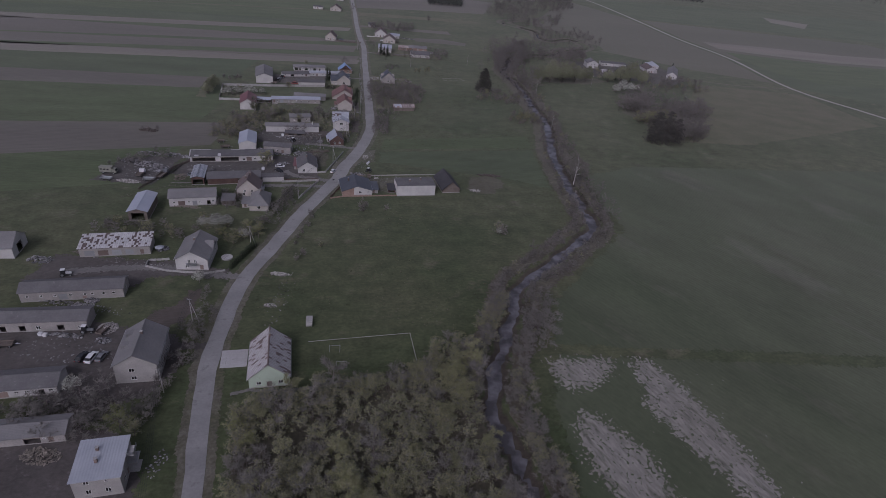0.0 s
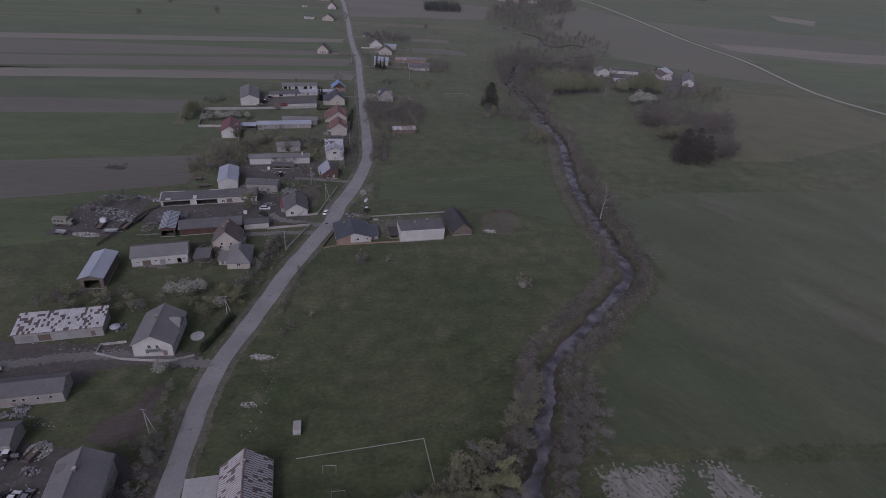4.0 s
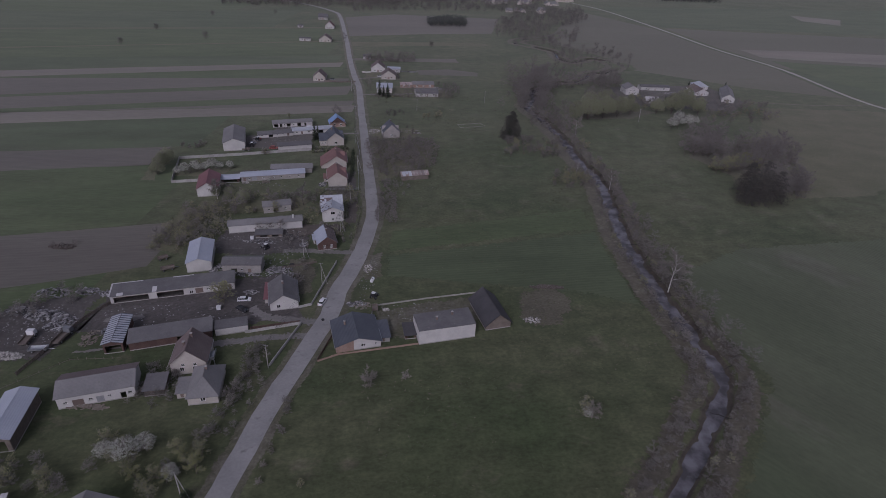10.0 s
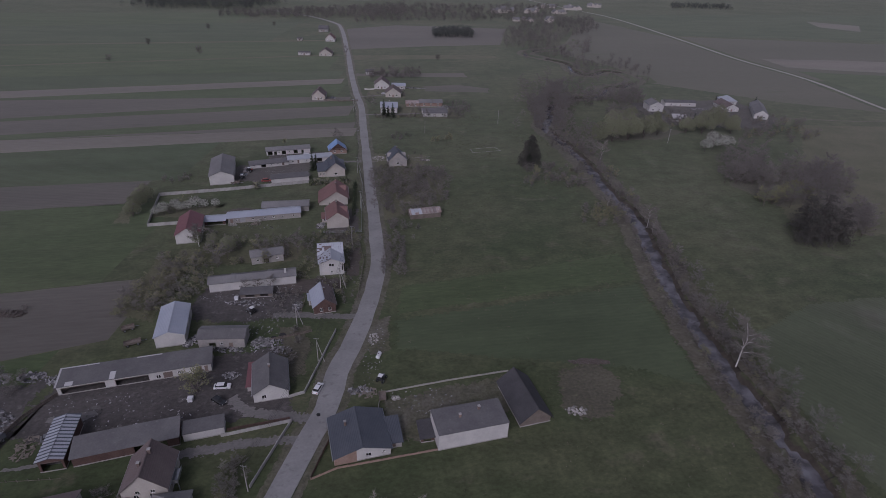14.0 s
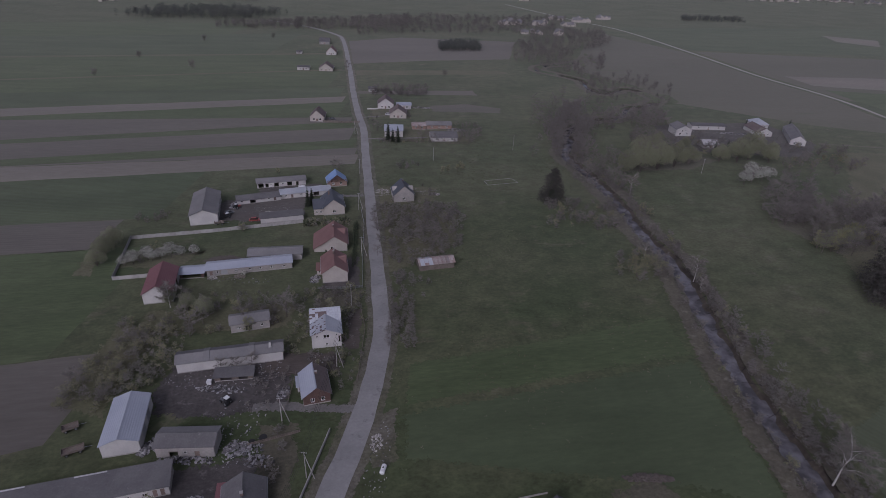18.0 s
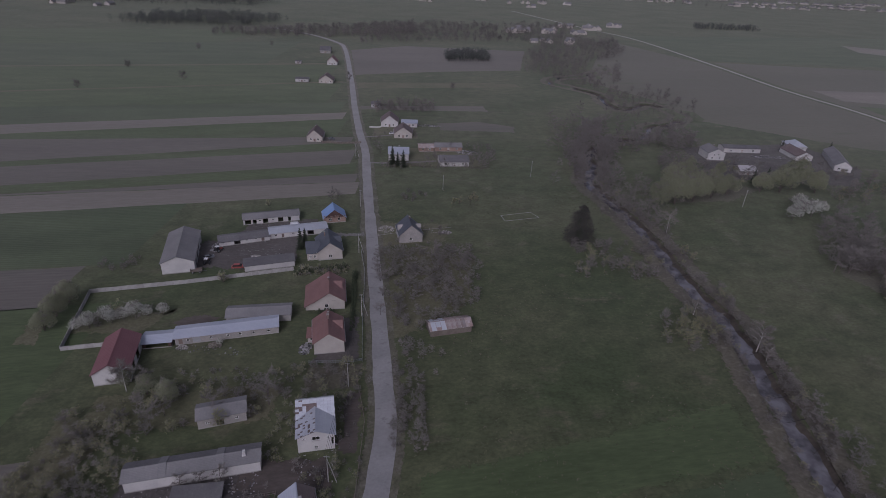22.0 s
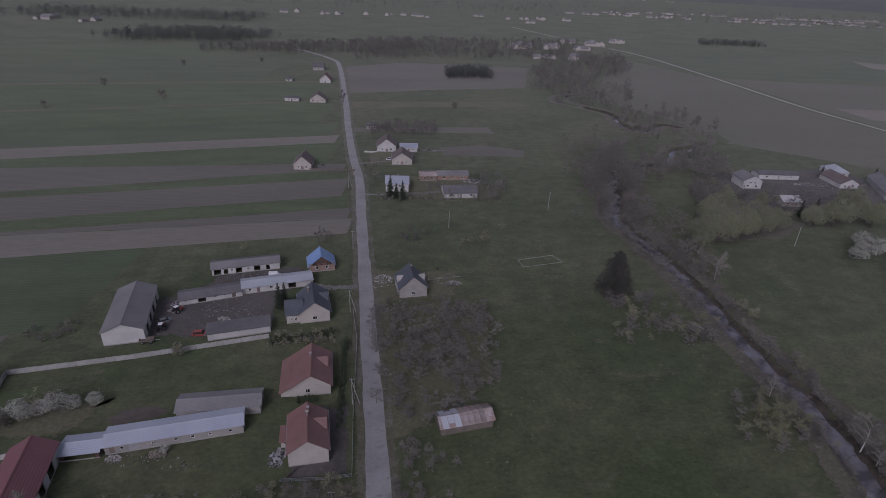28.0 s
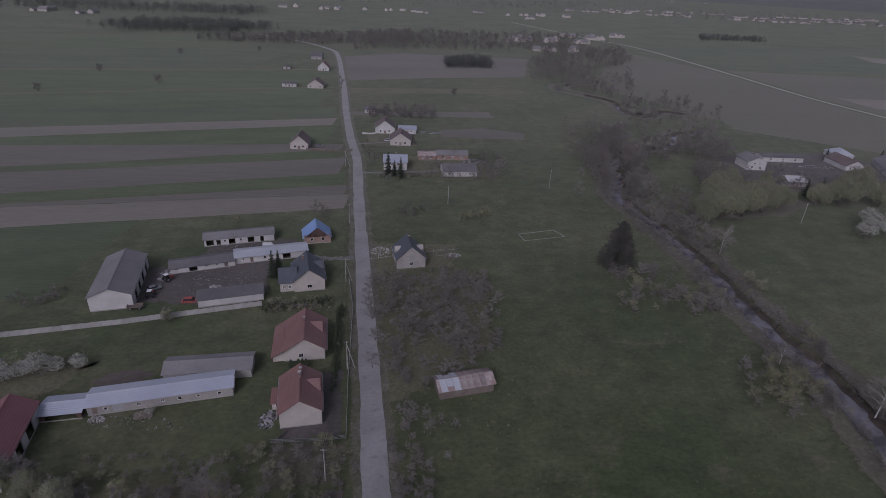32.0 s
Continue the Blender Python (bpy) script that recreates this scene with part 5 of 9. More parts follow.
for sg_ in (-1, 1):
    part("roof_slope", slope_slab(sg_ * 4.0, 4.72, 0, 8.06, 4.8, 0.12), "barebatten", b25, m=rear_)
    roof_sheets(b25, sg_, 4.0, 4.72, 8.06, 4.8, rear_, (11, 9, 0.05, "barebatten", 0.98, "silver"), hole=(5, 8, 3, 7), loose=(4, 11, 0.2))
roof_sheets(b25, -1, 4.85, 4.86, 6.8, 4.5, pose(0, -2.5, 0), (20, 8, 0.17, "barebatten", 0.93, "silver"))
part("ridge_cap", Geo().prism([(-0.2, 8.16), (0.2, 8.16), (0, 8.28)], -4.8, 4.8), "silver", b25, m=rear_)
building("cottage", "small brown wooden cottage with a two-tone roof", (-53.8, 283.2), 18.9, 7.1, 9.9, 3.1, 5.8, "G", "darkwood", "steelblue", roof_right="brownroof", front=win(0.34, 0.72, z=0.9, w=1.0, h=1.3), right=win(0.3, 0.7), left=[(0.6, 0, 0.9, 2.0, "d")], chimneys=[(0.6, 1.0, 6.2)])
building("shed", "porch with a pale tin roof on the wooden cottage", (-58.1, 284.5), 17.2, 1.7, 3.6, 2.0, 2.3, "M", "white", "steelblue", front=[(0.5, 0, 0.8, 1.9, "d")], category="shed")
building("barn", "white barn with a maroon sheet metal roof", (-116.8, 329.5), 16.2, 9.1, 16.5, 4.0, 6.7, "G", "white", "maroon", right=[(0.3, 0, 3.0, 3.2, "o"), (0.65, 0, 3.4, 3.2, "o")], category="barn")
building("shed", "long low stable under a pale blue metal roof", (-91.7, 346.6), 16.9, 30.0, 6.1, 2.6, 3.4, "S", "block", "steelblue",
         front=[(0.05, 0, 1.1, 2.0, "d"), (0.2, 0.3, 2.2, 1.9, "m"), (0.34, 1.0, 0.9, 0.8, "w"), (0.5, 1.0, 0.9, 0.8, "w"), (0.62, 1.0, 0.9, 0.8, "w"), (0.75, 1.0, 0.8, 0.7, "w"), (0.9, 0.9, 0.9, 0.8, "w"), (0.12, 1.0, 0.8, 0.8, "w")], category="barn")
building("shed", "open dark lean-to linking the stable to the barn", (-110.6, 340.5), 13.0, 8.1, 5.8, 2.0, 2.8, "S", "darkwood", "steelblue", front=[(0.5, 0, 6.2, 1.9, "o")], category="shed")
building("shed", "grey sheet-roofed shed with a hipped end", (-84.8, 356.1), 10.8, 19.9, 6.4, 2.6, 3.7, "S", "render", "eternit", category="shed")
b31 = building("house", "cream two-storey house with a red-brown roof", (-60.0, 345.3), 13.0, 9.0, 12.3, 4.2, 7.3, "G", "cream", "redtile", right=win(0.3, 0.7, z=1.0) + win(0.3, 0.7, z=3.0, h=1.1), left=[(0.6, 0, 1.0, 2.1, "d")] + win(0.25), chimneys=[(0.0, 1.6, 8.9), (0.2, 3.4, 8.6)])
building("shed", "small glazed porch on the cream house", (-65.3, 346.0), 10.0, 2.6, 4.0, 2.0, 2.6, "M", "cream", "redtile", front=win(0.5, z=0.8, w=1.2, h=1.1), category="shed")
b32 = building("house", "cream house with a broad red tiled roof", (-64.4, 368.8), 11.2, 9.9, 13.4, 3.5, 6.8, "G", "cream", "redtile", front=win(0.4, z=0.9, w=1.2) + win(0.64, z=3.6, w=1.2, h=1.1), right=win(0.2, 0.5, 0.8), left=win(0.5), chimneys=[(-0.2, 1.5, 7.8)], over=0.6)
b33 = building("house", "grey-roofed cream house with a side wing", (-71.3, 402.1), 16.0, 9.3, 12.4, 3.9, 7.5, "G", "cream", "darktile", front=win(0.36, 0.62, z=3.9, w=1.1, h=1.2) + win(0.5, z=1.0, w=1.5, h=1.2), right=win(0.25, 0.5, 0.75), chimneys=[(-1.4, 2.2, 8.2)], over=0.5)
side_wing = part("wing", Geo().prism([(-4.3, 0.02), (4.3, 0.02), (4.3, 3.4), (0, 6.0), (-4.3, 3.4)], -1.9, 2.2), "cream", b33, m=pose(-6.6, -1.2, 0, 0, 0, 90))
for x_, z_ in ((-8.1, 1.0), (-6.4, 1.0)):
    fill_opening(b33, "w", 1.0, 1.2, pose(x_, -5.6, z_))
for sg_ in (-1, 1):
    part("roof_slope", slope_slab(sg_ * 4.8, 3.1, 0, 6.15, 2.9, 0.12), "darktile", b33, m=pose(-6.3, -1.2, 0, 0, 0, 90))
    part("roof_slope", slope_slab(sg_ * 1.9, 4.6, 0, 6.3, 1.7, 0.1), "darktile", b33, m=pose(3.2, 1.4, 0, 0, 0, 90))
part("side_gable", Geo().prism([(-1.6, 3.6), (1.6, 3.6), (1.6, 4.8), (0, 6.2), (-1.6, 4.8)], 0, 2.6), "cream", b33, m=pose(4.7, 1.4, 0, 0, 0, 90))
building("barn", "large white barn with a grey gabled roof", (-125.9, 392.5), 17.2, 11.2, 25.2, 4.6, 6.9, "G", "white", "eternit", right=[(0.2, 0, 3.0, 3.2, "o"), (0.42, 0, 3.0, 3.2, "o"), (0.64, 0, 3.0, 3.2, "o"), (0.86, 0, 2.4, 3.2, "o")], category="barn")
building("shed", "low white shed with a flat tar roof", (-91.4, 389.1), 19.8, 18.1, 5.3, 2.4, 2.7, "M", "white", "tar", back=[(0.4, 0, 2.4, 2.2, "m")], category="shed")
building("shed", "long low white farm building with a dark roof", (-107.6, 408.6), 23.5, 19.6, 6.6, 2.0, 2.9, "S", "white", "tar", front=win(0.1, 0.55, 0.72, z=1.2, w=1.0, h=0.8) + [(0.35, 0, 2.4, 2.0, "o"), (0.86, 0, 1.2, 2.0, "d")], category="barn")
building("shed", "white stable with a pale sheet metal roof", (-87.6, 417.6), 20.6, 23.6, 6.4, 2.5, 3.3, "S", "white", "silver", front=win(0.1, 0.4, z=1.1, w=1.0, h=0.9) + [(0.22, 0, 1.0, 2.0, "d"), (0.7, 0, 2.6, 2.2, "o")], category="barn")
building("barn", "long white stable with dark doorways", (-102.4, 429.0), 19.4, 23.6, 6.6, 2.7, 3.7, "S", "white", "eternit", front=[(0.08, 0.1, 2.4, 2.2, "o"), (0.2, 0.1, 1.4, 2.1, "o"), (0.39, 0.1, 2.2, 2.2, "o"), (0.66, 0.1, 2.2, 2.2, "o"), (0.82, 0.1, 1.2, 2.1, "o")] + win(0.29, 0.52, z=1.2, w=0.9, h=0.8), category="barn", roof_right="tar")
building("house", "brown brick house with a bright blue metal roof", (-75.4, 433.0), 16.6, 9.5, 7.7, 2.5, 6.3, "G", "brick", "blueroof", front=win(0.3, 0.7, w=1.1) + win(0.5, z=3.4, w=0.8, h=0.8), right=win(0.5), category="house", gable_wall="darkwood")
b39 = building("shed", "derelict wooden shed with rusty roof sheets", (-22.7, 354.5), 17.3, 13.7, 5.6, 2.5, 3.7, "S", "timber", "rust", right=[(0.5, 0, 1.4, 1.9, "d")], category="shed", base=False)
for i_ in range(8):
    for sg_ in (-1, 1):
        y0_ = -6.5 + 1.64 * i_
        part("roof_sheet", slope_slab(sg_ * (3.15 + 0.05 * (i_ % 3)), 2.43, 0, 3.84, 0.76, 0.04), "silver" if i_ > 4 else "rust", b39, m=pose(0, 0, 0.0, 0, 0, 90) @ pose(0, y0_ + 0.7, 0.02 * (i_ % 2)))
b40 = building("house", "new grey-white house with a dark blue-grey roof", (-40.5, 418.8), 14.0, 9.7, 9.8, 3.7, 8.1, "G", "block", "darktile", front=win(0.36, 0.66, z=3.7, w=1.2, h=1.1) + win(0.5, z=1.0, w=1.3, h=1.2), right=win(0.3, 0.7), left=win(0.4), chimneys=[(0.4, 2.4, 8.7)])
for sg_ in (-1, 1):
    part("dormer", Geo().prism([(-1.3, 3.0), (1.3, 3.0), (1.3, 4.4), (0, 5.6), (-1.3, 4.4)], 0, 2.2), "block", b40, m=pose(sg_ * 4.95, 0.6, 0.4, 0, 0, 90 * sg_))

part("lean_to", Geo().prism([(-8.0, 0.02), (-4.97, 0.02), (-4.97, 3.3), (-8.0, 1.45)], -6.5, 6.0), "cream", b32, "low lean-to under the long roof slope")
part("roof_slope", slope_slab(-8.5, 1.3, -5.5, 3.24, 7.1, 0.12), "redtile", b32)
for house_, zr_ in ((b31, 7.0), (b32, 6.6)):
    dormer_ = part("dormer", Geo().prism([(-1.6, zr_ - 3.6), (1.6, zr_ - 3.6), (1.6, zr_ - 2.2), (0, zr_ - 0.6), (-1.6, zr_ - 2.2)], 0, 3.4), "cream", house_, m=pose(4.2, 1.6, 0, 0, 0, 90))
    for sg_ in (-1, 1):
        part("roof_slope", slope_slab(sg_ * 1.95, zr_ - 2.5, 0, zr_ - 0.52, 1.9, 0.1), "redtile", house_, m=pose(2.6, 1.6, 0, 0, 0, 90))

# far houses along the road
for name_, label_, c_, w_, d_, h_, r_, wall_, roof_, kind_ in (
        ("house", "cream house with a brown roof in open fields", (-109.1, 547.7), 9.5, 11.7, 3.4, 7.6, "cream", "brownroof", "G"),
        ("house", "white house with a dark gabled roof", (-66.8, 589.3), 11.7, 13.0, 3.6, 8.0, "white", "brownroof", "G"),
        ("house", "grey house with a dark steep roof", (-55.4, 565.0), 11.7, 12.3, 3.2, 7.2, "cream", "brownroof", "G"),
        ("garage", "white garage with a pale metal roof", (-53.1, 589.1), 10.7, 9.0, 3.0, 4.0, "white", "steelblue", "S"),
        ("house", "white house with a pale tin roof behind spruces", (-54.4, 521.5), 11.6, 12.3, 4.2, 6.2, "white", "steelblue", "S"),
        ("shed", "brick stable with a long grey roof", (-25.8, 540.9), 16.8, 8.2, 2.8, 4.2, "brick", "eternit", "S"),
        ("shed", "old brick shed with a patched roof", (-39.2, 538.2), 8.9, 8.2, 2.6, 3.6, "brick", "rust", "S"),
        ("barn", "white barn with a dark low roof", (-22.2, 516.1), 16.7, 11.6, 2.8, 4.8, "white", "tar", "S"),
        ("outbuilding", "long white low outbuilding", (-157.8, 712.9), 11.3, 7.0, 2.8, 3.6, "white", "tar", "S"),
        ("house", "beige house with a wide brown roof", (-136.6, 715.1), 12.5, 12.6, 2.8, 7.0, "cream", "brownroof", "G"),
        ("house", "white house with a steep roof and tall windows", (-147.9, 800.6), 10.3, 12.7, 3.2, 8.0, "white", "redtile", "G"),
        ("house", "unfinished grey block house", (-169.1, 869.0), 11.6, 12.9, 3.2, 6.6, "render", "tar", "S"),
        ("garage", "small white garden hut", (-182.1, 796.1), 5.7, 5.7, 2.4, 3.0, "white", "tar", "S"),
        ("shed", "small pale shed among bare bushes", (-82.7, 637.2), 6.8, 6.9, 2.6, 4.0, "white", "tar", "S"),
        ("house", "white plastered farmhouse across the stream", (143.2, 552.9), 10.8, 12.4, 4.8, 7.4, "white", "eternit", "G"),
        ("barn", "long white stable of the outlying farm", (168.5, 569.6), 24.9, 8.3, 3.0, 4.0, "white", "tar", "S"),
        ("barn", "shed with a pale pyramid roof", (212.4, 582.9), 10.2, 12.4, 3.0, 6.0, "white", "silver", "H"),
        ("barn", "white barn with a grey roof at the outlying farm", (223.8, 553.3), 9.3, 35.2, 3.6, 6.6, "white", "eternit", "G"),
        ("shed", "ruined pale shed among the bushes", (152.3, 525.6), 10.1, 8.2, 2.8, 4.6, "block", "oldsheet", "S"),
        ("shed", "low dark barn of the outlying farm", (203.5, 564.0), 11.0, 18.2, 3.0, 5.8, "white", "brownroof", "G")):
    n_ = 3 if w_ > 12 else 2
    building(name_, label_, c_, {"barn": 9, "shed": 9}.get(name_, 5) if c_[0] < 100 else -20 if r_ == 6.6 else 4, w_, d_, h_, r_, kind_, wall_, roof_,
             front=win(*[(k + 0.5) / n_ * 0.9 + 0.05 for k in range(n_)], z=1.0, w=1.2) + (win(0.38, 0.62, z=h_ - 0.35 - 1.2 if h_ > 4 else 1.0, w=1.0, h=1.1) if h_ > 4 else [(0.5, 0, 1.2, 2.0, "d")]),
             right=win(0.3, 0.7), category="house" if name_ == "house" else "shed", chimneys=[(0.3, 0.6, r_ + 0.8)] if name_ == "house" else ())


# ---- trees and bushes ----
def grow(seed, h, spread, stems=1, bole=0.3, r=0.16, twigs=1500, twig=0.9, lean=0.0, limbs=7, droop=0.0, thin=0.03, sparse=False):
    """A branching frame and its fine twigs: (wood, twigs, tips)."""
    rng = random.Random(seed)
    wood, fine, tips = Geo(), Geo(), []
    spots = []
    for s in range(stems):
        a0 = 2 * math.pi * s / max(1, stems) + rng.uniform(-0.5, 0.5)
        out = (0.0 if stems == 1 else rng.uniform(0.15, 0.42) * spread)
        p = Vector((0.12 * math.cos(a0) * (stems > 1), 0.12 * math.sin(a0) * (stems > 1), 0))
        top = Vector((math.cos(a0) * out + lean, math.sin(a0) * out, h * rng.uniform(0.72, 0.95)))
        path = [p]
        n = 5
        for k in range(1, n + 1):
            t = k / n
            path.append(p.lerp(top, t) + Vector((rng.uniform(-1, 1), rng.uniform(-1, 1), 0)) * 0.035 * h * t)
        rr = r / (1 if stems == 1 else 1.7)
        for k in range(n):
            wood.tube(path[k], path[k + 1], rr * (1 - 0.17 * k), rr * (1 - 0.17 * (k + 1)), 3 if sparse else 5)
        m = limbs if stems == 1 else max(3, limbs // 2)
        for b in range(m):
            t = bole + (0.97 - bole) * (b + rng.random() * 0.8) / m
            k = min(n - 1, int(t * n))
            q = path[k].lerp(path[k + 1], t * n - k)
            a = b * 2.4 + rng.uniform(-0.5, 0.5) + a0
            reach = spread * (1.0 - 0.55 * t) * rng.uniform(0.75, 1.1) * (1 if stems == 1 else 0.6)
            e = q + Vector((math.cos(a) * reach, math.sin(a) * reach, h * rng.uniform(0.08, 0.26) * (1 - droop)))
            mid = q.lerp(e, 0.5) + Vector((rng.uniform(-0.2, 0.2), rng.uniform(-0.2, 0.2), 0.05 * h))
            wood.tube(q, mid, rr * 0.42, rr * 0.28, 3).tube(mid, e, rr * 0.28, rr * 0.1, 3)
            for c in range(3):
                u = 0.3 + 0.65 * c / 2
                q2 = (q.lerp(mid, u * 2) if u < 0.5 else mid.lerp(e, u * 2 - 1))
                a2 = a + rng.choice((-1, 1)) * rng.uniform(0.4, 1.2)
                l2 = reach * rng.uniform(0.3, 0.5)
                e2 = q2 + Vector((math.cos(a2) * l2, math.sin(a2) * l2, l2 * rng.uniform(0.2, 0.9) - droop * l2))
                if not sparse:
                    wood.tube(q2, e2, rr * 0.16, rr * 0.05, 3)
                spots.append((q2, e2))
            spots.append((mid, e))
        spots.append((path[-2], path[-1]))
    for _ in range(twigs):
        q, e = rng.choice(spots)
        b = q.lerp(e, rng.uniform(0.1, 1.0))
        d = (e - q).normalized() * 0.6 + Vector((rng.uniform(-1, 1), rng.uniform(-1, 1), rng.uniform(-0.5, 1.0) - droop * 1.2))
        t = b + d.normalized() * twig * rng.uniform(0.5, 1.2)
        s = d.cross(Vector((rng.uniform(-1, 1), rng.uniform(-1, 1), rng.uniform(-1, 1)))).normalized() * thin
        fine.face(b - s, b + s, t)
        tips.append(b.lerp(t, rng.random()))
    return wood, fine, tips


def leaves(seed, tips, n, size):
    rng = random.Random(seed)
    g = Geo()
    for _ in range(n):
        c = rng.choice(tips) + Vector((rng.gauss(0, 1), rng.gauss(0, 1), rng.gauss(0, 1))) * 0.16
        u = Vector((rng.uniform(-1, 1), rng.uniform(-1, 1), rng.uniform(-0.6, 0.6))).normalized()
        v = u.cross(Vector((rng.uniform(-1, 1), rng.uniform(-1, 1), rng.uniform(-1, 1)))).normalized()
        k = size * rng.uniform(0.6, 1.3)
        g.face(c - u * k, c - v * k * 0.6, c + u * k, c + v * k * 0.6)
    return g


def domes(seed, lobes, n, size):
    """Small leaves over the outside of several round lobes (x, y, z, radius, height)."""
    rng = random.Random(seed)
    g = Geo()
    total = sum(l[3] * l[4] for l in lobes)
    for x, y, z, r, h in lobes:
        for _ in range(int(n * r * h / total)):
            a, u = rng.uniform(0, 6.283), rng.uniform(-0.75, 1.0)
            k = rng.uniform(0.55, 1.0) ** 0.5 * (1 + 0.10 * math.sin(3 * a + 5 * u))
            q = math.sqrt(max(0.0, 1 - u * u))
            c = Vector((x + math.cos(a) * q * r * k, y + math.sin(a) * q * r * k, z + u * h * k))
            d = Vector((math.cos(a) * q, math.sin(a) * q, u + 0.3)).normalized()
            s = d.cross(Vector((rng.uniform(-1, 1), rng.uniform(-1, 1), rng.uniform(-1, 1)))).normalized()
            e = (d * rng.uniform(-0.3, 0.9) + s.cross(d) * rng.uniform(-1, 1)).normalized()
            m = size * rng.uniform(0.6, 1.3)
            g.face(c - e * m, c - s * m * 0.55, c + e * m, c + s * m * 0.55)
    return g


def spire(seed, h, r, n, size):
    """A full, round-shouldered conifer crown of short drooping sprays."""
    rng = random.Random(seed)
    g = Geo()
    for _ in range(n):
        t = rng.random() ** 1.5
        a = rng.uniform(0, 6.283)
        k = r * (1 - t) ** 0.55 * min(1.0, 0.7 + 2.5 * t) * rng.uniform(0.6, 1.0) ** 0.5 * (1 + 0.13 * math.sin(4 * a + 22 * t))
        c = Vector((math.cos(a) * k, math.sin(a) * k, h * (0.03 + 0.97 * t)))
        o = Vector((math.cos(a), math.sin(a), rng.uniform(-0.7, 0.25))).normalized()
        s = Vector((-math.sin(a), math.cos(a), rng.uniform(-0.3, 0.3))).normalized()
        m = size * rng.uniform(0.7, 1.3)
        g.face(c - o * m * 0.5, c - s * m * 0.45, c + o * m, c + s * m * 0.45)
    return g


def tufted(seed, h, r, clumps, per, size, power=0.75, bare=0.04, spread=0.75):
    """A conifer crown of many drooping tufts set along its boughs, with gaps between them."""
    rng = random.Random(seed)
    g = Geo()
    for _ in range(clumps):
        t = rng.random() ** 1.35
        a = rng.uniform(0, 6.283)
        k = r * (1 - t) ** power * min(1.0, 0.75 + 2.0 * t) * rng.choice((0.45, 0.75, 0.95, 1.05)) * rng.uniform(0.9, 1.08)
        c = Vector((math.cos(a) * k, math.sin(a) * k, h * (bare + (1 - bare) * t) - 0.12 * k))
        o = Vector((math.cos(a), math.sin(a), -0.35)).normalized()
        w = spread * (0.6 + 0.5 * (1 - t))
        for _ in range(per):
            p = c + o * rng.gauss(0, w) + Vector((rng.gauss(0, 1), rng.gauss(0, 1), rng.gauss(0, 0.5))) * w * 0.62
            d = (o * rng.uniform(0.2, 1.0) + Vector((rng.uniform(-1, 1), rng.uniform(-1, 1), rng.uniform(-0.9, 0.3)))).normalized()
            e = d.cross(Vector((rng.uniform(-1, 1), rng.uniform(-1, 1), rng.uniform(-1, 1)))).normalized()
            m = size * rng.uniform(0.6, 1.3)
            g.face(p - d * m * 0.6, p - e * m * 0.35, p + d * m, p + e * m * 0.35)
    return g


def conifer(seed, h, r, bare=0.06, power=0.8):
    rng = random.Random(seed)
    wood, g = Geo(), Geo()
    wood.tube((0, 0, 0), (0, 0, h * 0.6), 0.2, 0.1, 6).tube((0, 0, h * 0.6), (0, 0, h), 0.1, 0.02, 5)
    z = h * bare
    while z < h * 0.98:
        t = z / h
        reach = r * (1 - t) ** power * (0.8 + 0.2 * math.sin(t * 40)) * min(1.0, 0.55 + t * 3)
        for k in range(int(7 + 9 * (1 - t))):
            a = rng.uniform(0, 2 * math.pi)
            l = reach * rng.uniform(0.6, 1.1)
            d = Vector((math.cos(a), math.sin(a), 0))
            s = Vector((-math.sin(a), math.cos(a), 0))
            p = Vector((0, 0, z + rng.uniform(-0.1, 0.1)))
            for j in range(5):
                u = (j + 0.6) / 5
                c = p + d * l * u + Vector((0, 0, -0.35 * l * u * u + 0.1))
                w = l * 0.2 * (1.25 - u)
                for sg in (-1, 1):
                    e = c + s * sg * w * rng.uniform(1.0, 1.9) + d * w * 0.8 + Vector((0, 0, rng.uniform(-0.3, 0.05)))
                    g.face(c - d * 0.14, e, c + d * 0.2)
                g.face(c - s * 0.1, c + d * l * 0.25 + Vector((0, 0, -0.12)), c + s * 0.1)
        z += h * 0.026
    return wood, g


def proto(name, label, category, parts):
    """A tree kept to be copied; it is itself the first of its kind."""
    return name, label, category, [(pn, g.mesh(pn, M[mt])) for pn, g, mt in parts]


def plant(kind, x, y, s=1.0, turn=None, group="", z=0.0, sz=None):
    name, label, category, parts = PROTO[kind]
    rng = random.Random(int(x * 31 + y * 17))
    a = rng.uniform(0, 360) if turn is None else turn
    t = thing(name, label, category, pose(x, y, z, 0, 0, a) @ Matrix.Diagonal((s, s, (sz or s), 1)), group)
    for pn, me in parts:
        part(pn, me, "", t)
    return t


PROTO = {}


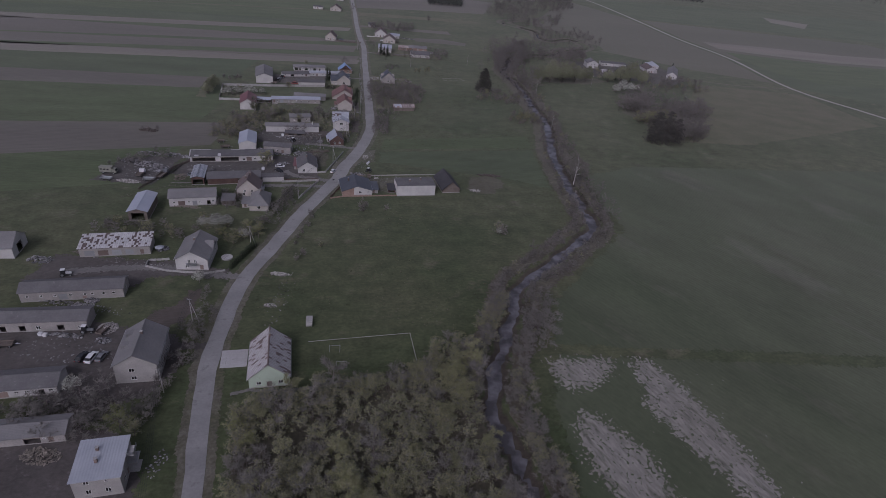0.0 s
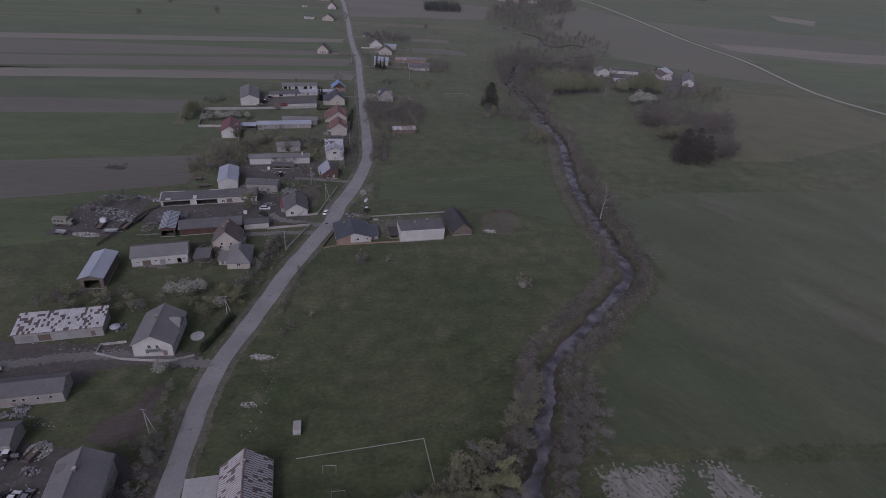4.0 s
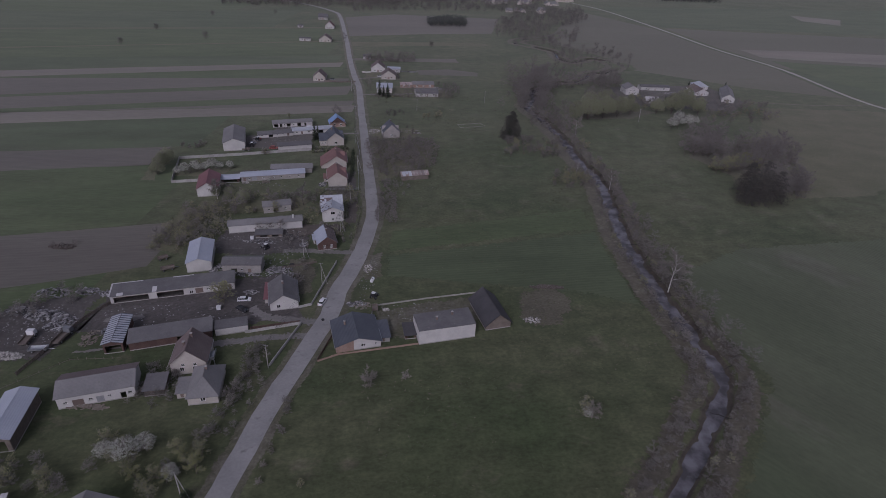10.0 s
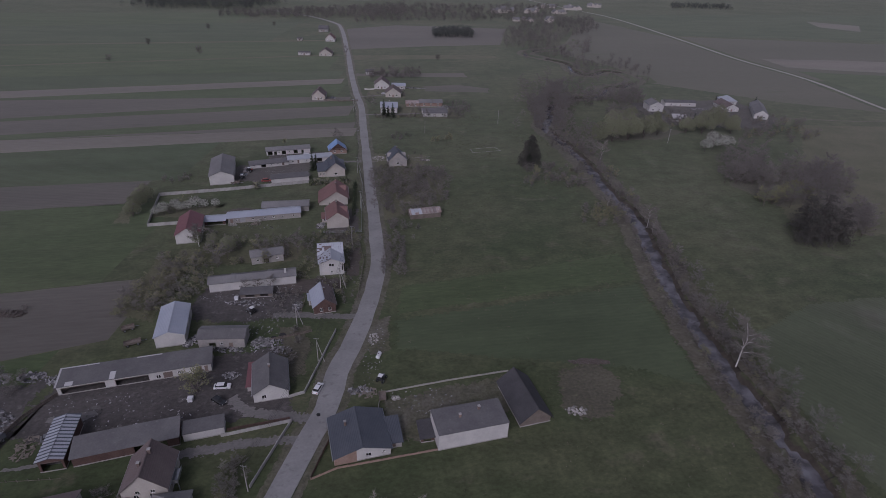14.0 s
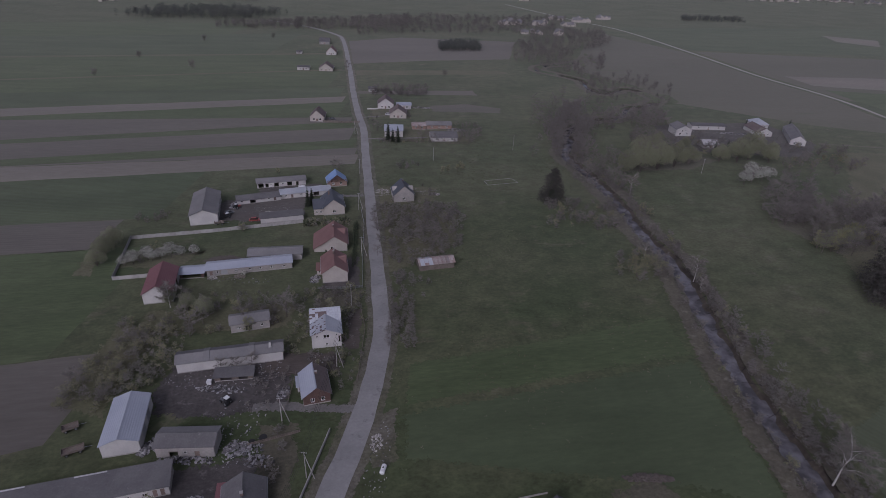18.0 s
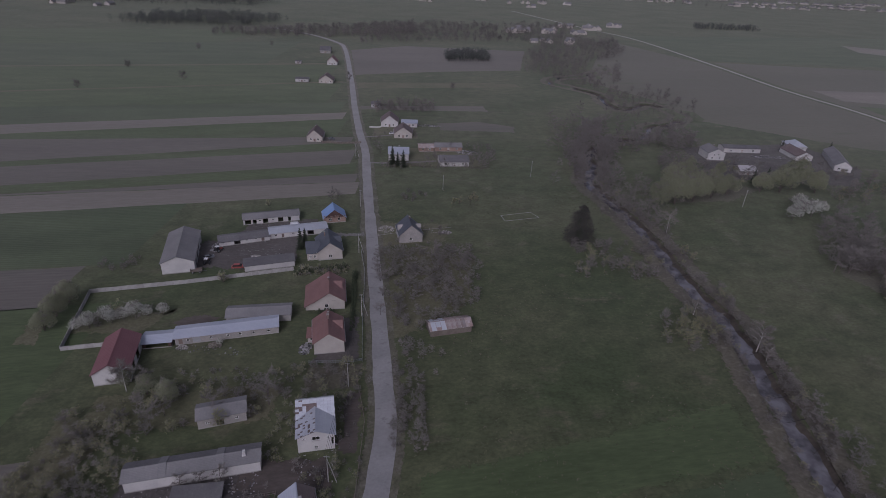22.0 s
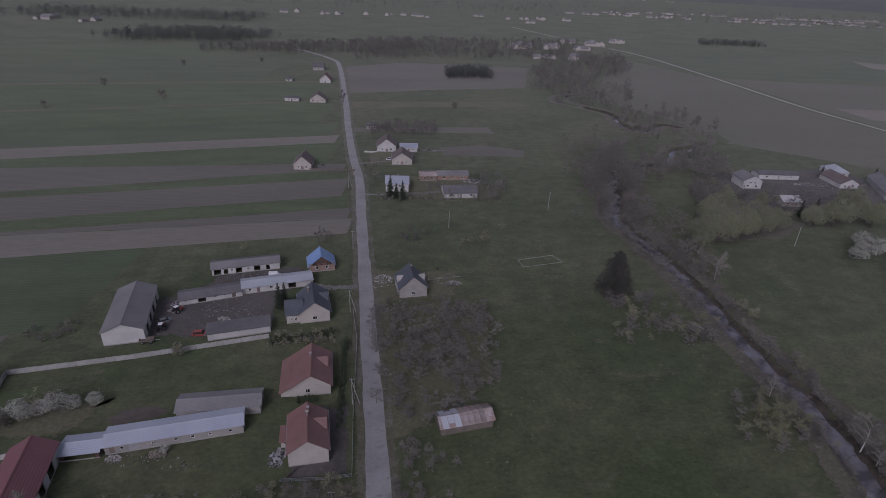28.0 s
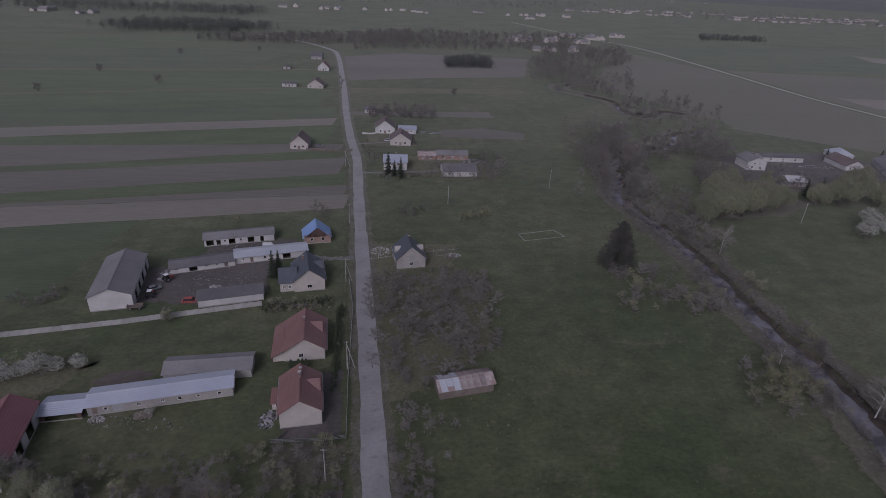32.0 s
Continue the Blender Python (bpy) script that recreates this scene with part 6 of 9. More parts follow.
def make_protos():
    for k in range(3):
        w, f, t = grow(100 + k, 10.5, 4.4, 1, 0.25, 0.2, 1000, 1.45, thin=0.038)
        PROTO["bare%d" % k] = proto("bare_tree", "leafless grey-brown tree with fine bare twigs", "tree", [("trunk", w, "bark"), ("crown", f, "twig")])
        w, f, t = grow(130 + k, 4.6, 3.0, 5, 0.12, 0.08, 700, 0.95, thin=0.038)
        PROTO["shrub%d" % k] = proto("bare_bush", "leafless brown bush with tangled twigs", "bush", [("trunk", w, "bark"), ("crown", f, "twig")])
        w, f, t = grow(150 + k, 5.6, 3.3, 5, 0.12, 0.1, 420, 1.0, thin=0.036)
        PROTO["olive%d" % k] = proto("budding_bush", "bush with opening olive-green leaves", "bush", [("trunk", w, "bark"), ("branch_haze", f, "twig"), ("crown", leaves(k, t, 850, 0.15), "bud")])
        w, f, t = grow(170 + k, 15, 7.8, 4, 0.12, 0.34, 1300, 1.9, droop=0.3)
        PROTO["willow%d" % k] = proto("willow_tree", "round willow with fresh yellow-green leaves", "tree", [("trunk", w, "bark"), ("branch_haze", f, "twigpale"), ("crown", domes(20 + k, [(0, 0, 8.6, 4.6, 4.9), (3.4, 1.2 - k, 7.2, 3.6, 4.2), (-3.2, 1.6, 7.4, 3.5, 4.3), (0.6 + k, -3.4, 6.6, 3.6, 4.0), (-0.8, 3.6, 7.0, 3.2, 3.9), (1.4 - k, 0.8, 11.4, 2.7, 3.0)], 7000, 0.26), "willow")])
    for k in range(3):
        w, f, t = grow(500 + k, 10.5, 4.6, 1, 0.2, 0.16, 520, 2.1, limbs=6, thin=0.042, sparse=True)
        PROTO["lite%d" % k] = proto("bare_tree", "leafless grey-brown tree with fine bare twigs", "tree", [("trunk", w, "bark"), ("crown", f, "twig")])
        w, f, t = grow(530 + k, 4.8, 3.2, 4, 0.1, 0.08, 430, 1.35, limbs=4, thin=0.036, sparse=True)
        PROTO["scrub%d" % k] = proto("bare_bush", "leafless brown bush with tangled twigs", "bush", [("trunk", w, "bark"), ("crown", f, "twig")])
        w, f, t = grow(560 + k, 5.0, 3.4, 4, 0.1, 0.08, 300, 1.2, limbs=4, thin=0.036, sparse=True)
        PROTO["haze%d" % k] = proto("budding_bush", "bush with opening olive-green leaves", "bush", [("trunk", w, "bark"), ("branch_haze", f, "twig"), ("crown", leaves(90 + k, t, 420, 0.17), "bud")])
    for k in range(2):
        w, f, t = grow(590 + k, 9.5, 5.4, 4, 0.12, 0.2, 900, 1.3, droop=0.1)
        PROTO["sallow%d" % k] = proto("sallow_tree", "broad sallow with pale olive opening leaves", "tree", [("trunk", w, "bark"), ("branch_haze", f, "twigpale"), ("crown", leaves(70 + k, t, 5600, 0.15), "bud")])
    for k in range(3):
        w, f, t = grow(610 + k, 9.5 + k, 5.2, 3, 0.08, 0.16, 1050, 1.7, limbs=9, thin=0.045, sparse=True)
        PROTO["dense%d" % k] = proto("bare_tree", "leafless grey-brown tree with a dense crown of twigs", "tree", [("trunk", w, "bark"), ("crown", f, "twig")])
    w, f, t = grow(580, 13, 5.2, 1, 0.12, 0.25, 260, 1.2, limbs=10)
    PROTO["pine"] = proto("pine_tree", "dark dense pine with a rounded crown", "tree", [("trunk", w, "bark"), ("branch_haze", f, "twig"), ("crown", tufted(95, 14.5, 4.6, 120, 22, 0.42, 0.45, 0.12, 0.85), "pinebrown")])
    w, f, t = grow(201, 6.2, 3.4, 1, 0.22, 0.13, 900, 0.8)
    PROTO["cherry"] = proto("blossom_tree", "fruit tree covered in white blossom", "tree", [("trunk", w, "bark"), ("branch_haze", f, "twig"), ("crown", domes(31, [(0, 0, 4.2, 2.3, 1.9), (1.5, 0.5, 3.6, 1.6, 1.4), (-1.4, -0.6, 3.7, 1.6, 1.4), (0.2, 1.5, 3.4, 1.5, 1.3), (-0.2, -1.5, 3.5, 1.4, 1.2)], 1500, 0.15), "blossom")])
    w, f, t = grow(202, 6.0, 3.2, 1, 0.22, 0.12, 900, 0.8)
    PROTO["yellow"] = proto("yellow_green_tree", "small tree with fresh yellow-green leaves", "tree", [("trunk", w, "bark"), ("branch_haze", f, "twig"), ("crown", leaves(32, t, 1700, 0.14), "yellow")])
    w, f, t = grow(203, 5.0, 2.8, 1, 0.25, 0.1, 900, 0.8)
    PROTO["fruit"] = proto("fruit_tree", "small leafless fruit tree", "tree", [("trunk", w, "bark"), ("crown", f, "twig")])
    w, f, t = grow(204, 15, 5.6, 1, 0.35, 0.2, 2400, 1.7, limbs=10, droop=0.2, thin=0.04)
    PROTO["birch"] = proto("birch_tree", "bare birch with a pale trunk and branches", "tree", [("trunk", w, "birchbark"), ("crown", f, "twigpale")])
    w, f, t = grow(205, 15, 4.0, 2, 0.15, 0.24, 1700, 1.5)
    PROTO["poplar"] = proto("tall_bare_tree", "tall slender leafless tree by the stream", "tree", [("trunk", w, "bark"), ("crown", f, "twig")])
    w, f, t = grow(206, 2.4, 1.7, 5, 0.1, 0.05, 700, 0.55)
    PROTO["pale"] = proto("pale_bush", "low pale dry bush", "bush", [("trunk", w, "bark"), ("crown", f, "twigpale")])
    w, g = conifer(301, 15, 4.6)
    PROTO["spruce"] = proto("spruce_tree", "tall dark spruce with drooping branches", "tree", [("trunk", w, "bark"), ("crown", g, "needle")])
    w, g = conifer(302, 19.5, 5.0, 0.02, 0.5)
    PROTO["bigspruce"] = proto("spruce_tree", "broad lone brownish spruce in the meadow", "tree", [("trunk", w, "bark"), ("branch_haze", g, "needle"), ("crown", tufted(302, 19.5, 7.0, 420, 26, 0.44, 0.55, 0.03, 0.9), "pinebrown")])
    w, g = Geo().tube((0, 0, 0), (0, 0, 2.4), 0.06, 0.03, 5), spire(303, 3.0, 0.95, 520, 0.2)
    PROTO["thuja"] = proto("thuja_bush", "narrow dark green thuja bush", "bush", [("trunk", w, "bark"), ("crown", g, "thuja")])


make_protos()
dice = random.Random(42)


LATER = []


def later(kind, x, y, s, z=0.0):
    LATER.append((kind, x, y, s, z))


def join_later():
    """The bushes and trees too many to count, as one mesh for the wood and one for each kind of crown."""
    heaps = {}
    for kind, x, y, s, z in LATER:
        a = random.Random(int(x * 31 + y * 17)).uniform(0, 6.283)
        c, d = math.cos(a) * s, math.sin(a) * s
        for pn, me in PROTO[kind][3]:
            v, f, k = heaps.setdefault(me.materials[0].name, ([], [], [0]))
            if me.name not in FLAT:
                co = np.empty(len(me.vertices) * 3)
                me.vertices.foreach_get("co", co)
                FLAT[me.name] = (co.reshape(-1, 3), [tuple(p.vertices) for p in me.polygons])
            co, faces = FLAT[me.name]
            v.append(np.stack([co[:, 0] * c - co[:, 1] * d + x, co[:, 0] * d + co[:, 1] * c + y, co[:, 2] * s + z], 1))
            f.extend(tuple(i + k[0] for i in p) for p in faces)
            k[0] += len(co)
    for name, (v, f, k) in heaps.items():
        me = bpy.data.meshes.new("thicket")
        me.from_pydata(np.concatenate(v).tolist(), [], f)
        me.materials.append(bpy.data.materials[name])
        tagged(new("thicket", me), "tangled thicket of bare bushes and trees, " + name.replace("_", " "), "thicket", kind="stuff")


FLAT = {}


def scatter(poly, n, kinds, lo=0.7, hi=1.2, gap=1.8, group="", far=False):
    xs, ys = [p[0] for p in poly], [p[1] for p in poly]
    done = []
    for _ in range(n * 30):
        if len(done) == n:
            break
        x, y = dice.uniform(min(xs), max(xs)), dice.uniform(min(ys), max(ys))
        if inside(x, y, poly) and all((x - a) ** 2 + (y - b) ** 2 > gap * gap for a, b in done) and abs(STREAM - (x, y)).sum(1).min() > 4.6:
            done.append((x, y))
            if far:
                later(dice.choice(kinds), x, y, dice.uniform(lo, hi))
            else:
                plant(dice.choice(kinds), x, y, dice.uniform(lo, hi), group=group)


SHRUB, OLIVE, WILLOW, LITE, SCRUB, HAZE = (["%s%d" % (k, i) for i in range(3)] for k in ("shrub", "olive", "willow", "lite", "scrub", "haze"))
SALLOW, DENSE = ["sallow0", "sallow1"], ["dense0", "dense1", "dense2"]
# thicket in the foreground and the willows at its edge
THICKET = [(-42.9, 90.3), (-31.1, 96.7), (-7.5, 104.2), (7.2, 116.1), (18.1, 125.0), (23.0, 115.1), (19.0, 101.2), (22.9, 85.3), (28.8, 61.5), (34.9, 25.4), (-22.4, 21.4), (-34.1, 59.5)]
scatter(THICKET, 22, SALLOW, 0.55, 0.9, 6.0, "thicket sallows")
scatter(THICKET, 120, SHRUB + OLIVE * 5 + ["bare1", "pale"], 0.85, 1.3, 2.6, "thicket bushes")
scatter(THICKET, 380, SCRUB + HAZE * 5 + LITE[:1], 0.7, 1.2, 1.9, far=True)
scatter([(28.8, 39.7), (35.8, 29.4), (48.7, 29.3), (45.5, 59.5), (38.7, 91.3), (34.8, 119.1), (29.9, 107.1), (34.8, 79.4)], 90, SCRUB * 3 + HAZE * 2, 0.6, 1.1, 1.9, far=True)
scatter([(27.0, 121.0), (21.1, 133.0), (29.1, 148.9), (35.0, 145.9)], 24, SCRUB + HAZE, 0.8, 1.3, 2.0, far=True)
scatter([(34.9, 121.0), (38.9, 138.9), (45.9, 148.9), (44.7, 126.9)], 24, LITE + SCRUB, 0.6, 1.0, 2.0, far=True)
for x, y, s in ((14.7, 106.9, 0.85), (18.9, 112.3, 0.8), (11.6, 102.9, 0.7), (16.5, 99.3, 0.6)):
    plant(dice.choice(("sallow0", "sallow1")), x, y, s * 1.35)
for x, y, s in ((-38.8, 82.8, 1.1), (-35.5, 77.7, 1.0), (-11.8, 69.9, 1.2), (-6.0, 65.2, 1.15), (-2.1, 71.7, 1.0), (1.5, 65.5, 1.1)):
    plant("yellow", x, y, s)
scatter([(-26.3, 96.2), (-26.4, 100.1), (-5.3, 107.7), (9.6, 116.4), (18.3, 114.3), (16.4, 101.2)], 26, SHRUB + OLIVE[:1] + ["pale"], 0.45, 0.8, 1.2, "thicket bushes")
# both banks of the stream
for i in range(0, len(STREAM)):
    x, y = STREAM[i]
    if not 30 < y < 700 or i + 1 >= len(STREAM):
        continue
    t = STREAM[i + 1] - STREAM[i]
    t = t / np.hypot(*t)
    nrm = np.array([-t[1], t[0]])
    for side in (-1, 1):
        for k in range(3):
            dens = 0.62 if y < 262 else (0.8 if side == -1 else 0.30) if y < 482 else 0.5 if y < 570 else 0.3
            if dice.random() > dens * 0.62:
                continue
            off = side * (3.3 + abs(dice.gauss(0, 1)) * (2.6 if y < 262 or side == -1 else 1.6))
            p = STREAM[i] + nrm * off + t * dice.uniform(-2, 2)
            if np.hypot(*(STREAM - p).T).min() < 3.0:
                continue
            low = -0.5 if abs(off) < 4.0 else 0.0
            far_ = y > 255 or y < 62 or k > 0
            pick, size = dice.choice(((SCRUB * 6 + LITE[:1] + HAZE[:1]) if far_ else (SHRUB * 6 + ["bare0", "pale"])) + (["lite1"] if y > 435 else [])), dice.uniform(0.5, 1.0) * (1.0 if abs(off) > 4.6 else 0.62) * (0.6 if y > 575 else 1.0)
            if far_:
                later(pick, p[0], p[1], size, low)
            else:
                plant(pick, p[0], p[1], size, group="stream bank bushes", z=low)
        if 482 < y < 570 and dice.random() < 0.42:
            p = STREAM[i] + nrm * side * (5 + abs(dice.gauss(0, 1)) * 7)
            later(dice.choice(LITE + SCRUB), p[0], p[1], dice.uniform(0.6, 1.0))
scatter([(36.8, 501.8), (49.5, 507.5), (62.3, 546.4), (94.5, 595.0), (82.2, 676.9), (49.7, 630.4)], 22, LITE, 0.6, 0.95, 3.5, far=True)
scatter([(92.3, 592.8), (109.5, 595.3), (131.2, 622.8), (135.7, 636.6), (110.2, 668.2), (88.5, 654.0)], 14, LITE + SCRUB, 0.6, 1.0, 3, far=True)
scatter([(132.2, 405.9), (145.5, 400.4), (183.7, 458.5), (167.0, 464.2), (143.5, 437.9)], 32, LITE * 2 + SCRUB, 0.8, 1.15, 3, far=True)
scatter([(-121.8, 165.4), (-85.8, 169.3), (-85.9, 175.4), (-120.0, 177.5)], 22, OLIVE + SHRUB, 0.5, 0.9, 2.2)
scatter([(-75.9, 167.3), (-63.9, 169.3), (-61.9, 181.5), (-87.9, 183.5)], 16, OLIVE + ["yellow", "shrub0"], 0.5, 0.85, 2.2)
scatter([(-58.8, 286.1), (-49.7, 286.2), (-47.8, 299.8), (-61.0, 298.6)], 14, SCRUB + HAZE, 0.3, 0.6, 1.6, far=True)
scatter([(-61.2, 311.3), (-47.0, 318.2), (-49.3, 334.9), (-65.5, 330.5)], 30, SCRUB * 2 + HAZE, 0.4, 0.75, 1.8, far=True)
scatter([(-46.5, 360.0), (-52.2, 404.3), (-27.5, 413.2), (-11.9, 404.9), (-12.7, 371.0), (-31.0, 345.6)], 26, SCRUB, 0.5, 0.9, 2.0, far=True)
scatter([(-36.2, 303.0), (-39.7, 347.6), (-31.0, 347.7), (-27.6, 303.1)], 34, SCRUB, 0.4, 0.8, 1.6, far=True)
scatter([(-99.2, 83.3), (-77.4, 89.8), (-61.7, 93.3), (-59.7, 85.3), (-65.5, 77.4), (-95.2, 73.4)], 60, SCRUB * 2 + LITE[:1], 0.45, 0.85, 1.7, far=True)
scatter([(-62.1, 95.2), (-59.3, 107.2), (-61.3, 131.1), (-68.8, 139.1), (-65.7, 115.1)], 24, SCRUB, 0.4, 0.75, 1.7, far=True)
scatter([(-66.0, 185.5), (-58.5, 185.5), (-55.1, 211.9), (-63.1, 216.0)], 26, SCRUB, 0.35, 0.65, 1.6, far=True)
scatter([(-90.0, 195.7), (-80.0, 193.7), (-78.0, 205.9), (-88.1, 209.9)], 16, SCRUB, 0.35, 0.65, 1.6, far=True)
for x, y, s in ((74.9, 259.0, 1.2), (76.4, 350.8, 0.85), (76.1, 436.9, 0.85), (77.4, 346.4, 0.4), (63.4, 370.2, 0.5)):
    plant("birch", x, y, s)
scatter([(50.6, 348.4), (71.4, 350.2), (66.0, 364.9), (52.2, 363.7)], 12, SHRUB + OLIVE, 0.6, 1.0, 2.4)
scatter([(30.2, 397.2), (55.7, 388.8), (64.0, 411.6), (49.7, 421.0), (31.8, 413.6)], 22, SHRUB + ["pale", "olive0"], 0.6, 1.1, 2.4)
scatter([(48.7, 445.4), (60.0, 449.5), (64.3, 512.6), (83.2, 558.8), (73.6, 565.5), (54.6, 524.9)], 26, ["lite0", "lite1", "lite2", "scrub0"], 0.8, 1.15, 2.8, far=True)
scatter([(68.2, 529.4), (97.4, 552.6), (115.6, 569.0), (105.8, 578.5), (83.0, 564.2)], 16, LITE + ["poplar"], 0.8, 1.1, 3, far=True)
plant("bigspruce", 33.0, 423.6, 0.86)
scatter([(24.8, 418.4), (30.7, 413.5), (33.9, 417.9), (30.3, 423.0)], 5, SHRUB, 0.5, 0.7, 1.4)
# the wood and hedgerows towards the outlying farm
for x, y, s in ((140.7, 339.3, 1.0), (147.4, 339.9, 1.2), (155.5, 342.5, 1.15), (144.2, 348.5, 1.25), (151.9, 349.6, 1.3), (148.3, 355.4, 1.1)):
    plant("pine", x, y, s)
scatter([(155.7, 346.1), (174.5, 351.0), (181.2, 367.6), (160.3, 367.0)], 16, LITE, 0.9, 1.2, 3, far=True)
scatter([(142.3, 374.9), (166.9, 381.3), (198.3, 395.6), (207.4, 418.3), (183.4, 430.0), (159.3, 429.9), (146.2, 412.4)], 60, LITE + SCRUB, 0.8, 1.25, 3.0, far=True)
for x, y, s in ((144.3, 383.3, 0.55), (149.9, 386.4, 0.6), (156.1, 388.2, 0.6), (162.5, 391.0, 0.55), (80.9, 466.5, 1.0), (91.4, 471.0, 1.25), (103.0, 476.6, 1.2), (114.7, 482.2, 1.05), (125.3, 487.8, 0.85), (109.0, 506.2, 0.9), (96.8, 490.7, 1.1), (168.0, 502.4, 1.3), (158.1, 495.9, 1.1), (178.2, 497.2, 0.95), (146.6, 494.6, 0.8)):
    plant(dice.choice(WILLOW), x, y, s)
for x, y, s in ((144.8, 457.7, 1.4), (150.6, 461.0, 1.7), (157.5, 463.6, 1.55), (153.3, 469.5, 1.6), (163.9, 467.5, 1.2)):
    plant("cherry", x, y, s)
for x, y, s in ((148.4, 507.0, 0.62), (156.2, 507.9, 0.7), (229.3, 571.1, 0.6), (200.2, 575.5, 0.5)):
    plant("spruce", x, y, s)
scatter([(128.2, 501.6), (128.8, 540.4), (162.5, 542.2), (230.7, 542.8), (243.0, 527.7), (233.4, 506.8), (201.4, 502.2), (164.2, 506.2)], 46, LITE + SCRUB + ["haze1"], 0.6, 0.95, 3.0, far=True)
scatter([(116.0, 560.7), (137.5, 558.3), (134.1, 582.6), (115.3, 577.2)], 14, LITE, 0.8, 1.1, 3, far=True)
scatter([(120.6, 616.4), (158.5, 628.0), (186.8, 674.4), (155.2, 697.6), (118.1, 675.6)], 20, LITE + SCRUB, 0.35, 0.6, 3, far=True)


def fallen_branch(x, y, turn, l, seed):
    """A dead limb leaning from bank into water, doubling as bank and trunk reflections."""
    rng = random.Random(seed)
    g = Geo()
    p, r = Vector((0, 0, 0.35)), 0.14
    for k in range(5):
        q = p + Vector((l / 5, rng.uniform(-0.35, 0.35), -0.32 + rng.uniform(-0.06, 0.06)))
        g.tube(p, q, r, r * 0.8, 5, True)
        if k in (1, 2, 3):
            e = q + Vector((rng.uniform(0.3, 0.9), rng.choice((-1, 1)) * rng.uniform(0.8, 1.8), rng.uniform(-0.2, 0.5)))
            g.tube(q, e, r * 0.55, r * 0.2, 4, True)
        p, r = q, r * 0.8
    single("fallen_branch", g, "darklimb", "dead black branch leaning into the stream, drawn for dark reflections too", "branch", pose(x, y, 0, 0, 0, turn), group="branches fallen into the stream")


for i in range(2, len(STREAM) - 1):
    if 236 < STREAM[i][1] < 470 and i % 3 == 0 or 100 < STREAM[i][1] < 236 and i % 7 == 0:
        h_ = STREAM[i + 1] - STREAM[i]
        a_ = math.degrees(math.atan2(h_[1], h_[0]))
        p_ = STREAM[i] + np.array([h_[1], -h_[0]]) / np.hypot(*h_) * 4.3
        fallen_branch(p_[0], p_[1], a_ + 90 + dice.uniform(-40, 40), dice.uniform(3.0, 5.5), i)
# overgrown ground behind the barns and beside the road
scatter([(-116.3, 304.2), (-103.0, 309.7), (-95.6, 296.6), (-94.2, 285.9), (-100.5, 280.6), (-105.2, 273.5), (-111.9, 276.2), (-111.8, 291.0)], 70, SCRUB * 3 + HAZE * 2, 0.35, 0.75, 1.8, far=True)
scatter([(-37.7, 328.1), (-29.7, 325.6), (-27.5, 303.8), (-34.5, 304.5)], 24, SCRUB * 2 + ["pale"], 0.3, 0.55, 1.5, far=True)
scatter([(-46.7, 382.0), (-24.1, 376.7), (-22.0, 329.4), (-37.8, 329.7)], 26, SCRUB, 0.35, 0.65, 1.8, far=True)
scatter([(51.5, 367.7), (68.3, 378.5), (68.2, 358.6), (57.7, 348.0), (48.3, 352.9)], 22, SCRUB * 2 + HAZE, 0.4, 0.8, 1.8, far=True)
scatter([(50.6, 534.3), (57.3, 522.7), (75.2, 537.6), (81.7, 600.0), (70.0, 590.0), (58.0, 560.0)], 30, LITE, 0.75, 1.2, 2.6, far=True)
scatter([(-50.3, 402.5), (-13.9, 411.2), (-10.3, 391.0), (-13.3, 368.3), (-25.0, 363.9), (-43.7, 377.2)], 80, SCRUB * 3 + ["fruit"], 0.5, 0.95, 1.9, far=True)
scatter([(23.4, 409.1), (49.2, 425.0), (63.8, 420.0), (53.5, 392.2), (25.7, 389.4)], 30, SCRUB * 2 + HAZE, 0.4, 0.8, 2.0, far=True)
for i in range(3, len(STREAM) - 1):
    if not 62 < STREAM[i][1] < 480:
        continue
    h_ = STREAM[i + 1] - STREAM[i]
    q_ = np.array([-h_[1], h_[0]]) / np.hypot(*h_)
    for side in (-1, 1):
        for k in range(2 if STREAM[i][1] < 262 else 1):
            p_ = STREAM[i] + q_ * side * dice.uniform(3.4, 9.0 if STREAM[i][1] < 262 else 5.5) + h_ * dice.uniform(-0.5, 0.5)
            if np.hypot(*(STREAM - p_).T).min() > 3.1 and dice.random() < 0.75:
                later(dice.choice(SCRUB * 3 + HAZE[:1]), p_[0], p_[1], dice.uniform(0.25, 0.62), -0.15)
# denser trees along the upper stream, round the outlying farm and in the hedgerow
scatter([(48.0, 478.0), (44.0, 520.0), (50.0, 565.0), (66.0, 605.0), (80.0, 600.0), (76.0, 560.0), (70.0, 520.0), (64.0, 482.0)], 46, DENSE * 2 + LITE, 0.6, 1.15, 3.2, far=True)
scatter([(64.0, 440.0), (60.0, 478.0), (70.0, 500.0), (84.0, 500.0), (82.0, 465.0), (76.0, 440.0)], 20, DENSE + LITE, 0.5, 0.85, 3.2, far=True)
scatter([(84.0, 474.0), (92.0, 500.0), (100.0, 535.0), (122.0, 552.0), (131.0, 515.0), (128.0, 492.0)], 44, DENSE * 2 + HAZE + SCRUB, 0.5, 0.95, 3.2, far=True)
scatter([(118.0, 552.0), (112.0, 572.0), (120.0, 600.0), (142.0, 612.0), (140.0, 575.0)], 22, DENSE + LITE, 0.6, 1.0, 3.2, far=True)
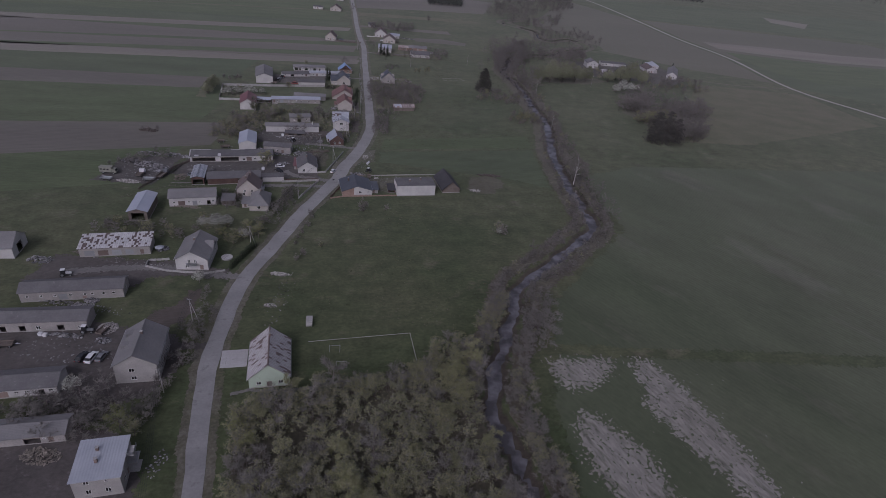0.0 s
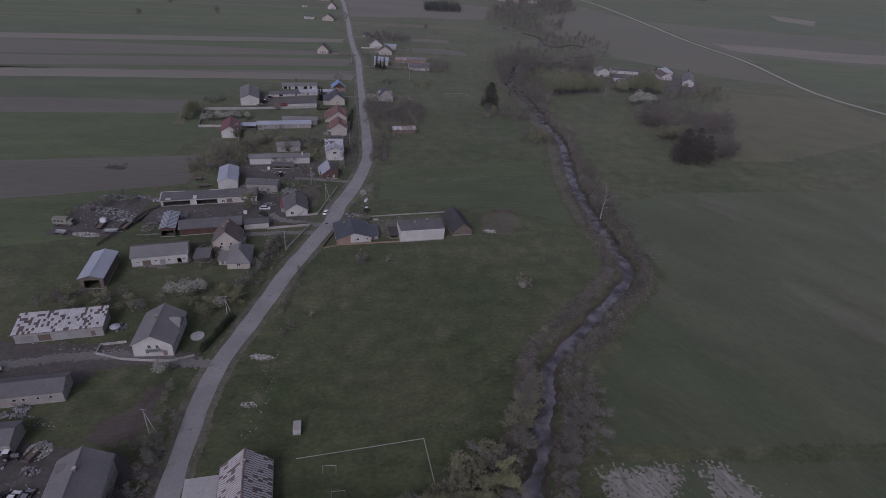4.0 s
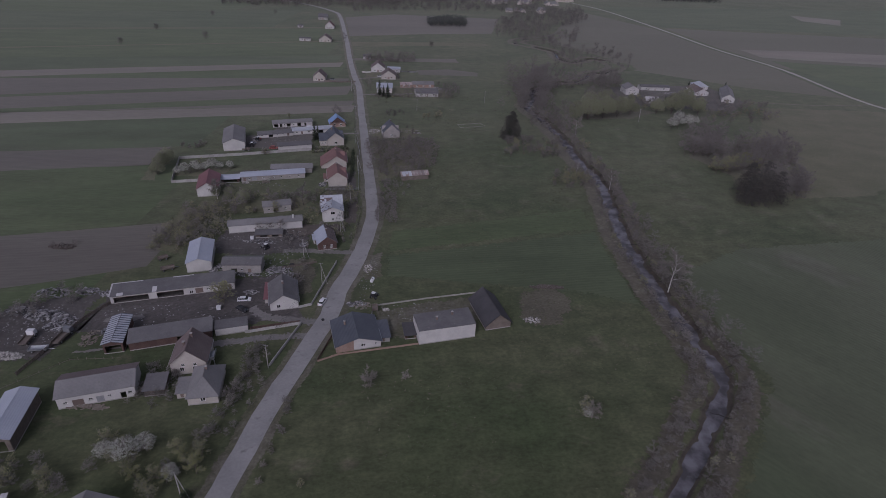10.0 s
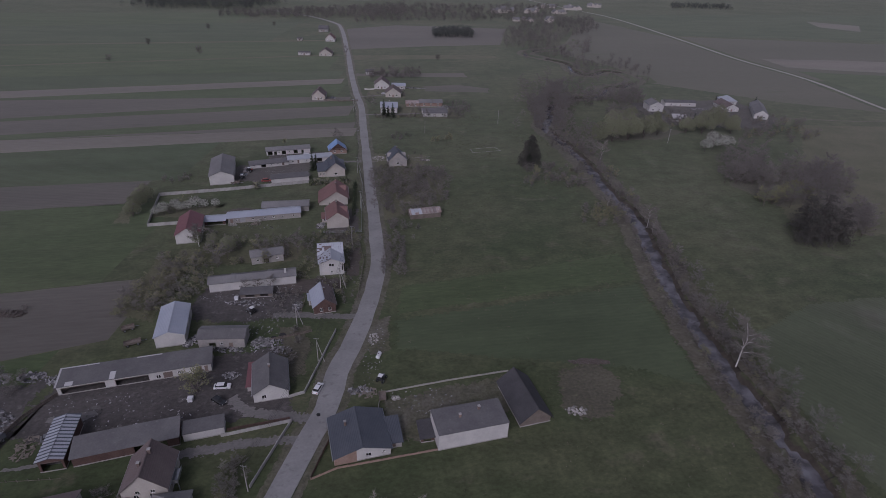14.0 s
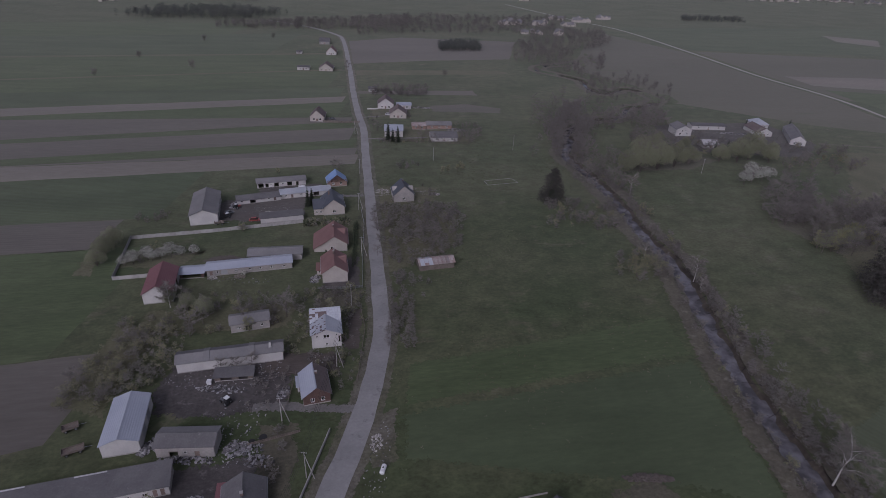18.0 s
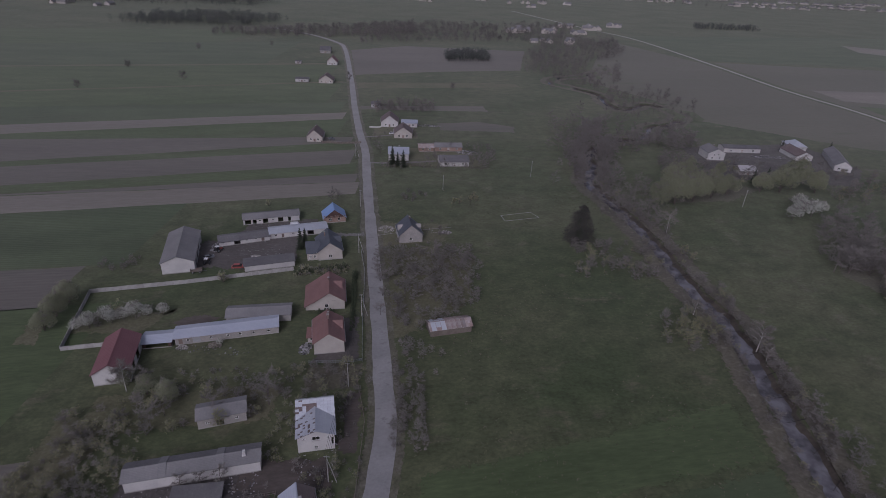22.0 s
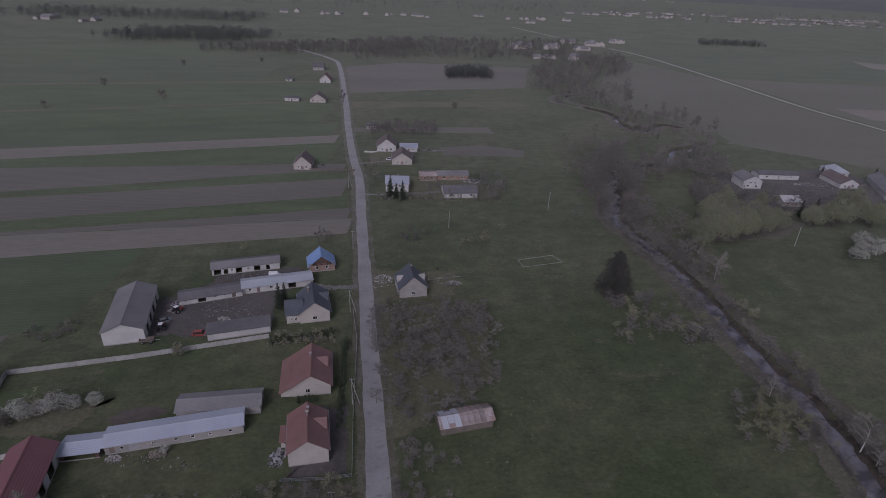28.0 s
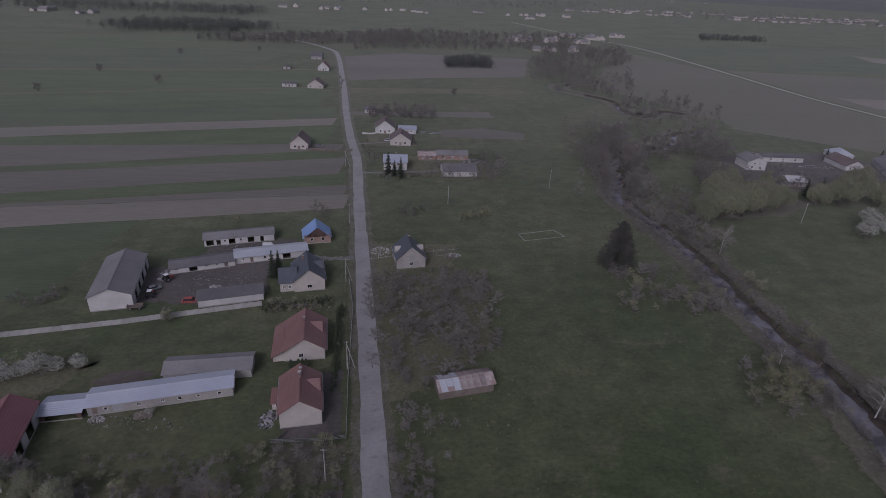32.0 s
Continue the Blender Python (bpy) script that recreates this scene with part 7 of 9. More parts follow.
scatter([(112.0, 655.0), (108.0, 735.0), (150.0, 745.0), (182.0, 735.0), (180.0, 672.0), (152.0, 700.0)], 46, DENSE + SCRUB, 0.5, 0.9, 4.0, far=True)
scatter([(76.0, 752.0), (112.0, 728.0), (150.0, 790.0), (160.0, 850.0), (100.0, 820.0)], 34, DENSE + LITE, 0.6, 1.0, 4.0, far=True)
scatter([(182.0, 480.0), (176.0, 500.0), (205.0, 506.0), (240.0, 522.0), (246.0, 500.0), (212.0, 478.0)], 30, DENSE + HAZE, 0.5, 0.85, 3.2, far=True)
scatter([(138.0, 406.0), (142.0, 420.0), (156.0, 432.0), (172.0, 424.0), (160.0, 404.0)], 16, DENSE, 0.8, 1.15, 3.4, far=True)
scatter([(168.0, 396.0), (176.0, 416.0), (206.0, 436.0), (210.0, 412.0), (190.0, 392.0)], 24, DENSE, 0.7, 1.0, 3.4, far=True)
scatter([(157.0, 346.0), (172.0, 346.0), (190.0, 370.0), (176.0, 382.0), (160.0, 366.0)], 20, DENSE, 0.7, 1.0, 3.2, far=True)
for x, y, s in ((143.0, 384.0, 0.8), (147.5, 381.5, 0.7), (152.5, 385.5, 0.95), (159.0, 390.5, 0.85), (164.0, 393.0, 0.95), (169.5, 389.0, 0.75)):
    plant(dice.choice(SALLOW), x, y, s)
for x, y, s in ((128.0, 512.0, 0.5), (112.0, 520.0, 0.45), (122.0, 532.0, 0.5), (135.0, 520.0, 0.55), (104.0, 488.0, 0.8)):
    plant(dice.choice(WILLOW), x, y, s)
scatter([(78.5, 262.0), (84.5, 262.0), (83.0, 336.0), (79.0, 336.0)], 20, LITE + DENSE, 0.35, 0.62, 2.2, far=True)
scatter([(81.0, 214.0), (93.0, 224.0), (86.0, 258.0), (80.0, 256.0)], 16, LITE + DENSE, 0.35, 0.62, 2.2, far=True)
# brush in the village gardens
scatter([(-105.0, 321.0), (-104.0, 326.0), (-62.0, 334.0), (-62.0, 324.0)], 38, SCRUB * 3 + HAZE, 0.25, 0.5, 1.4, far=True)
scatter([(-70.0, 297.0), (-66.0, 318.0), (-61.0, 318.0), (-62.0, 298.0)], 26, SCRUB + HAZE * 2, 0.3, 0.5, 1.4, far=True)
scatter([(-51.5, 283.0), (-52.5, 334.0), (-44.5, 334.0), (-43.0, 283.0)], 44, SCRUB * 2 + HAZE, 0.2, 0.42, 1.6, far=True)
scatter([(-121.0, 270.0), (-120.0, 312.0), (-104.0, 318.0), (-96.0, 300.0), (-99.0, 272.0)], 50, HAZE * 3 + SCRUB, 0.25, 0.5, 1.5, far=True)
scatter([(-81.0, 381.5), (-80.0, 388.0), (-62.0, 392.0), (-60.0, 385.0)], 34, HAZE * 2 + SCRUB, 0.3, 0.5, 1.3, far=True)
scatter([(-62.0, 498.0), (-62.0, 506.0), (-6.0, 520.0), (-2.0, 512.0)], 40, SCRUB * 2 + HAZE, 0.35, 0.6, 1.8, far=True)
scatter([(-12.0, 520.0), (-10.0, 552.0), (4.0, 552.0), (4.0, 522.0)], 26, SCRUB * 2 + LITE[:1], 0.35, 0.6, 1.8, far=True)
scatter([(-82.0, 618.0), (-82.0, 640.0), (-36.0, 648.0), (-36.0, 628.0)], 30, DENSE + SCRUB, 0.4, 0.65, 2.4, far=True)
scatter([(-70.0, 274.0), (-72.0, 290.0), (-62.0, 292.0), (-60.0, 276.0)], 24, SCRUB, 0.25, 0.45, 1.4, far=True)
for x, y, s in ((-82.0, 289.9, 0.5), (-78.0, 290.9, 0.48), (-73.8, 291.9, 0.55)):
    plant("bare1", x, y, s, group="bare trees before the white barn")
# village gardens
for k, x, y, s in (("cherry", -79.6, 178.0, 1.15), ("cherry", -84.8, 178.5, 0.85), ("cherry", -76.6, 180.8, 0.9), ("cherry", -67.5, 173.4, 0.75), ("yellow", -62.7, 175.2, 0.9), ("olive0", -71.0, 173.4, 0.8), ("cherry", -72.5, 143.0, 0.8), ("olive1", -103.1, 170.2, 1.0),
                   ("olive2", -114.8, 172.1, 0.9), ("yellow", -66.4, 80.7, 1.15), ("olive0", -62.8, 79.9, 0.8), ("cherry", -84.1, 91.8, 0.8), ("bare0", -75.2, 91.7, 0.7), ("olive0", -79.4, 240.9, 1.6), ("yellow", -81.1, 242.2, 0.7),
                   ("cherry", -134.8, 345.5, 1.0), ("cherry", -131.0, 349.0, 1.0), ("cherry", -123.3, 351.5, 1.1), ("cherry", -126.7, 350.4, 0.8), ("cherry", -115.8, 354.5, 0.75), ("olive1", -128.9, 352.2, 0.9), ("cherry", -92.1, 340.7, 0.42), ("cherry", -129.2, 348.4, 0.8), ("cherry", -120.2, 353.0, 0.75), ("pale", -132.8, 346.4, 1.2), ("cherry", -137.2, 343.8, 0.8),
                   ("willow0", -148.3, 350.7, 0.62), ("willow1", -149.0, 358.5, 0.6), ("willow2", -147.1, 343.1, 0.5), ("birch", -109.6, 319.2, 0.75), ("willow0", -103.5, 318.4, 0.48), ("willow1", -96.5, 316.6, 0.5), ("willow2", -110.5, 321.5, 0.4), ("bare1", -104.3, 320.3, 0.8),
                   ("haze0", 31.4, 198.1, 1.0), ("cherry", 32.0, 197.2, 0.55), ("pale", 33.7, 197.4, 1.9), ("pale", -26.9, 205.5, 2.2), ("pale", -17.0, 208.6, 1.1), ("pale", -43.3, 166.0, 1.2), ("pale", -44.8, 162.1, 1.0), ("olive0", -38.2, 172.7, 0.4),
                   ("spruce", -83.0, 403.2, 0.66), ("spruce", -81.6, 405.2, 0.6), ("shrub1", -104.5, 376.1, 0.9), ("olive2", -104.2, 375.8, 0.7), ("spruce", -56.6, 507.4, 0.8), ("spruce", -50.3, 504.4, 0.7), ("spruce", -53.6, 506.6, 0.55), ("bare0", -69.0, 532.5, 0.7), ("bare1", -65.6, 526.4, 0.7),
                   ("bare2", -116.0, 715.2, 0.9), ("bare1", -17.7, 393.7, 0.55), ("pale", -23.0, 373.7, 1.5), ("olive0", -107.8, 442.9, 0.6), ("bare2", -79.9, 450.1, 0.7), ("bare0", -77.4, 453.1, 0.6)):
    plant(k, x, y, s)
scatter([(-47.0, 360.1), (-52.8, 402.0), (-14.8, 406.0), (-13.5, 371.3), (-34.9, 353.3)], 46, ["fruit", "fruit", "shrub0", "shrub2"], 0.7, 1.1, 2.6, "orchard trees")
scatter([(-36.6, 307.5), (-36.8, 347.7), (-32.4, 348.1), (-32.3, 307.8)], 12, SHRUB + ["pale"], 0.4, 0.75, 2)
scatter([(-49.3, 172.1), (-47.8, 200.4), (-45.7, 200.5), (-46.0, 169.7)], 8, ["pale", "shrub1"], 0.5, 0.8, 2)
scatter([(-66.3, 176.3), (-63.2, 207.2), (-60.6, 207.4), (-63.6, 176.4)], 12, SHRUB + ["fruit"], 0.5, 0.9, 1.6)
scatter([(-62.3, 84.1), (-59.4, 120.1), (-65.4, 130.1), (-69.5, 122.1), (-66.7, 86.3)], 14, SHRUB + ["fruit", "pale"], 0.5, 0.8, 2)
scatter([(-96.3, 84.1), (-77.3, 89.6), (-68.8, 91.4), (-68.7, 83.7), (-94.0, 77.1)], 16, SHRUB + ["fruit"], 0.55, 0.95, 2)
scatter([(-119.0, 273.1), (-105.5, 274.1), (-104.4, 307.7), (-116.0, 314.6), (-122.6, 290.9)], 26, SCRUB + HAZE + ["pale"], 0.5, 0.9, 2, far=True)
scatter([(-105.2, 301.1), (-105.8, 316.9), (-87.1, 319.7), (-68.3, 323.8), (-61.7, 319.2), (-67.9, 314.6), (-88.6, 303.7)], 26, SHRUB + OLIVE[:1] + ["bare0"], 0.5, 0.9, 2)
scatter([(-88.1, 207.0), (-77.6, 207.6), (-77.3, 196.2), (-85.7, 193.1)], 8, SHRUB, 0.4, 0.6, 1.6)
scatter([(-64.8, 207.1), (-58.6, 208.8), (-56.6, 217.8), (-63.1, 218.7)], 10, SHRUB + ["fruit"], 0.45, 0.7, 1.6)
scatter([(-149.4, 225.2), (-135.1, 244.1), (-120.6, 250.0), (-124.5, 239.5), (-143.1, 220.5)], 16, SCRUB, 0.5, 0.8, 2, far=True)
scatter([(-152.6, 376.0), (-138.6, 380.0), (-136.9, 390.5), (-154.9, 386.0)], 10, SHRUB + ["pale"], 0.45, 0.7, 2)
scatter([(-64.0, 258.6), (-60.1, 271.9), (-55.7, 264.4), (-55.4, 251.4)], 7, SHRUB + ["fruit"], 0.4, 0.7, 1.6)
scatter([(-48.2, 426.3), (-29.2, 436.5), (-15.7, 430.0), (-19.5, 413.5), (-32.4, 406.8), (-49.8, 407.6)], 12, SHRUB + ["pale"], 0.35, 0.6, 2)
scatter([(-49.3, 457.8), (-40.7, 456.3), (-30.0, 462.9), (-45.4, 468.8)], 8, SHRUB, 0.5, 0.7, 2)
scatter([(-23.2, 454.5), (-10.3, 460.0), (-10.4, 465.3), (-23.4, 461.1)], 5, OLIVE, 0.5, 0.7, 2)
scatter([(-80.2, 617.5), (-35.8, 625.2), (-38.4, 642.7), (-78.6, 647.9)], 30, LITE + SCRUB, 0.6, 0.9, 2.6, far=True)
scatter([(-42.2, 498.3), (-3.1, 506.2), (4.9, 528.7), (-7.1, 550.8), (-43.8, 545.4)], 26, SCRUB + ["fruit", "lite0"], 0.4, 0.8, 2.6, far=True)
scatter([(-75.8, 548.3), (-44.1, 553.2), (-43.1, 584.7), (-74.7, 577.1)], 12, SHRUB + ["fruit"], 0.4, 0.7, 2.6)
for i in range(13):
    plant("thuja", -65.4 + 0.267 * i, 153.4 + 1.29 * i, dice.uniform(0.8, 1.1), group="thuja hedge")
for i in range(16):
    plant("thuja", -80.1 + 1.2 * i, 384.0 + 0.39 * i + dice.uniform(-0.5, 0.5), dice.uniform(0.6, 1.0), group="garden hedge bushes")
for i in range(24):
    plant("thuja", -54.2 - 0.2 * i + 0.9 * (i % 2), 351.2 + 1.5 * i, dice.uniform(0.5, 0.95), group="roadside garden bushes")
for i in range(6):
    plant("thuja", -66.0 + 0.9 * i, 359.3 + 0.2 * i, dice.uniform(0.5, 0.8), group="garden bushes")
for x, y, s in ((-319.2, 647.5, 1.3), (-324.3, 734.0, 1.3), (-255.7, 693.7, 1.6), (-304.3, 846.3, 1.4), (-238.1, 894.7, 1.2), (-23.7, 712.3, 1.2), (-150.4, 271.3, 0.5), (-147.2, 274.1, 0.5), (-154.5, 272.4, 0.4)):
    plant("shrub1", x, y, s * 1.1, group="lone field trees")


join_later()


# ---- far woods and villages ----
def far_wood(poly, n, h, material, label, seed):
    """Many loose crowns of small facets over an area, in one mesh."""
    rng = random.Random(seed)
    g = Geo()
    xs, ys = [p[0] for p in poly], [p[1] for p in poly]
    made = 0
    while made < n:
        x, y = rng.uniform(min(xs), max(xs)), rng.uniform(min(ys), max(ys))
        if not inside(x, y, poly):
            continue
        made += 1
        hh = h * rng.uniform(0.65, 1.15)
        r = hh * rng.uniform(0.28, 0.42)
        g.tube((x, y, 0), (x, y, hh * 0.6), 0.18, 0.08, 3)
        for _ in range(56):
            z = hh * (0.22 + 0.78 * rng.random() ** 0.8)
            k = r * math.sqrt(max(0.06, 1 - ((z / hh - 0.55) / 0.5) ** 2)) * rng.random() ** 0.5
            a = rng.uniform(0, 6.283)
            c = Vector((x + math.cos(a) * k, y + math.sin(a) * k, z))
            u = Vector((rng.uniform(-1, 1), rng.uniform(-1, 1), rng.uniform(-0.2, 1.4))).normalized() * rng.uniform(0.6, 1.25)
            v = u.cross(Vector((rng.uniform(-1, 1), rng.uniform(-1, 1), 0.3))).normalized() * 0.45
            g.face(c - v, c + u, c + v)
    single("far_wood", g, material, label, "wood", kind="stuff")


far_wood([(-33.4, 848.5), (16.6, 858.9), (19.4, 903.4), (-30.4, 892.3)], 150, 9, "farpine", "dense dark pine copse in the fields", 1)
far_wood([(-496.7, 1013.1), (-473.8, 1116.3), (-392.3, 1176.5), (-274.0, 1132.4), (-329.7, 1042.2), (-423.0, 1014.0)], 420, 11, "farpine", "dark woodland at the field edge", 2)
far_wood([(-336.2, 950.5), (-328.1, 992.5), (-182.3, 1092.1), (-90.8, 1181.2), (-76.8, 1053.4), (-148.9, 997.0), (-179.6, 996.2), (-189.3, 977.3)], 420, 8.5, "farwood", "leafless woodland beyond the road", 3)
far_wood([(-147.2, 935.4), (-89.7, 974.4), (44.2, 1013.3), (134.2, 1064.0), (188.7, 1255.9), (-69.6, 1186.9), (-138.9, 1012.3)], 480, 8.5, "farwood", "leafless woodland beyond the fields", 4)
far_wood([(52.3, 799.2), (90.5, 770.4), (138.2, 889.4), (195.4, 955.4), (215.8, 1110.8), (110.7, 1085.5), (79.2, 957.2), (54.0, 871.9)], 300, 10, "farwood", "leafless trees lining the far stream", 5)
far_wood([(-1072, 1725), (2039, 2010), (2361, 2734), (-1144, 2318)], 1000, 15, "farwood", "distant leafless woodland", 6)
far_wood([(-4097, 4300), (6127, 5239), (5736, 5561), (-4453, 5255)], 2000, 18, "farpine", "distant dark forest on the horizon", 7)
far_wood([(-775.8, 1223.7), (-387.1, 1302.9), (-392.3, 1451.5), (-780.4, 1357.9)], 420, 14, "farpine", "distant dark wood", 8)
far_wood([(423.1, 1318.5), (555.5, 1338.9), (567.9, 1401.5), (434.9, 1379.5)], 120, 9, "farpine", "distant dark copse", 9)


def far_hills():
    """A low wooded rise that closes the view at the horizon."""
    rng = random.Random(12)
    g = Geo()
    n = 160
    for k in range(n + 1):
        a = radians(-62 + 124 * k / n)
        top = 92 + 10 * math.sin(k * 0.21) + 7 * math.sin(k * 0.53 + 1) + rng.uniform(-3, 3)
        for r, z in ((3900, 0.2), (4350, top * 0.7), (4750, top)):
            g.v.append((r * math.sin(a), 200 + r * math.cos(a), z))
    for k in range(n):
        for j in range(2):
            o = 3 * k + j
            g.f.append((o, o + 1, o + 4, o + 3))
    single("backdrop", g, "farpine", "distant low wooded hills along the horizon", "hills", kind="structure")


far_hills()


def far_village(spots, label, seed):
    rng = random.Random(seed)
    walls, roofs = Geo(), Geo()
    for cx, cy, n, sx, sy in spots:
        for _ in range(n):
            m = pose(cx + rng.uniform(-sx, sx), cy + rng.uniform(-sy, sy), 0, 0, 0, rng.choice((0, 90)) + rng.uniform(-12, 12))
            w, d, h = rng.uniform(3.2, 5.5), rng.uniform(4, 9), rng.uniform(2.8, 4.6)
            walls.add(Geo().prism([(-w, 0), (w, 0), (w, h), (0, h + w * 0.7), (-w, h)], -d, d), m)
            for sg in (-1, 1):
                roofs.add(slope_slab(sg * (w + 0.4), h - 0.2, 0, h + w * 0.7 + 0.05, d + 0.3, 0.15), m)
    single("far_village", walls, "cream", "distant village houses with pale walls, " + label, "village", kind="stuff")
    single("far_roofs", roofs, "eternit", "grey roofs of the distant village, " + label, "village", kind="stuff")


far_village([(190, 1240, 7, 40, 14), (258, 1293, 4, 16, 6), (132, 1166, 11, 64, 14), (115, 1053, 6, 30, 15), (76, 1149, 5, 20, 12)], "among bare trees", 1)
far_village([(527, 2209, 7, 60, 12), (368, 2060, 6, 50, 12), (241, 1768, 7, 50, 14), (150, 1632, 3, 20, 8), (684, 2298, 8, 60, 14), (859, 2322, 8, 70, 14), (962, 2212, 14, 70, 20), (1199, 2368, 16, 90, 24), (1330, 2360, 16, 90, 24), (1478, 2479, 14, 80, 20), (903, 2071, 18, 160, 30), (1239, 2183, 18, 160, 40), (574, 2086, 14, 120, 30), (117, 1732, 8, 90, 25), (-153, 1650, 8, 90, 20), (-356, 1597, 8, 80, 20), (-665, 1222, 6, 60, 20), (445, 3434, 24, 900, 100)], "along the horizon", 2)


# ---- walls, fences, poles ----
def along(pts, step):
    """Places at even steps along a broken line: (x, y, heading in degrees, length of the step)."""
    for a, b in zip(pts[:-1], pts[1:]):
        a, b = np.array(a, float), np.array(b, float)
        n = max(1, round(float(np.linalg.norm(b - a)) / step))
        for k in range(n):
            p = a + (b - a) * k / n
            yield p[0], p[1], math.degrees(math.atan2(b[1] - a[1], b[0] - a[0])), float(np.linalg.norm(b - a)) / n


def panel_wall(pts, h, label, step=2.4, material="concrete", thick=0.12, group="", category="wall"):
    t = thing("boundary_wall", label, category, pose(pts[0][0], pts[0][1], 0), group)
    inv = pose(-pts[0][0], -pts[0][1], 0)
    for i, (x, y, a, l) in enumerate(along(pts, step)):
        m = inv @ pose(x, y, 0, 0, 0, a)
        part("panel", Geo().box(0.09, -thick / 2, 0, l - 0.09, thick / 2, h - 0.06 * (i % 3 == 1)), material, t, m=m)
        part("post", Geo().box(-0.09, -0.11, 0, 0.09, 0.11, h + 0.08), material, t, m=m)
    return t


def rail_fence(pts, h, label, step=2.5, material="timber", boards=0, rails=2):
    t = thing("fence", label, "fence", pose(pts[0][0], pts[0][1], 0))
    inv = pose(-pts[0][0], -pts[0][1], 0)
    for i, (x, y, a, l) in enumerate(along(pts, step)):
        m = inv @ pose(x, y, 0, 0, 0, a)
        part("post", Geo().box(-0.06, -0.06, 0, 0.06, 0.06, h + 0.1 * (i % 2)), material, t, m=m)
        for r in range(rails):
            z = h * (0.3 + 0.6 * r / max(1, rails - 1))
            part("rail", Geo().box(0.06, -0.03, z, l - 0.06, 0.03, z + 0.09), material, t, m=m)
        for b in range(boards):
            u = 0.1 + (l - 0.2) * b / boards
            part("board", Geo().box(u, 0.032, 0.1, u + (l - 0.2) / boards * 0.82, 0.055, h), material, t, m=m)
    return t


panel_wall([(-136.7, 334.2), (-145.6, 364.7), (-115.9, 374.0), (-100.6, 379.6), (-81.5, 386.6)], 1.6, "long pale concrete panel wall round the orchard yard")
panel_wall([(-136.7, 334.2), (-126.1, 337.1), (-122.7, 338.2)], 1.5, "short pale concrete panel wall beside the maroon barn")
panel_wall([(-47.1, 269.3), (-50.7, 241.8), (-54.7, 239.8)], 0.9, "low concrete garden wall along the road", material="concrete", thick=0.25)
panel_wall([(-56.1, 211.8), (-51.7, 231.5), (-66.4, 226.3), (-67.8, 225.9)], 1.0, "low concrete wall beside the lane", thick=0.2)
rail_fence([(-52.3, 232.2), (-66.9, 227.7)], 1.0, "dark slatted fence on the yard entrance", material="darkwood", boards=5)
panel_wall([(-43.0, 214.4), (-37.5, 217.7), (-14.0, 224.1)], 0.6, "low brown brick garden wall at the meadow edge", material="brick", thick=0.14)
rail_fence([(-43.0, 214.7), (-39.2, 234.4)], 1.1, "dark slatted garden fence by the road", material="darkwood", boards=5)
panel_wall([(-30.0, 233.4), (-30.2, 242.7), (-11.6, 248.6), (5.9, 253.5)], 0.55, "old low wall behind the yard", material="render", thick=0.14)
panel_wall([(-87.7, 154.5), (-93.9, 152.5), (-93.2, 148.9), (-85.5, 147.4), (-78.5, 147.6), (-72.0, 148.1), (-66.7, 151.0)], 0.8, "low pale garden wall in front of the house", material="concrete", thick=0.25)
rail_fence([(-122.7, 203.8), (-118.5, 229.7), (-112.5, 242.8)], 1.3, "sagging board fence of the scrap yard", material="timber", boards=5)
rail_fence([(-125.8, 195.9), (-112.4, 210.7), (-98.7, 212.3)], 0.8, "low timber edging beside the shed", material="wood", rails=1)
rail_fence([(-53.3, 335.1), (-48.3, 336.3), (-50.9, 354.4), (-54.9, 387.2), (-58.8, 404.0)], 1.2, "thin metal garden fence along the road", material="galv", rails=3)
rail_fence([(-53.3, 335.1), (-64.0, 333.9)], 1.2, "metal mesh fence at the paved yard", material="galv", rails=3)
rail_fence([(-42.9, 287.2), (-44.1, 312.3), (-49.2, 330.5)], 1.2, "wire fence on wooden posts by the road", material="timber", step=3)
rail_fence([(-67.6, 287.6), (-60.7, 289.5), (-59.9, 276.7)], 1.1, "old wooden paddock fence", material="timber")
rail_fence([(-65.9, 263.3), (-54.2, 268.5)], 1.0, "old board fence behind the garden", material="timber", boards=5)
rail_fence([(-53.5, 418.6), (-41.7, 423.8), (-22.4, 430.0)], 0.9, "pale low fence at the building plot", material="concrete", rails=1)
rail_fence([(-50.8, 405.4), (-32.5, 410.8), (-17.4, 414.9)], 0.7, "half-fallen fence beside the orchard", material="timber", rails=1)
rail_fence([(-55.5, 510.2), (-29.3, 503.4), (-1.0, 509.2)], 1.2, "fence round the far farm", material="timber", step=3)
rail_fence([(-79.9, 543.8), (-92.3, 540.6), (-104.8, 541.4)], 1.4, "hedge-like board fence at the far house", material="timber", boards=3)
panel_wall([(-79.5, 579.6), (-75.4, 579.5), (-71.8, 580.9)], 1.0, "pale wall at the far house", material="white")
# sports pitch frames in the meadow
for label, pts in (("white-framed pitch border laid in the grass", [(0.7, 445.8), (15.4, 451.5), (18.8, 445.8), (2.4, 440.1), (0.7, 445.8)]), ("white rope border of the cottage lawn", [(-30.3, 118.8), (-0.3, 127.3), (3.3, 112.6)])):
    t_ = thing("pitch_border", label, "border", pose(pts[0][0], pts[0][1], 0))
    for x, y, a, l in along(pts, 4.0):
        part("rail", Geo().box(0.0, -0.07, 0.02, l, 0.07, 0.14), "concrete", t_, m=pose(x - pts[0][0], y - pts[0][1], 0, 0, 0, a))


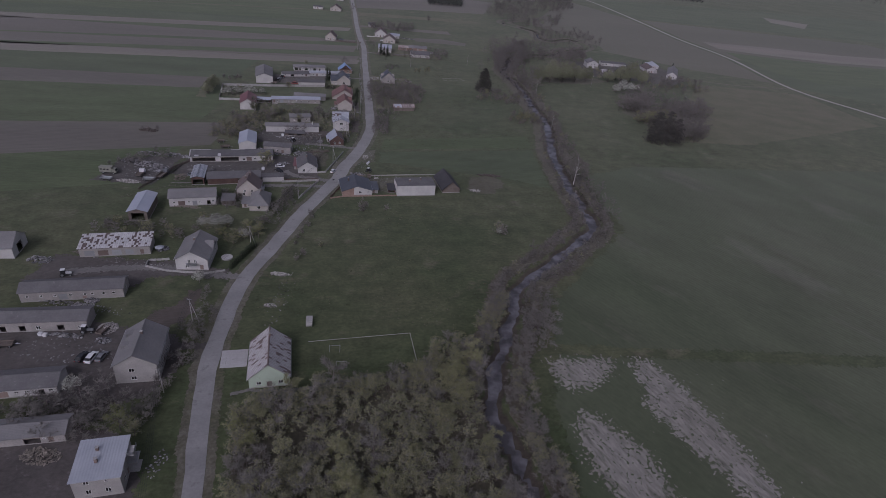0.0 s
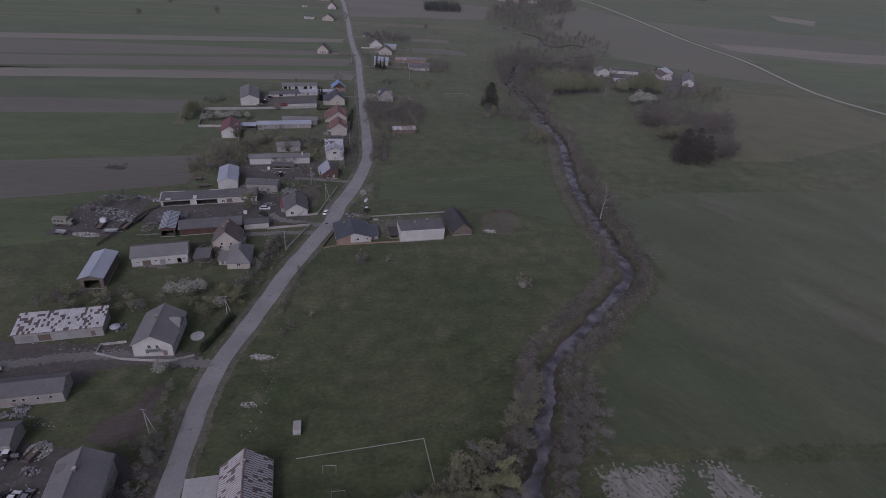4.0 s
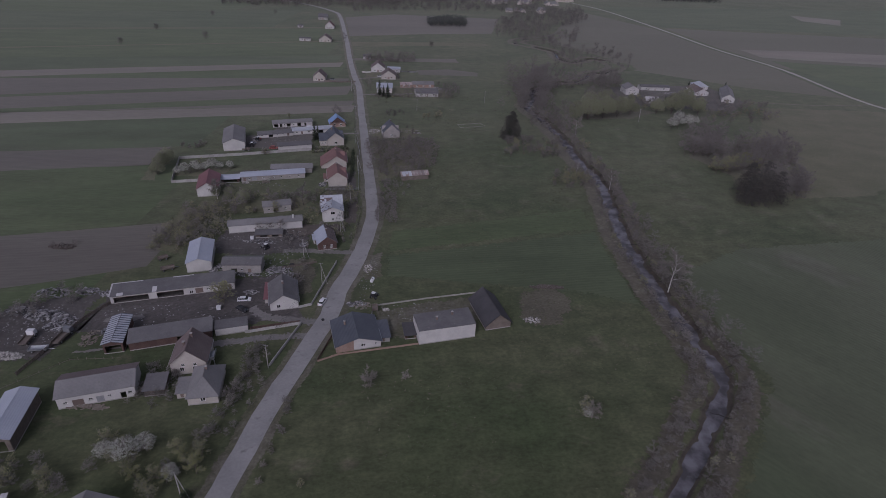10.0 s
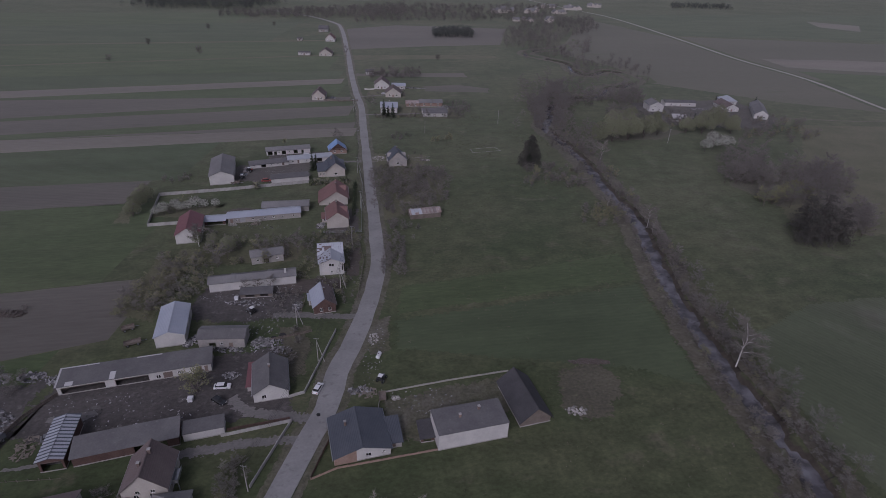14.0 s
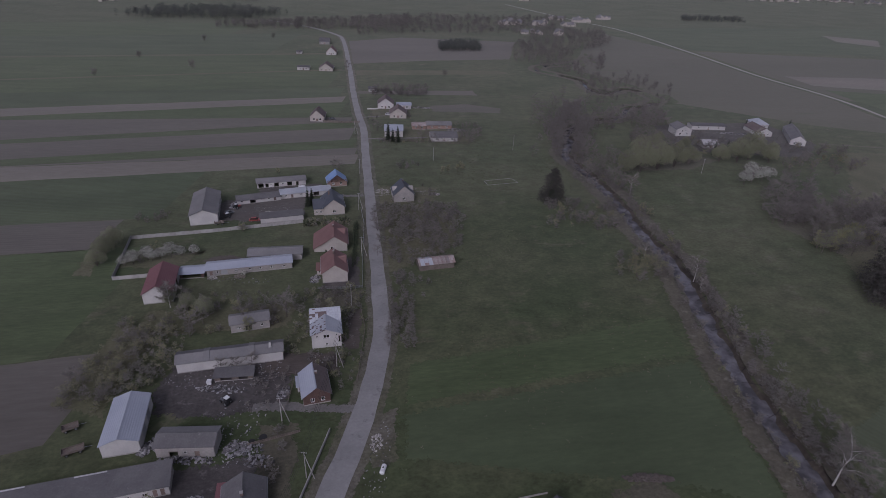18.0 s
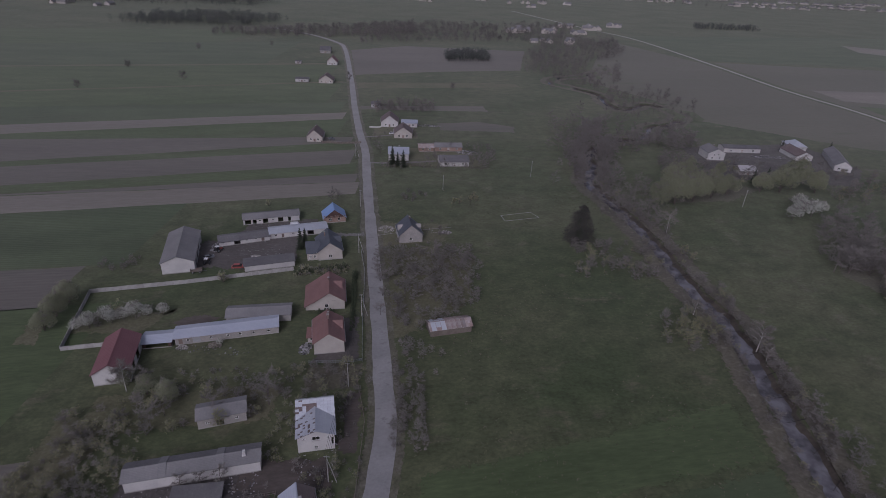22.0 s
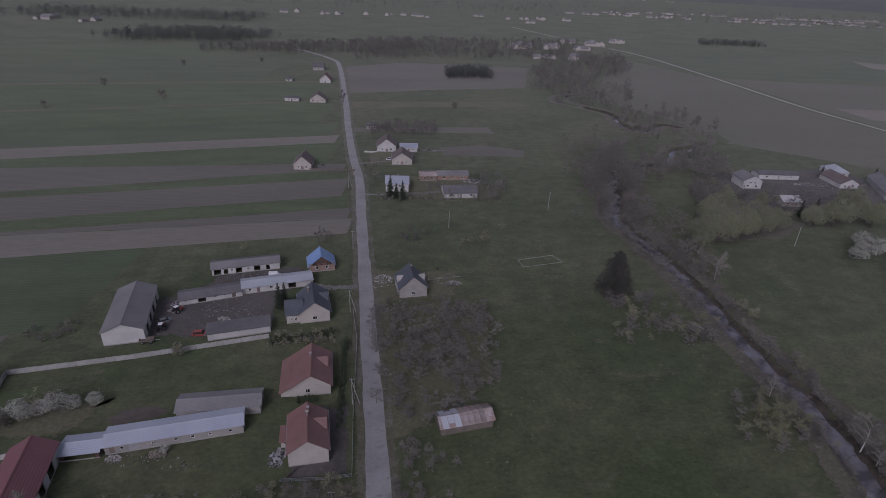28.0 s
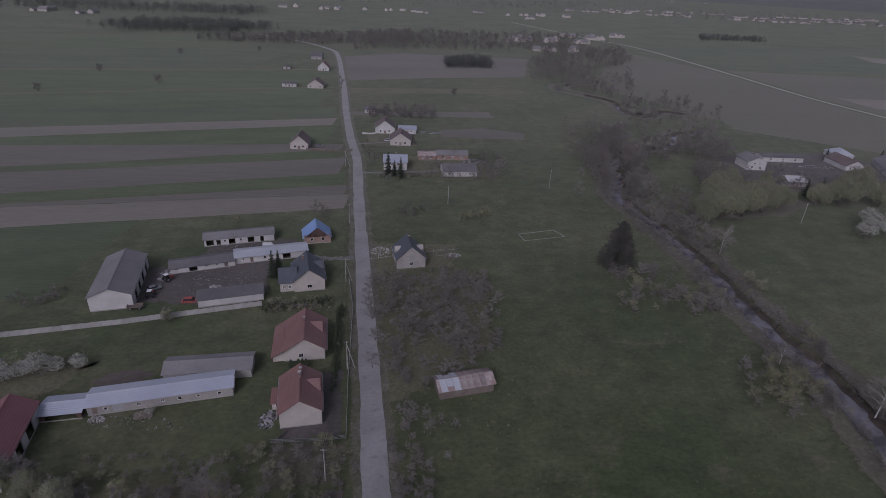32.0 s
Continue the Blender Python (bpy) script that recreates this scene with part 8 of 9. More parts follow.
def utility_pole(x, y, h=8.5, turn=0, stay=True, label="grey concrete utility pole with a brace"):
    t = thing("utility_pole", label, "pole", pose(x, y, 0, 0, 0, turn), "utility poles")
    part("mast", Geo().tube((0, 0, 0), (0, 0, h), 0.14, 0.09, 8, True), "concrete", t)
    if stay:
        part("brace", Geo().tube((1.9, 0, 0), (0.05, 0, h - 1.0), 0.11, 0.08, 8, True), "concrete", t)
    arm = part("crossarm", Geo().box(-0.7, -0.05, h - 0.35, 0.7, 0.05, h - 0.25), "galv", t)
    for k in (-0.6, -0.2, 0.2, 0.6):
        part("insulator", Geo().tube((k, 0, h - 0.25), (k, 0, h - 0.08), 0.05, 0.035, 6, True), "frame", arm)
    return t


POLES = [(-48.3, 55.7), (-62.2, 94.0), (-66.7, 123.2), (-63.6, 168.9), (-56.3, 210.9), (-49.7, 255.0), (-49.7, 293.5), (-50.5, 325.2), (-51.9, 359.6), (-59.5, 402.6), (-65.7, 448.0), (-78.9, 516.7)]
for i, (x, y) in enumerate(POLES):
    a = math.degrees(math.atan2(POLES[min(i + 1, len(POLES) - 1)][1] - POLES[max(0, i - 1)][1], POLES[min(i + 1, len(POLES) - 1)][0] - POLES[max(0, i - 1)][0])) - 90
    utility_pole(x, y, 8.5, a, i % 3 != 1)
for i in range(len(POLES) - 1):
    a, b = Vector((*POLES[i], 8.45)), Vector((*POLES[i + 1], 8.45))
    side = (b - a).cross(Vector((0, 0, 1))).normalized()
    t_ = thing("power_line", "thin sagging overhead power wires", "cable", pose(a.x, a.y, 0), "overhead wires")
    for k in (-0.6, -0.2, 0.2, 0.6):
        g = Geo()
        for n_ in range(13):
            u = n_ / 12
            p = a.lerp(b, u) + side * k - Vector((a.x, a.y, 0)) - Vector((0, 0, 4 * u * (1 - u) * 0.7))
            g.v += [tuple(p + side * 0.026 * c_ + Vector((0, 0, 0.026 * s_))) for c_, s_ in ((1, -0.6), (0, 1.0), (-1, -0.6))]
            if n_:
                g.f += [(3 * n_ - 3 + q_, 3 * n_ - 3 + (q_ + 1) % 3, 3 * n_ + (q_ + 1) % 3, 3 * n_ + q_) for q_ in range(3)]
        part("wire", g, "rubber", t_)
utility_pole(-59.9, 271.9, 8, 0, True)
utility_pole(-27.2, 473.8, 8, 90, False, "slim wooden pole in the meadow")
utility_pole(21.2, 500.4, 9, 90, False, "slim wooden pole in the meadow")
utility_pole(127.2, 472.4, 9, 40, False, "leaning wooden pole in the meadow")


# ---- vehicles ----
def wheel(t, x, y, r, w):
    tyre = part("wheel", Geo().tube((x, y - w / 2, r), (x, y + w / 2, r), r, r, 14, True), "rubber", t)
    part("rim", Geo().tube((x, y - w / 2 - 0.01, r), (x, y + w / 2 + 0.01, r), r * 0.58, r * 0.58, 10, True), "galv", tyre)


def car(x, y, turn, paint, label, l=4.2, w=1.7, h=1.45, van=False):
    t = thing("van" if van else "car", label, "van" if van else "car", pose(x, y, 0.08, 0, 0, turn))
    b = l / 2
    low = [(-b, 0.3), (b, 0.3), (b, 0.62), (b - 0.1, 0.78), (b - 0.9 * (0.6 if van else 1), 0.9), (-b + 0.15, 0.94), (-b, 0.8)]
    g = Geo()
    n = len(low)
    rows = [(-w / 2, 0.97), (-w / 2 + 0.08, 1.0), (w / 2 - 0.08, 1.0), (w / 2, 0.97)]
    for yy, k in rows:
        g.v += [(px * k, yy, pz if pz < 0.5 else 0.3 + (pz - 0.3) * k) for px, pz in low]
    for r in range(3):
        g.f += [(r * n + (k + 1) % n, r * n + k, (r + 1) * n + k, (r + 1) * n + (k + 1) % n) for k in range(n)]
    g.f += [tuple(range(n)), tuple(range(4 * n - 1, 3 * n - 1, -1))]
    part("body", g, paint, t)
    f0, r0 = (b - 0.95, -b + 0.35) if not van else (b - 0.6, -b + 0.08)
    f1, r1 = (b - 1.65, -b + 0.85) if not van else (b - 1.3, -b + 0.15)
    cab = Geo().hexa([(r0, -w / 2 + 0.06, 0.9), (f0, -w / 2 + 0.06, 0.9), (f0, w / 2 - 0.06, 0.9), (r0, w / 2 - 0.06, 0.9)], [(r1, -w / 2 + 0.2, h - 0.05), (f1, -w / 2 + 0.2, h - 0.05), (f1, w / 2 - 0.2, h - 0.05), (r1, w / 2 - 0.2, h - 0.05)])
    part("glasshouse", cab, "rubber" if not van else paint, t, "dark windows" if not van else "")
    part("roof", Geo().hexa([(r1 - 0.06, -w / 2 + 0.17, h - 0.06), (f1 + 0.06, -w / 2 + 0.17, h - 0.06), (f1 + 0.06, w / 2 - 0.17, h - 0.06), (r1 - 0.06, w / 2 - 0.17, h - 0.06)], [(r1, -w / 2 + 0.24, h), (f1, -w / 2 + 0.24, h), (f1, w / 2 - 0.24, h), (r1, w / 2 - 0.24, h)]), paint, t)
    for sx in (-1, 1):
        for sy in (-1, 1):
            wheel(t, sx * l * 0.31, sy * (w / 2 - 0.1), 0.31, 0.2)
            part("headlight" if sx > 0 else "taillight", Geo().box(sx * b - 0.03, sy * w * 0.36 - 0.16, 0.6, sx * b + 0.02, sy * w * 0.36 + 0.16, 0.74), "lamp" if sx > 0 else "taillamp", t)
    return t


car(-47.3, 243.2, 78, "carwhite", "white hatchback car standing at the roadside")
car(-73.2, 242.7, 8, "carwhite", "pale old saloon car parked in the yard", 4.4)
car(-72.2, 237.3, -30, "cardark", "dark car parked in the muddy yard")
car(-88.6, 103.4, 86, "cardark", "black car parked in the farmyard")
car(-86.1, 103.5, 90, "carwhite", "white estate car parked in the farmyard", 4.5, 1.75, 1.6)
car(-83.7, 104.2, 88, "cargrey", "grey car parked in the farmyard")
car(-90.3, 423.6, 10, "carwhite", "small white van beside the stable", 4.4, 1.75, 1.9, True)
car(-102.5, 386.3, 12, "carred", "pale red pickup beside the shed", 4.6, 1.75, 1.6)
car(-115.9, 392.2, 40, "cargrey", "old grey car beside the barn")
car(-62.7, 566.6, 8, "carwhite", "white car at the far houses")
car(-99.3, 548.6, 8, "cargrey", "grey car at a house in the fields")
car(-58.0, 581.8, 5, "carwhite", "white car in front of a far garage")
car(-107.9, 223.6, 30, "cargrey", "old car beside the striped-roof shed")


def tractor(x, y, turn, paint="carred", label="small old farm tractor with a cab"):
    t = thing("tractor", label, "tractor", pose(x, y, 0.08, 0, 0, turn))
    part("bonnet", Geo().hexa([(0.1, -0.36, 0.7), (1.8, -0.32, 0.7), (1.8, 0.32, 0.7), (0.1, 0.36, 0.7)], [(0.1, -0.32, 1.35), (1.72, -0.26, 1.22), (1.72, 0.26, 1.22), (0.1, 0.32, 1.35)]), paint, t)
    part("cab", Geo().hexa([(-1.2, -0.6, 0.9), (0.1, -0.6, 0.9), (0.1, 0.6, 0.9), (-1.2, 0.6, 0.9)], [(-1.1, -0.52, 2.3), (0.0, -0.52, 2.3), (0.0, 0.52, 2.3), (-1.1, 0.52, 2.3)]), "rubber", t, "dark glazed cab")
    part("roof", Geo().box(-1.2, -0.62, 2.3, 0.1, 0.62, 2.42), "carwhite", t)
    part("exhaust", Geo().tube((0.9, 0.2, 1.2), (0.9, 0.2, 2.1), 0.05, 0.05, 6, True), "rubber", t)
    for s in (-1, 1):
        wheel(t, -0.75, s * 0.85, 0.72, 0.38)
        wheel(t, 1.4, s * 0.7, 0.42, 0.24)
    return t


tractor(-76.1, 277.2, 150, "cargrey")
tractor(-114.8, 139.7, 20, "carwhite")
tractor(-93.2, 113.9, 10, "cargrey")
tractor(-114.2, 398.1, 60)
tractor(-115.0, 388.4, 100)
tractor(-30.4, 247.7, 70, "cargrey", "rusting tractor beside the yard wall")


def truck(x, y, turn, label, l=6.5, box_h=2.4, paint="truck", cab_paint="truck", flat=False):
    t = thing("truck", label, "truck", pose(x, y, 0.06, 0, 0, turn))
    part("chassis", Geo().box(-l / 2, -0.4, 0.6, l / 2, 0.4, 0.85), "rubber", t)
    part("cab", Geo().prism([(l / 2 - 1.7, 0.7), (l / 2, 0.7), (l / 2, 1.5), (l / 2 - 0.35, 2.4), (l / 2 - 1.7, 2.4)], -1.05, 1.05), cab_paint, t)
    part("windscreen", Geo().hexa([(l / 2 - 0.02, -0.9, 1.52), (l / 2 + 0.02, -0.9, 1.55), (l / 2 + 0.02, 0.9, 1.55), (l / 2 - 0.02, 0.9, 1.52)], [(l / 2 - 0.33, -0.85, 2.25), (l / 2 - 0.29, -0.85, 2.28), (l / 2 - 0.29, 0.85, 2.28), (l / 2 - 0.33, 0.85, 2.25)]), "rubber", t)
    if flat:
        part("load_bed", Geo().box(-l / 2, -1.15, 0.85, l / 2 - 1.9, 1.15, 1.0), "timber", t)
        for s in (-1, 1):
            part("side_board", Geo().box(-l / 2, s * 1.15 - 0.03, 1.0, l / 2 - 1.9, s * 1.15 + 0.03, 1.5), "timber", t)
    else:
        body = part("box_body", Geo().box(-l / 2, -1.15, 0.85, l / 2 - 1.85, 1.15, 0.85 + box_h), paint, t)
        for s in (-1, 1):
            for k in range(3):
                u = -l / 2 + 0.5 + k * 1.35
                part("window", Geo().box(u, s * 1.15 - 0.015, 1.9, u + 0.9, s * 1.15 + 0.015, 2.5), "rubber", body)
    for sx in (-0.3, 0.33):
        for s in (-1, 1):
            wheel(t, sx * l, s * 0.95, 0.5, 0.3)
    return t


truck(-142.2, 217.2, 4, "old olive box truck standing on the grass", 7.0)
truck(-128.7, 218.3, 95, "old truck with a pale cab in the scrap yard", 6.0, 1.6, "scrap", "carwhite", True)
truck(-119.5, 219.8, 85, "rusting flatbed truck in the scrap yard", 7.0, 1.6, "truck", "cargrey", True)


def trailer(x, y, turn, label, l=4.2, material="timber"):
    t = thing("farm_trailer", label, "trailer", pose(x, y, 0.06, 0, 0, turn))
    part("bed", Geo().box(-l / 2, -0.95, 0.75, l / 2, 0.95, 0.9), material, t)
    for s in (-1, 1):
        part("side_board", Geo().box(-l / 2, s * 0.95 - 0.03, 0.9, l / 2, s * 0.95 + 0.03, 1.35), material, t)
        part("end_board", Geo().box(s * l / 2 - 0.03, -0.9, 0.9, s * l / 2 + 0.03, 0.9, 1.35), material, t)
        for sx in (-0.3, 0.3):
            wheel(t, sx * l, s * 0.85, 0.38, 0.2)
    part("drawbar", Geo().tube((l / 2, 0, 0.7), (l / 2 + 1.6, 0, 0.5), 0.06, 0.05, 6, True), "galv", t)
    return t


trailer(-105.8, 259.3, 30, "wooden farm trailer parked by the field", 4.6)
trailer(-110.6, 266.2, 35, "old low trailer parked in the grass", 3.6)
trailer(-139.8, 210.6, 0, "flat farm trailer beside the truck", 4.5, "galv")
trailer(-110.5, 105.3, 15, "farm trailer in the yard", 4.0)
trailer(-123.0, 214.0, 10, "low loader trailer in the scrap yard", 5.0, "galv")
trailer(-29.4, 240.8, 100, "narrow trailer by the wall", 3.0)
trailer(-116.2, 381.6, 15, "farm trailer beside the barn", 4.0)
trailer(-88.9, 114.4, 80, "farm trailer loaded by the stable", 3.6)
tank_ = thing("water_tank", "white plastic water tank lying in the grass", "tank", pose(-32.3, 257.8, 0.62, 0, 0, 80))
part("vessel", Geo().tube((-1.1, 0, 0), (1.1, 0, 0), 0.6, 0.6, 16, True).tube((-1.25, 0, 0), (-1.1, 0, 0), 0.35, 0.6, 16, True).tube((1.1, 0, 0), (1.25, 0, 0), 0.6, 0.35, 16, True), "carwhite", tank_)
part("cap", Geo().tube((0, 0, 0.58), (0, 0, 0.7), 0.2, 0.2, 10, True), "rubber", tank_)
van_ = thing("caravan", "small pale caravan in the meadow", "caravan", pose(-31.9, 127.0, 0.05, 0, 0, 100))
part("body", Geo().prism([(-1.7, 0.4), (1.7, 0.4), (1.85, 1.2), (1.5, 2.1), (-1.5, 2.1), (-1.85, 1.2)], -0.95, 0.95), "concrete", van_)
part("window", Geo().box(-0.7, -0.97, 1.1, 0.7, -0.945, 1.6), "rubber", van_)
for s_ in (-1, 1):
    wheel(van_, 0.0, s_ * 0.85, 0.32, 0.2)
# play frames on the cottage lawn
for x_, y_ in ((-21.8, 115.9), (-18.6, 109.5)):
    t_ = thing("swing_frame", "simple metal swing frame on the lawn", "swing", pose(x_, y_, 0, 0, 0, 8))
    for s_ in (-1, 1):
        part("upright", Geo().tube((s_ * 1.5, -0.5, 0), (s_ * 1.5, 0, 2.2), 0.05, 0.05, 6), "galv", t_)
        part("upright", Geo().tube((s_ * 1.5, 0.5, 0), (s_ * 1.5, 0, 2.2), 0.05, 0.05, 6), "galv", t_)
    part("crossbar", Geo().tube((-1.5, 0, 2.2), (1.5, 0, 2.2), 0.05, 0.05, 6), "galv", t_)


# ---- heaps and scattered things ----
def lump(rng, r, flat=0.7):
    """One angular lump with six to eight uneven corners."""
    g = Geo()
    pts = [(sx * r * rng.uniform(0.55, 1), sy * r * rng.uniform(0.55, 1), sz * r * flat * rng.uniform(0.5, 1)) for sz in (-1, 1) for sx, sy in ((-1, -1), (1, -1), (1, 1), (-1, 1))]
    return g.hexa(pts[:4], pts[4:])


def heap(name, label, x, y, r, h, n, size, material, category="heap", long=1.0, rx=None):
    """A pile of separate pieces, highest in its middle."""
    rng = random.Random(int(x * 13 + y * 7))
    g = Geo()
    rx = rx or r
    for _ in range(n):
        a, k = rng.uniform(0, 6.283), math.sqrt(rng.random())
        px, py = math.cos(a) * k * rx, math.sin(a) * k * r
        z = max(0.1, h * (1 - k) * rng.uniform(0.3, 1.0))
        m = pose(px, py, z, rng.uniform(-25, 25), rng.uniform(-25, 25), rng.uniform(0, 360)) @ Matrix.Diagonal((long * rng.uniform(0.7, 1.3), 1, rng.uniform(0.5, 1), 1))
        g.add(lump(rng, size * rng.uniform(0.5, 1.3)), m)
    return single(name, g, material, label, category, pose(x, y, 0), kind="stuff")


heap("rubble_heap", "heap of pale broken masonry beside the stable", -88.7, 116.3, 2.8, 1.7, 420, 0.22, "rubble")
heap("log_heap", "tipped heap of pale firewood logs", -79.9, 72.0, 2.4, 1.4, 230, 0.16, "logs", long=2.6, rx=4.6)
heap("scrap_heap", "heap of mixed pale scrap and junk", -131.2, 230.3, 3.0, 1.6, 240, 0.3, "scrap", long=1.8, rx=6.5)
heap("scrap_heap", "scattered junk and old parts on the ground", -139.6, 231.8, 2.6, 0.8, 110, 0.28, "scrap", long=1.8, rx=5)
heap("scrap_heap", "heap of scrap metal beside the fence", -125.2, 225.4, 2.4, 1.0, 120, 0.28, "scrap", long=2.2, rx=3.5)
heap("scrap_heap", "scattered scrap by the long shed", -117.3, 243.3, 2.0, 1.0, 120, 0.28, "scrap", long=2, rx=5)
for x_, y_, r_, n_, w_ in ((-136.5, 242.4, 3.0, 150, "pale junk and old sheets in the scrap yard"), (-125.8, 244.1, 2.2, 110, "broken blocks and sheets behind the long shed"), (-123.7, 228.6, 2.2, 90, "bent metal and pipes by the yard fence"),
                           (-88.1, 262.4, 1.6, 70, "planks leaning by the blue-roof barn"), (-72.3, 247.5, 1.5, 60, "junk at the corner of the muddy yard"), (-65.1, 262.8, 1.8, 60, "tubs and planks in the cottage garden"),
                           (-35.8, 243.5, 1.8, 60, "pallets and frames beside the road"), (-100.0, 128.3, 1.3, 130, "dark junk between the cowshed and the stable"), (-127.8, 147.0, 2.4, 120, "boards and sheets at the end of the yard"),
                           (-87.0, 111.0, 1.2, 70, "pale sacks and boxes by the stable door"), (-62.0, 259.0, 2.0, 60, "garden junk beside the house")):
    heap("scrap_heap", w_, x_, y_, r_, 0.9, n_, 0.26, "scrap", long=1.9, rx=r_ * 1.8)
heap("sand_heap", "low spread heap of pale sand and gravel", -130.7, 211.3, 1.6, 0.9, 320, 0.3, "rubble", rx=5.0)
heap("rubble_heap", "pile of pale stones in the meadow", -48.2, 152.3, 1.3, 0.5, 140, 0.25, "rubble", rx=3.4)
heap("rubble_heap", "scattered pale stones on the road verge", -46.4, 134.3, 1.0, 0.3, 60, 0.22, "rubble", rx=2.0)
heap("rubble_heap", "scattered rubble and blocks by the roadside", -34.9, 266.1, 3.0, 0.3, 80, 0.24, "rubble", rx=1.6)
heap("rubble_heap", "pile of sand and blocks at the building plot", -24.9, 425.0, 1.6, 0.8, 150, 0.28, "rubble", rx=2.6)
heap("rubble_heap", "scattered rubble beside the new house", -50.9, 425.3, 3.5, 0.3, 120, 0.25, "rubble", rx=3.5)
heap("rubble_heap", "heap of broken brick against the stable", -102.9, 338.3, 1.2, 1.0, 120, 0.2, "rubble", rx=1.8)
heap("log_heap", "heap of chopped pale logs against the stable", -93.7, 340.3, 1.3, 1.3, 150, 0.16, "logs", long=2.2, rx=2.0)
heap("rubble_heap", "pale rubble heap in the farmyard", -98.5, 395.3, 1.2, 0.8, 110, 0.25, "rubble", rx=2.0)
heap("scrap_heap", "line of clutter along the farmyard", -111.5, 410.0, 1.3, 1.0, 140, 0.28, "scrap", long=1.6, rx=4.4)
heap("scrap_heap", "clutter beside the big barn", -116.0, 401.8, 4.5, 0.9, 120, 0.28, "scrap", long=1.6, rx=2.2)
heap("scrap_heap", "junk stacked against the low barn", -78.9, 258.4, 1.2, 1.2, 130, 0.25, "scrap", long=1.8, rx=7)
heap("scrap_heap", "junk and planks between the barn and cottage", -68.0, 262.4, 2.6, 0.7, 110, 0.25, "scrap", long=2.4, rx=3.2)
heap("scrap_heap", "stacked pallets and junk beside the blue-roof barn", -89.9, 260.7, 1.8, 1.3, 90, 0.3, "scrap", long=1.4, rx=1.4)
heap("scrap_heap", "clutter in front of the white barn", -79.3, 282.3, 1.6, 0.5, 90, 0.25, "scrap", long=1.8, rx=7)
heap("scrap_heap", "odds and ends beside the wooden cottage", -62.2, 281.9, 2.2, 0.5, 60, 0.3, "scrap", long=1.8, rx=1.6)
heap("scrap_heap", "garden clutter beside the cream house", -66.3, 340.6, 3.0, 0.6, 80, 0.3, "scrap", long=1.4, rx=1.8)
heap("scrap_heap", "farm clutter along the cowshed wall", -107.2, 125.8, 0.9, 0.7, 120, 0.25, "scrap", long=2.2, rx=11)
heap("scrap_heap", "junk stacked in front of the stable", -97.9, 111.6, 0.9, 1.2, 90, 0.28, "scrap", long=1.4, rx=5)
heap("scrap_heap", "boards and old sheets behind the yard", -115.0, 153.5, 1.2, 0.6, 90, 0.22, "wood", long=3.2, rx=6)
heap("scrap_heap", "clutter beside the patched garage shed", -93.0, 160.8, 2.0, 0.8, 80, 0.28, "scrap", long=1.6, rx=2)
heap("scrap_heap", "pallets and clutter by the roadside barn", -34.1, 242.8, 2.2, 0.5, 70, 0.22, "wood", long=2.0, rx=3)
heap("scrap_heap", "white scrap on the yard corner", -25.8, 241.0, 0.7, 0.5, 40, 0.3, "rubble", rx=1.2)
heap("scrap_heap", "clutter along the fence of the far farm", -13.6, 536.6, 4.0, 0.8, 130, 0.3, "scrap", long=1.6, rx=7)
heap("scrap_heap", "clutter behind the far houses", -39.5, 590.6, 3.0, 0.7, 110, 0.3, "scrap", long=1.6, rx=8)
heap("scrap_heap", "stones and junk by the bare earth patch", 22.7, 238.7, 1.6, 0.6, 50, 0.3, "rubble", rx=3)
heap("earth_bank", "low ridge of dug earth round the bare patch", 30.5, 258.8, 1.0, 0.9, 120, 0.5, "bed", rx=6)
heap("hay_heap", "earth clamp mound in the ploughed field", -150.9, 271.9, 1.6, 1.2, 140, 0.5, "bed", rx=5)
heap("scrap_heap", "timber stack beside the white barn", -98.3, 193.6, 0.8, 0.6, 70, 0.3, "wood", long=2.6, rx=6)
heap("scrap_heap", "planks in the grass behind the dark shed", -111.9, 220.5, 4.0, 0.5, 80, 0.2, "wood", long=3.4, rx=2.6)
heap("scrap_heap", "junk by the hedge of the outlying farm", 183.7, 559.2, 3.0, 0.7, 90, 0.35, "scrap", long=1.6, rx=12)
heap("garden_clutter", "small odds and ends strewn over the garden", -70.8, 272.5, 6.0, 0.2, 70, 0.15, "scrap", long=1.6, rx=7)
heap("garden_clutter", "small odds and ends strewn beside the long barn", -69.2, 290.8, 5.0, 0.2, 70, 0.15, "scrap", long=1.6, rx=5)
heap("garden_clutter", "stones and litter strewn in the cottage garden", -39.7, 117.2, 1.0, 0.2, 40, 0.2, "rubble", rx=3)
heap("garden_clutter", "pale litter strewn at the block house", -54.1, 72.8, 4.0, 0.2, 50, 0.22, "scrap", rx=2.0)
for x_, y_, r_ in ((-65.3, 264.6, 0.8), (-63.0, 266.1, 1.0), (-45.3, 234.0, 0.5)):
    single("old_tyre", Geo().tube((0, 0, 0), (0, 0, 0.3), r_, r_, 16, True), "rubber", "old tractor tyre lying in the garden", "tyre", pose(x_, y_, 0.07))
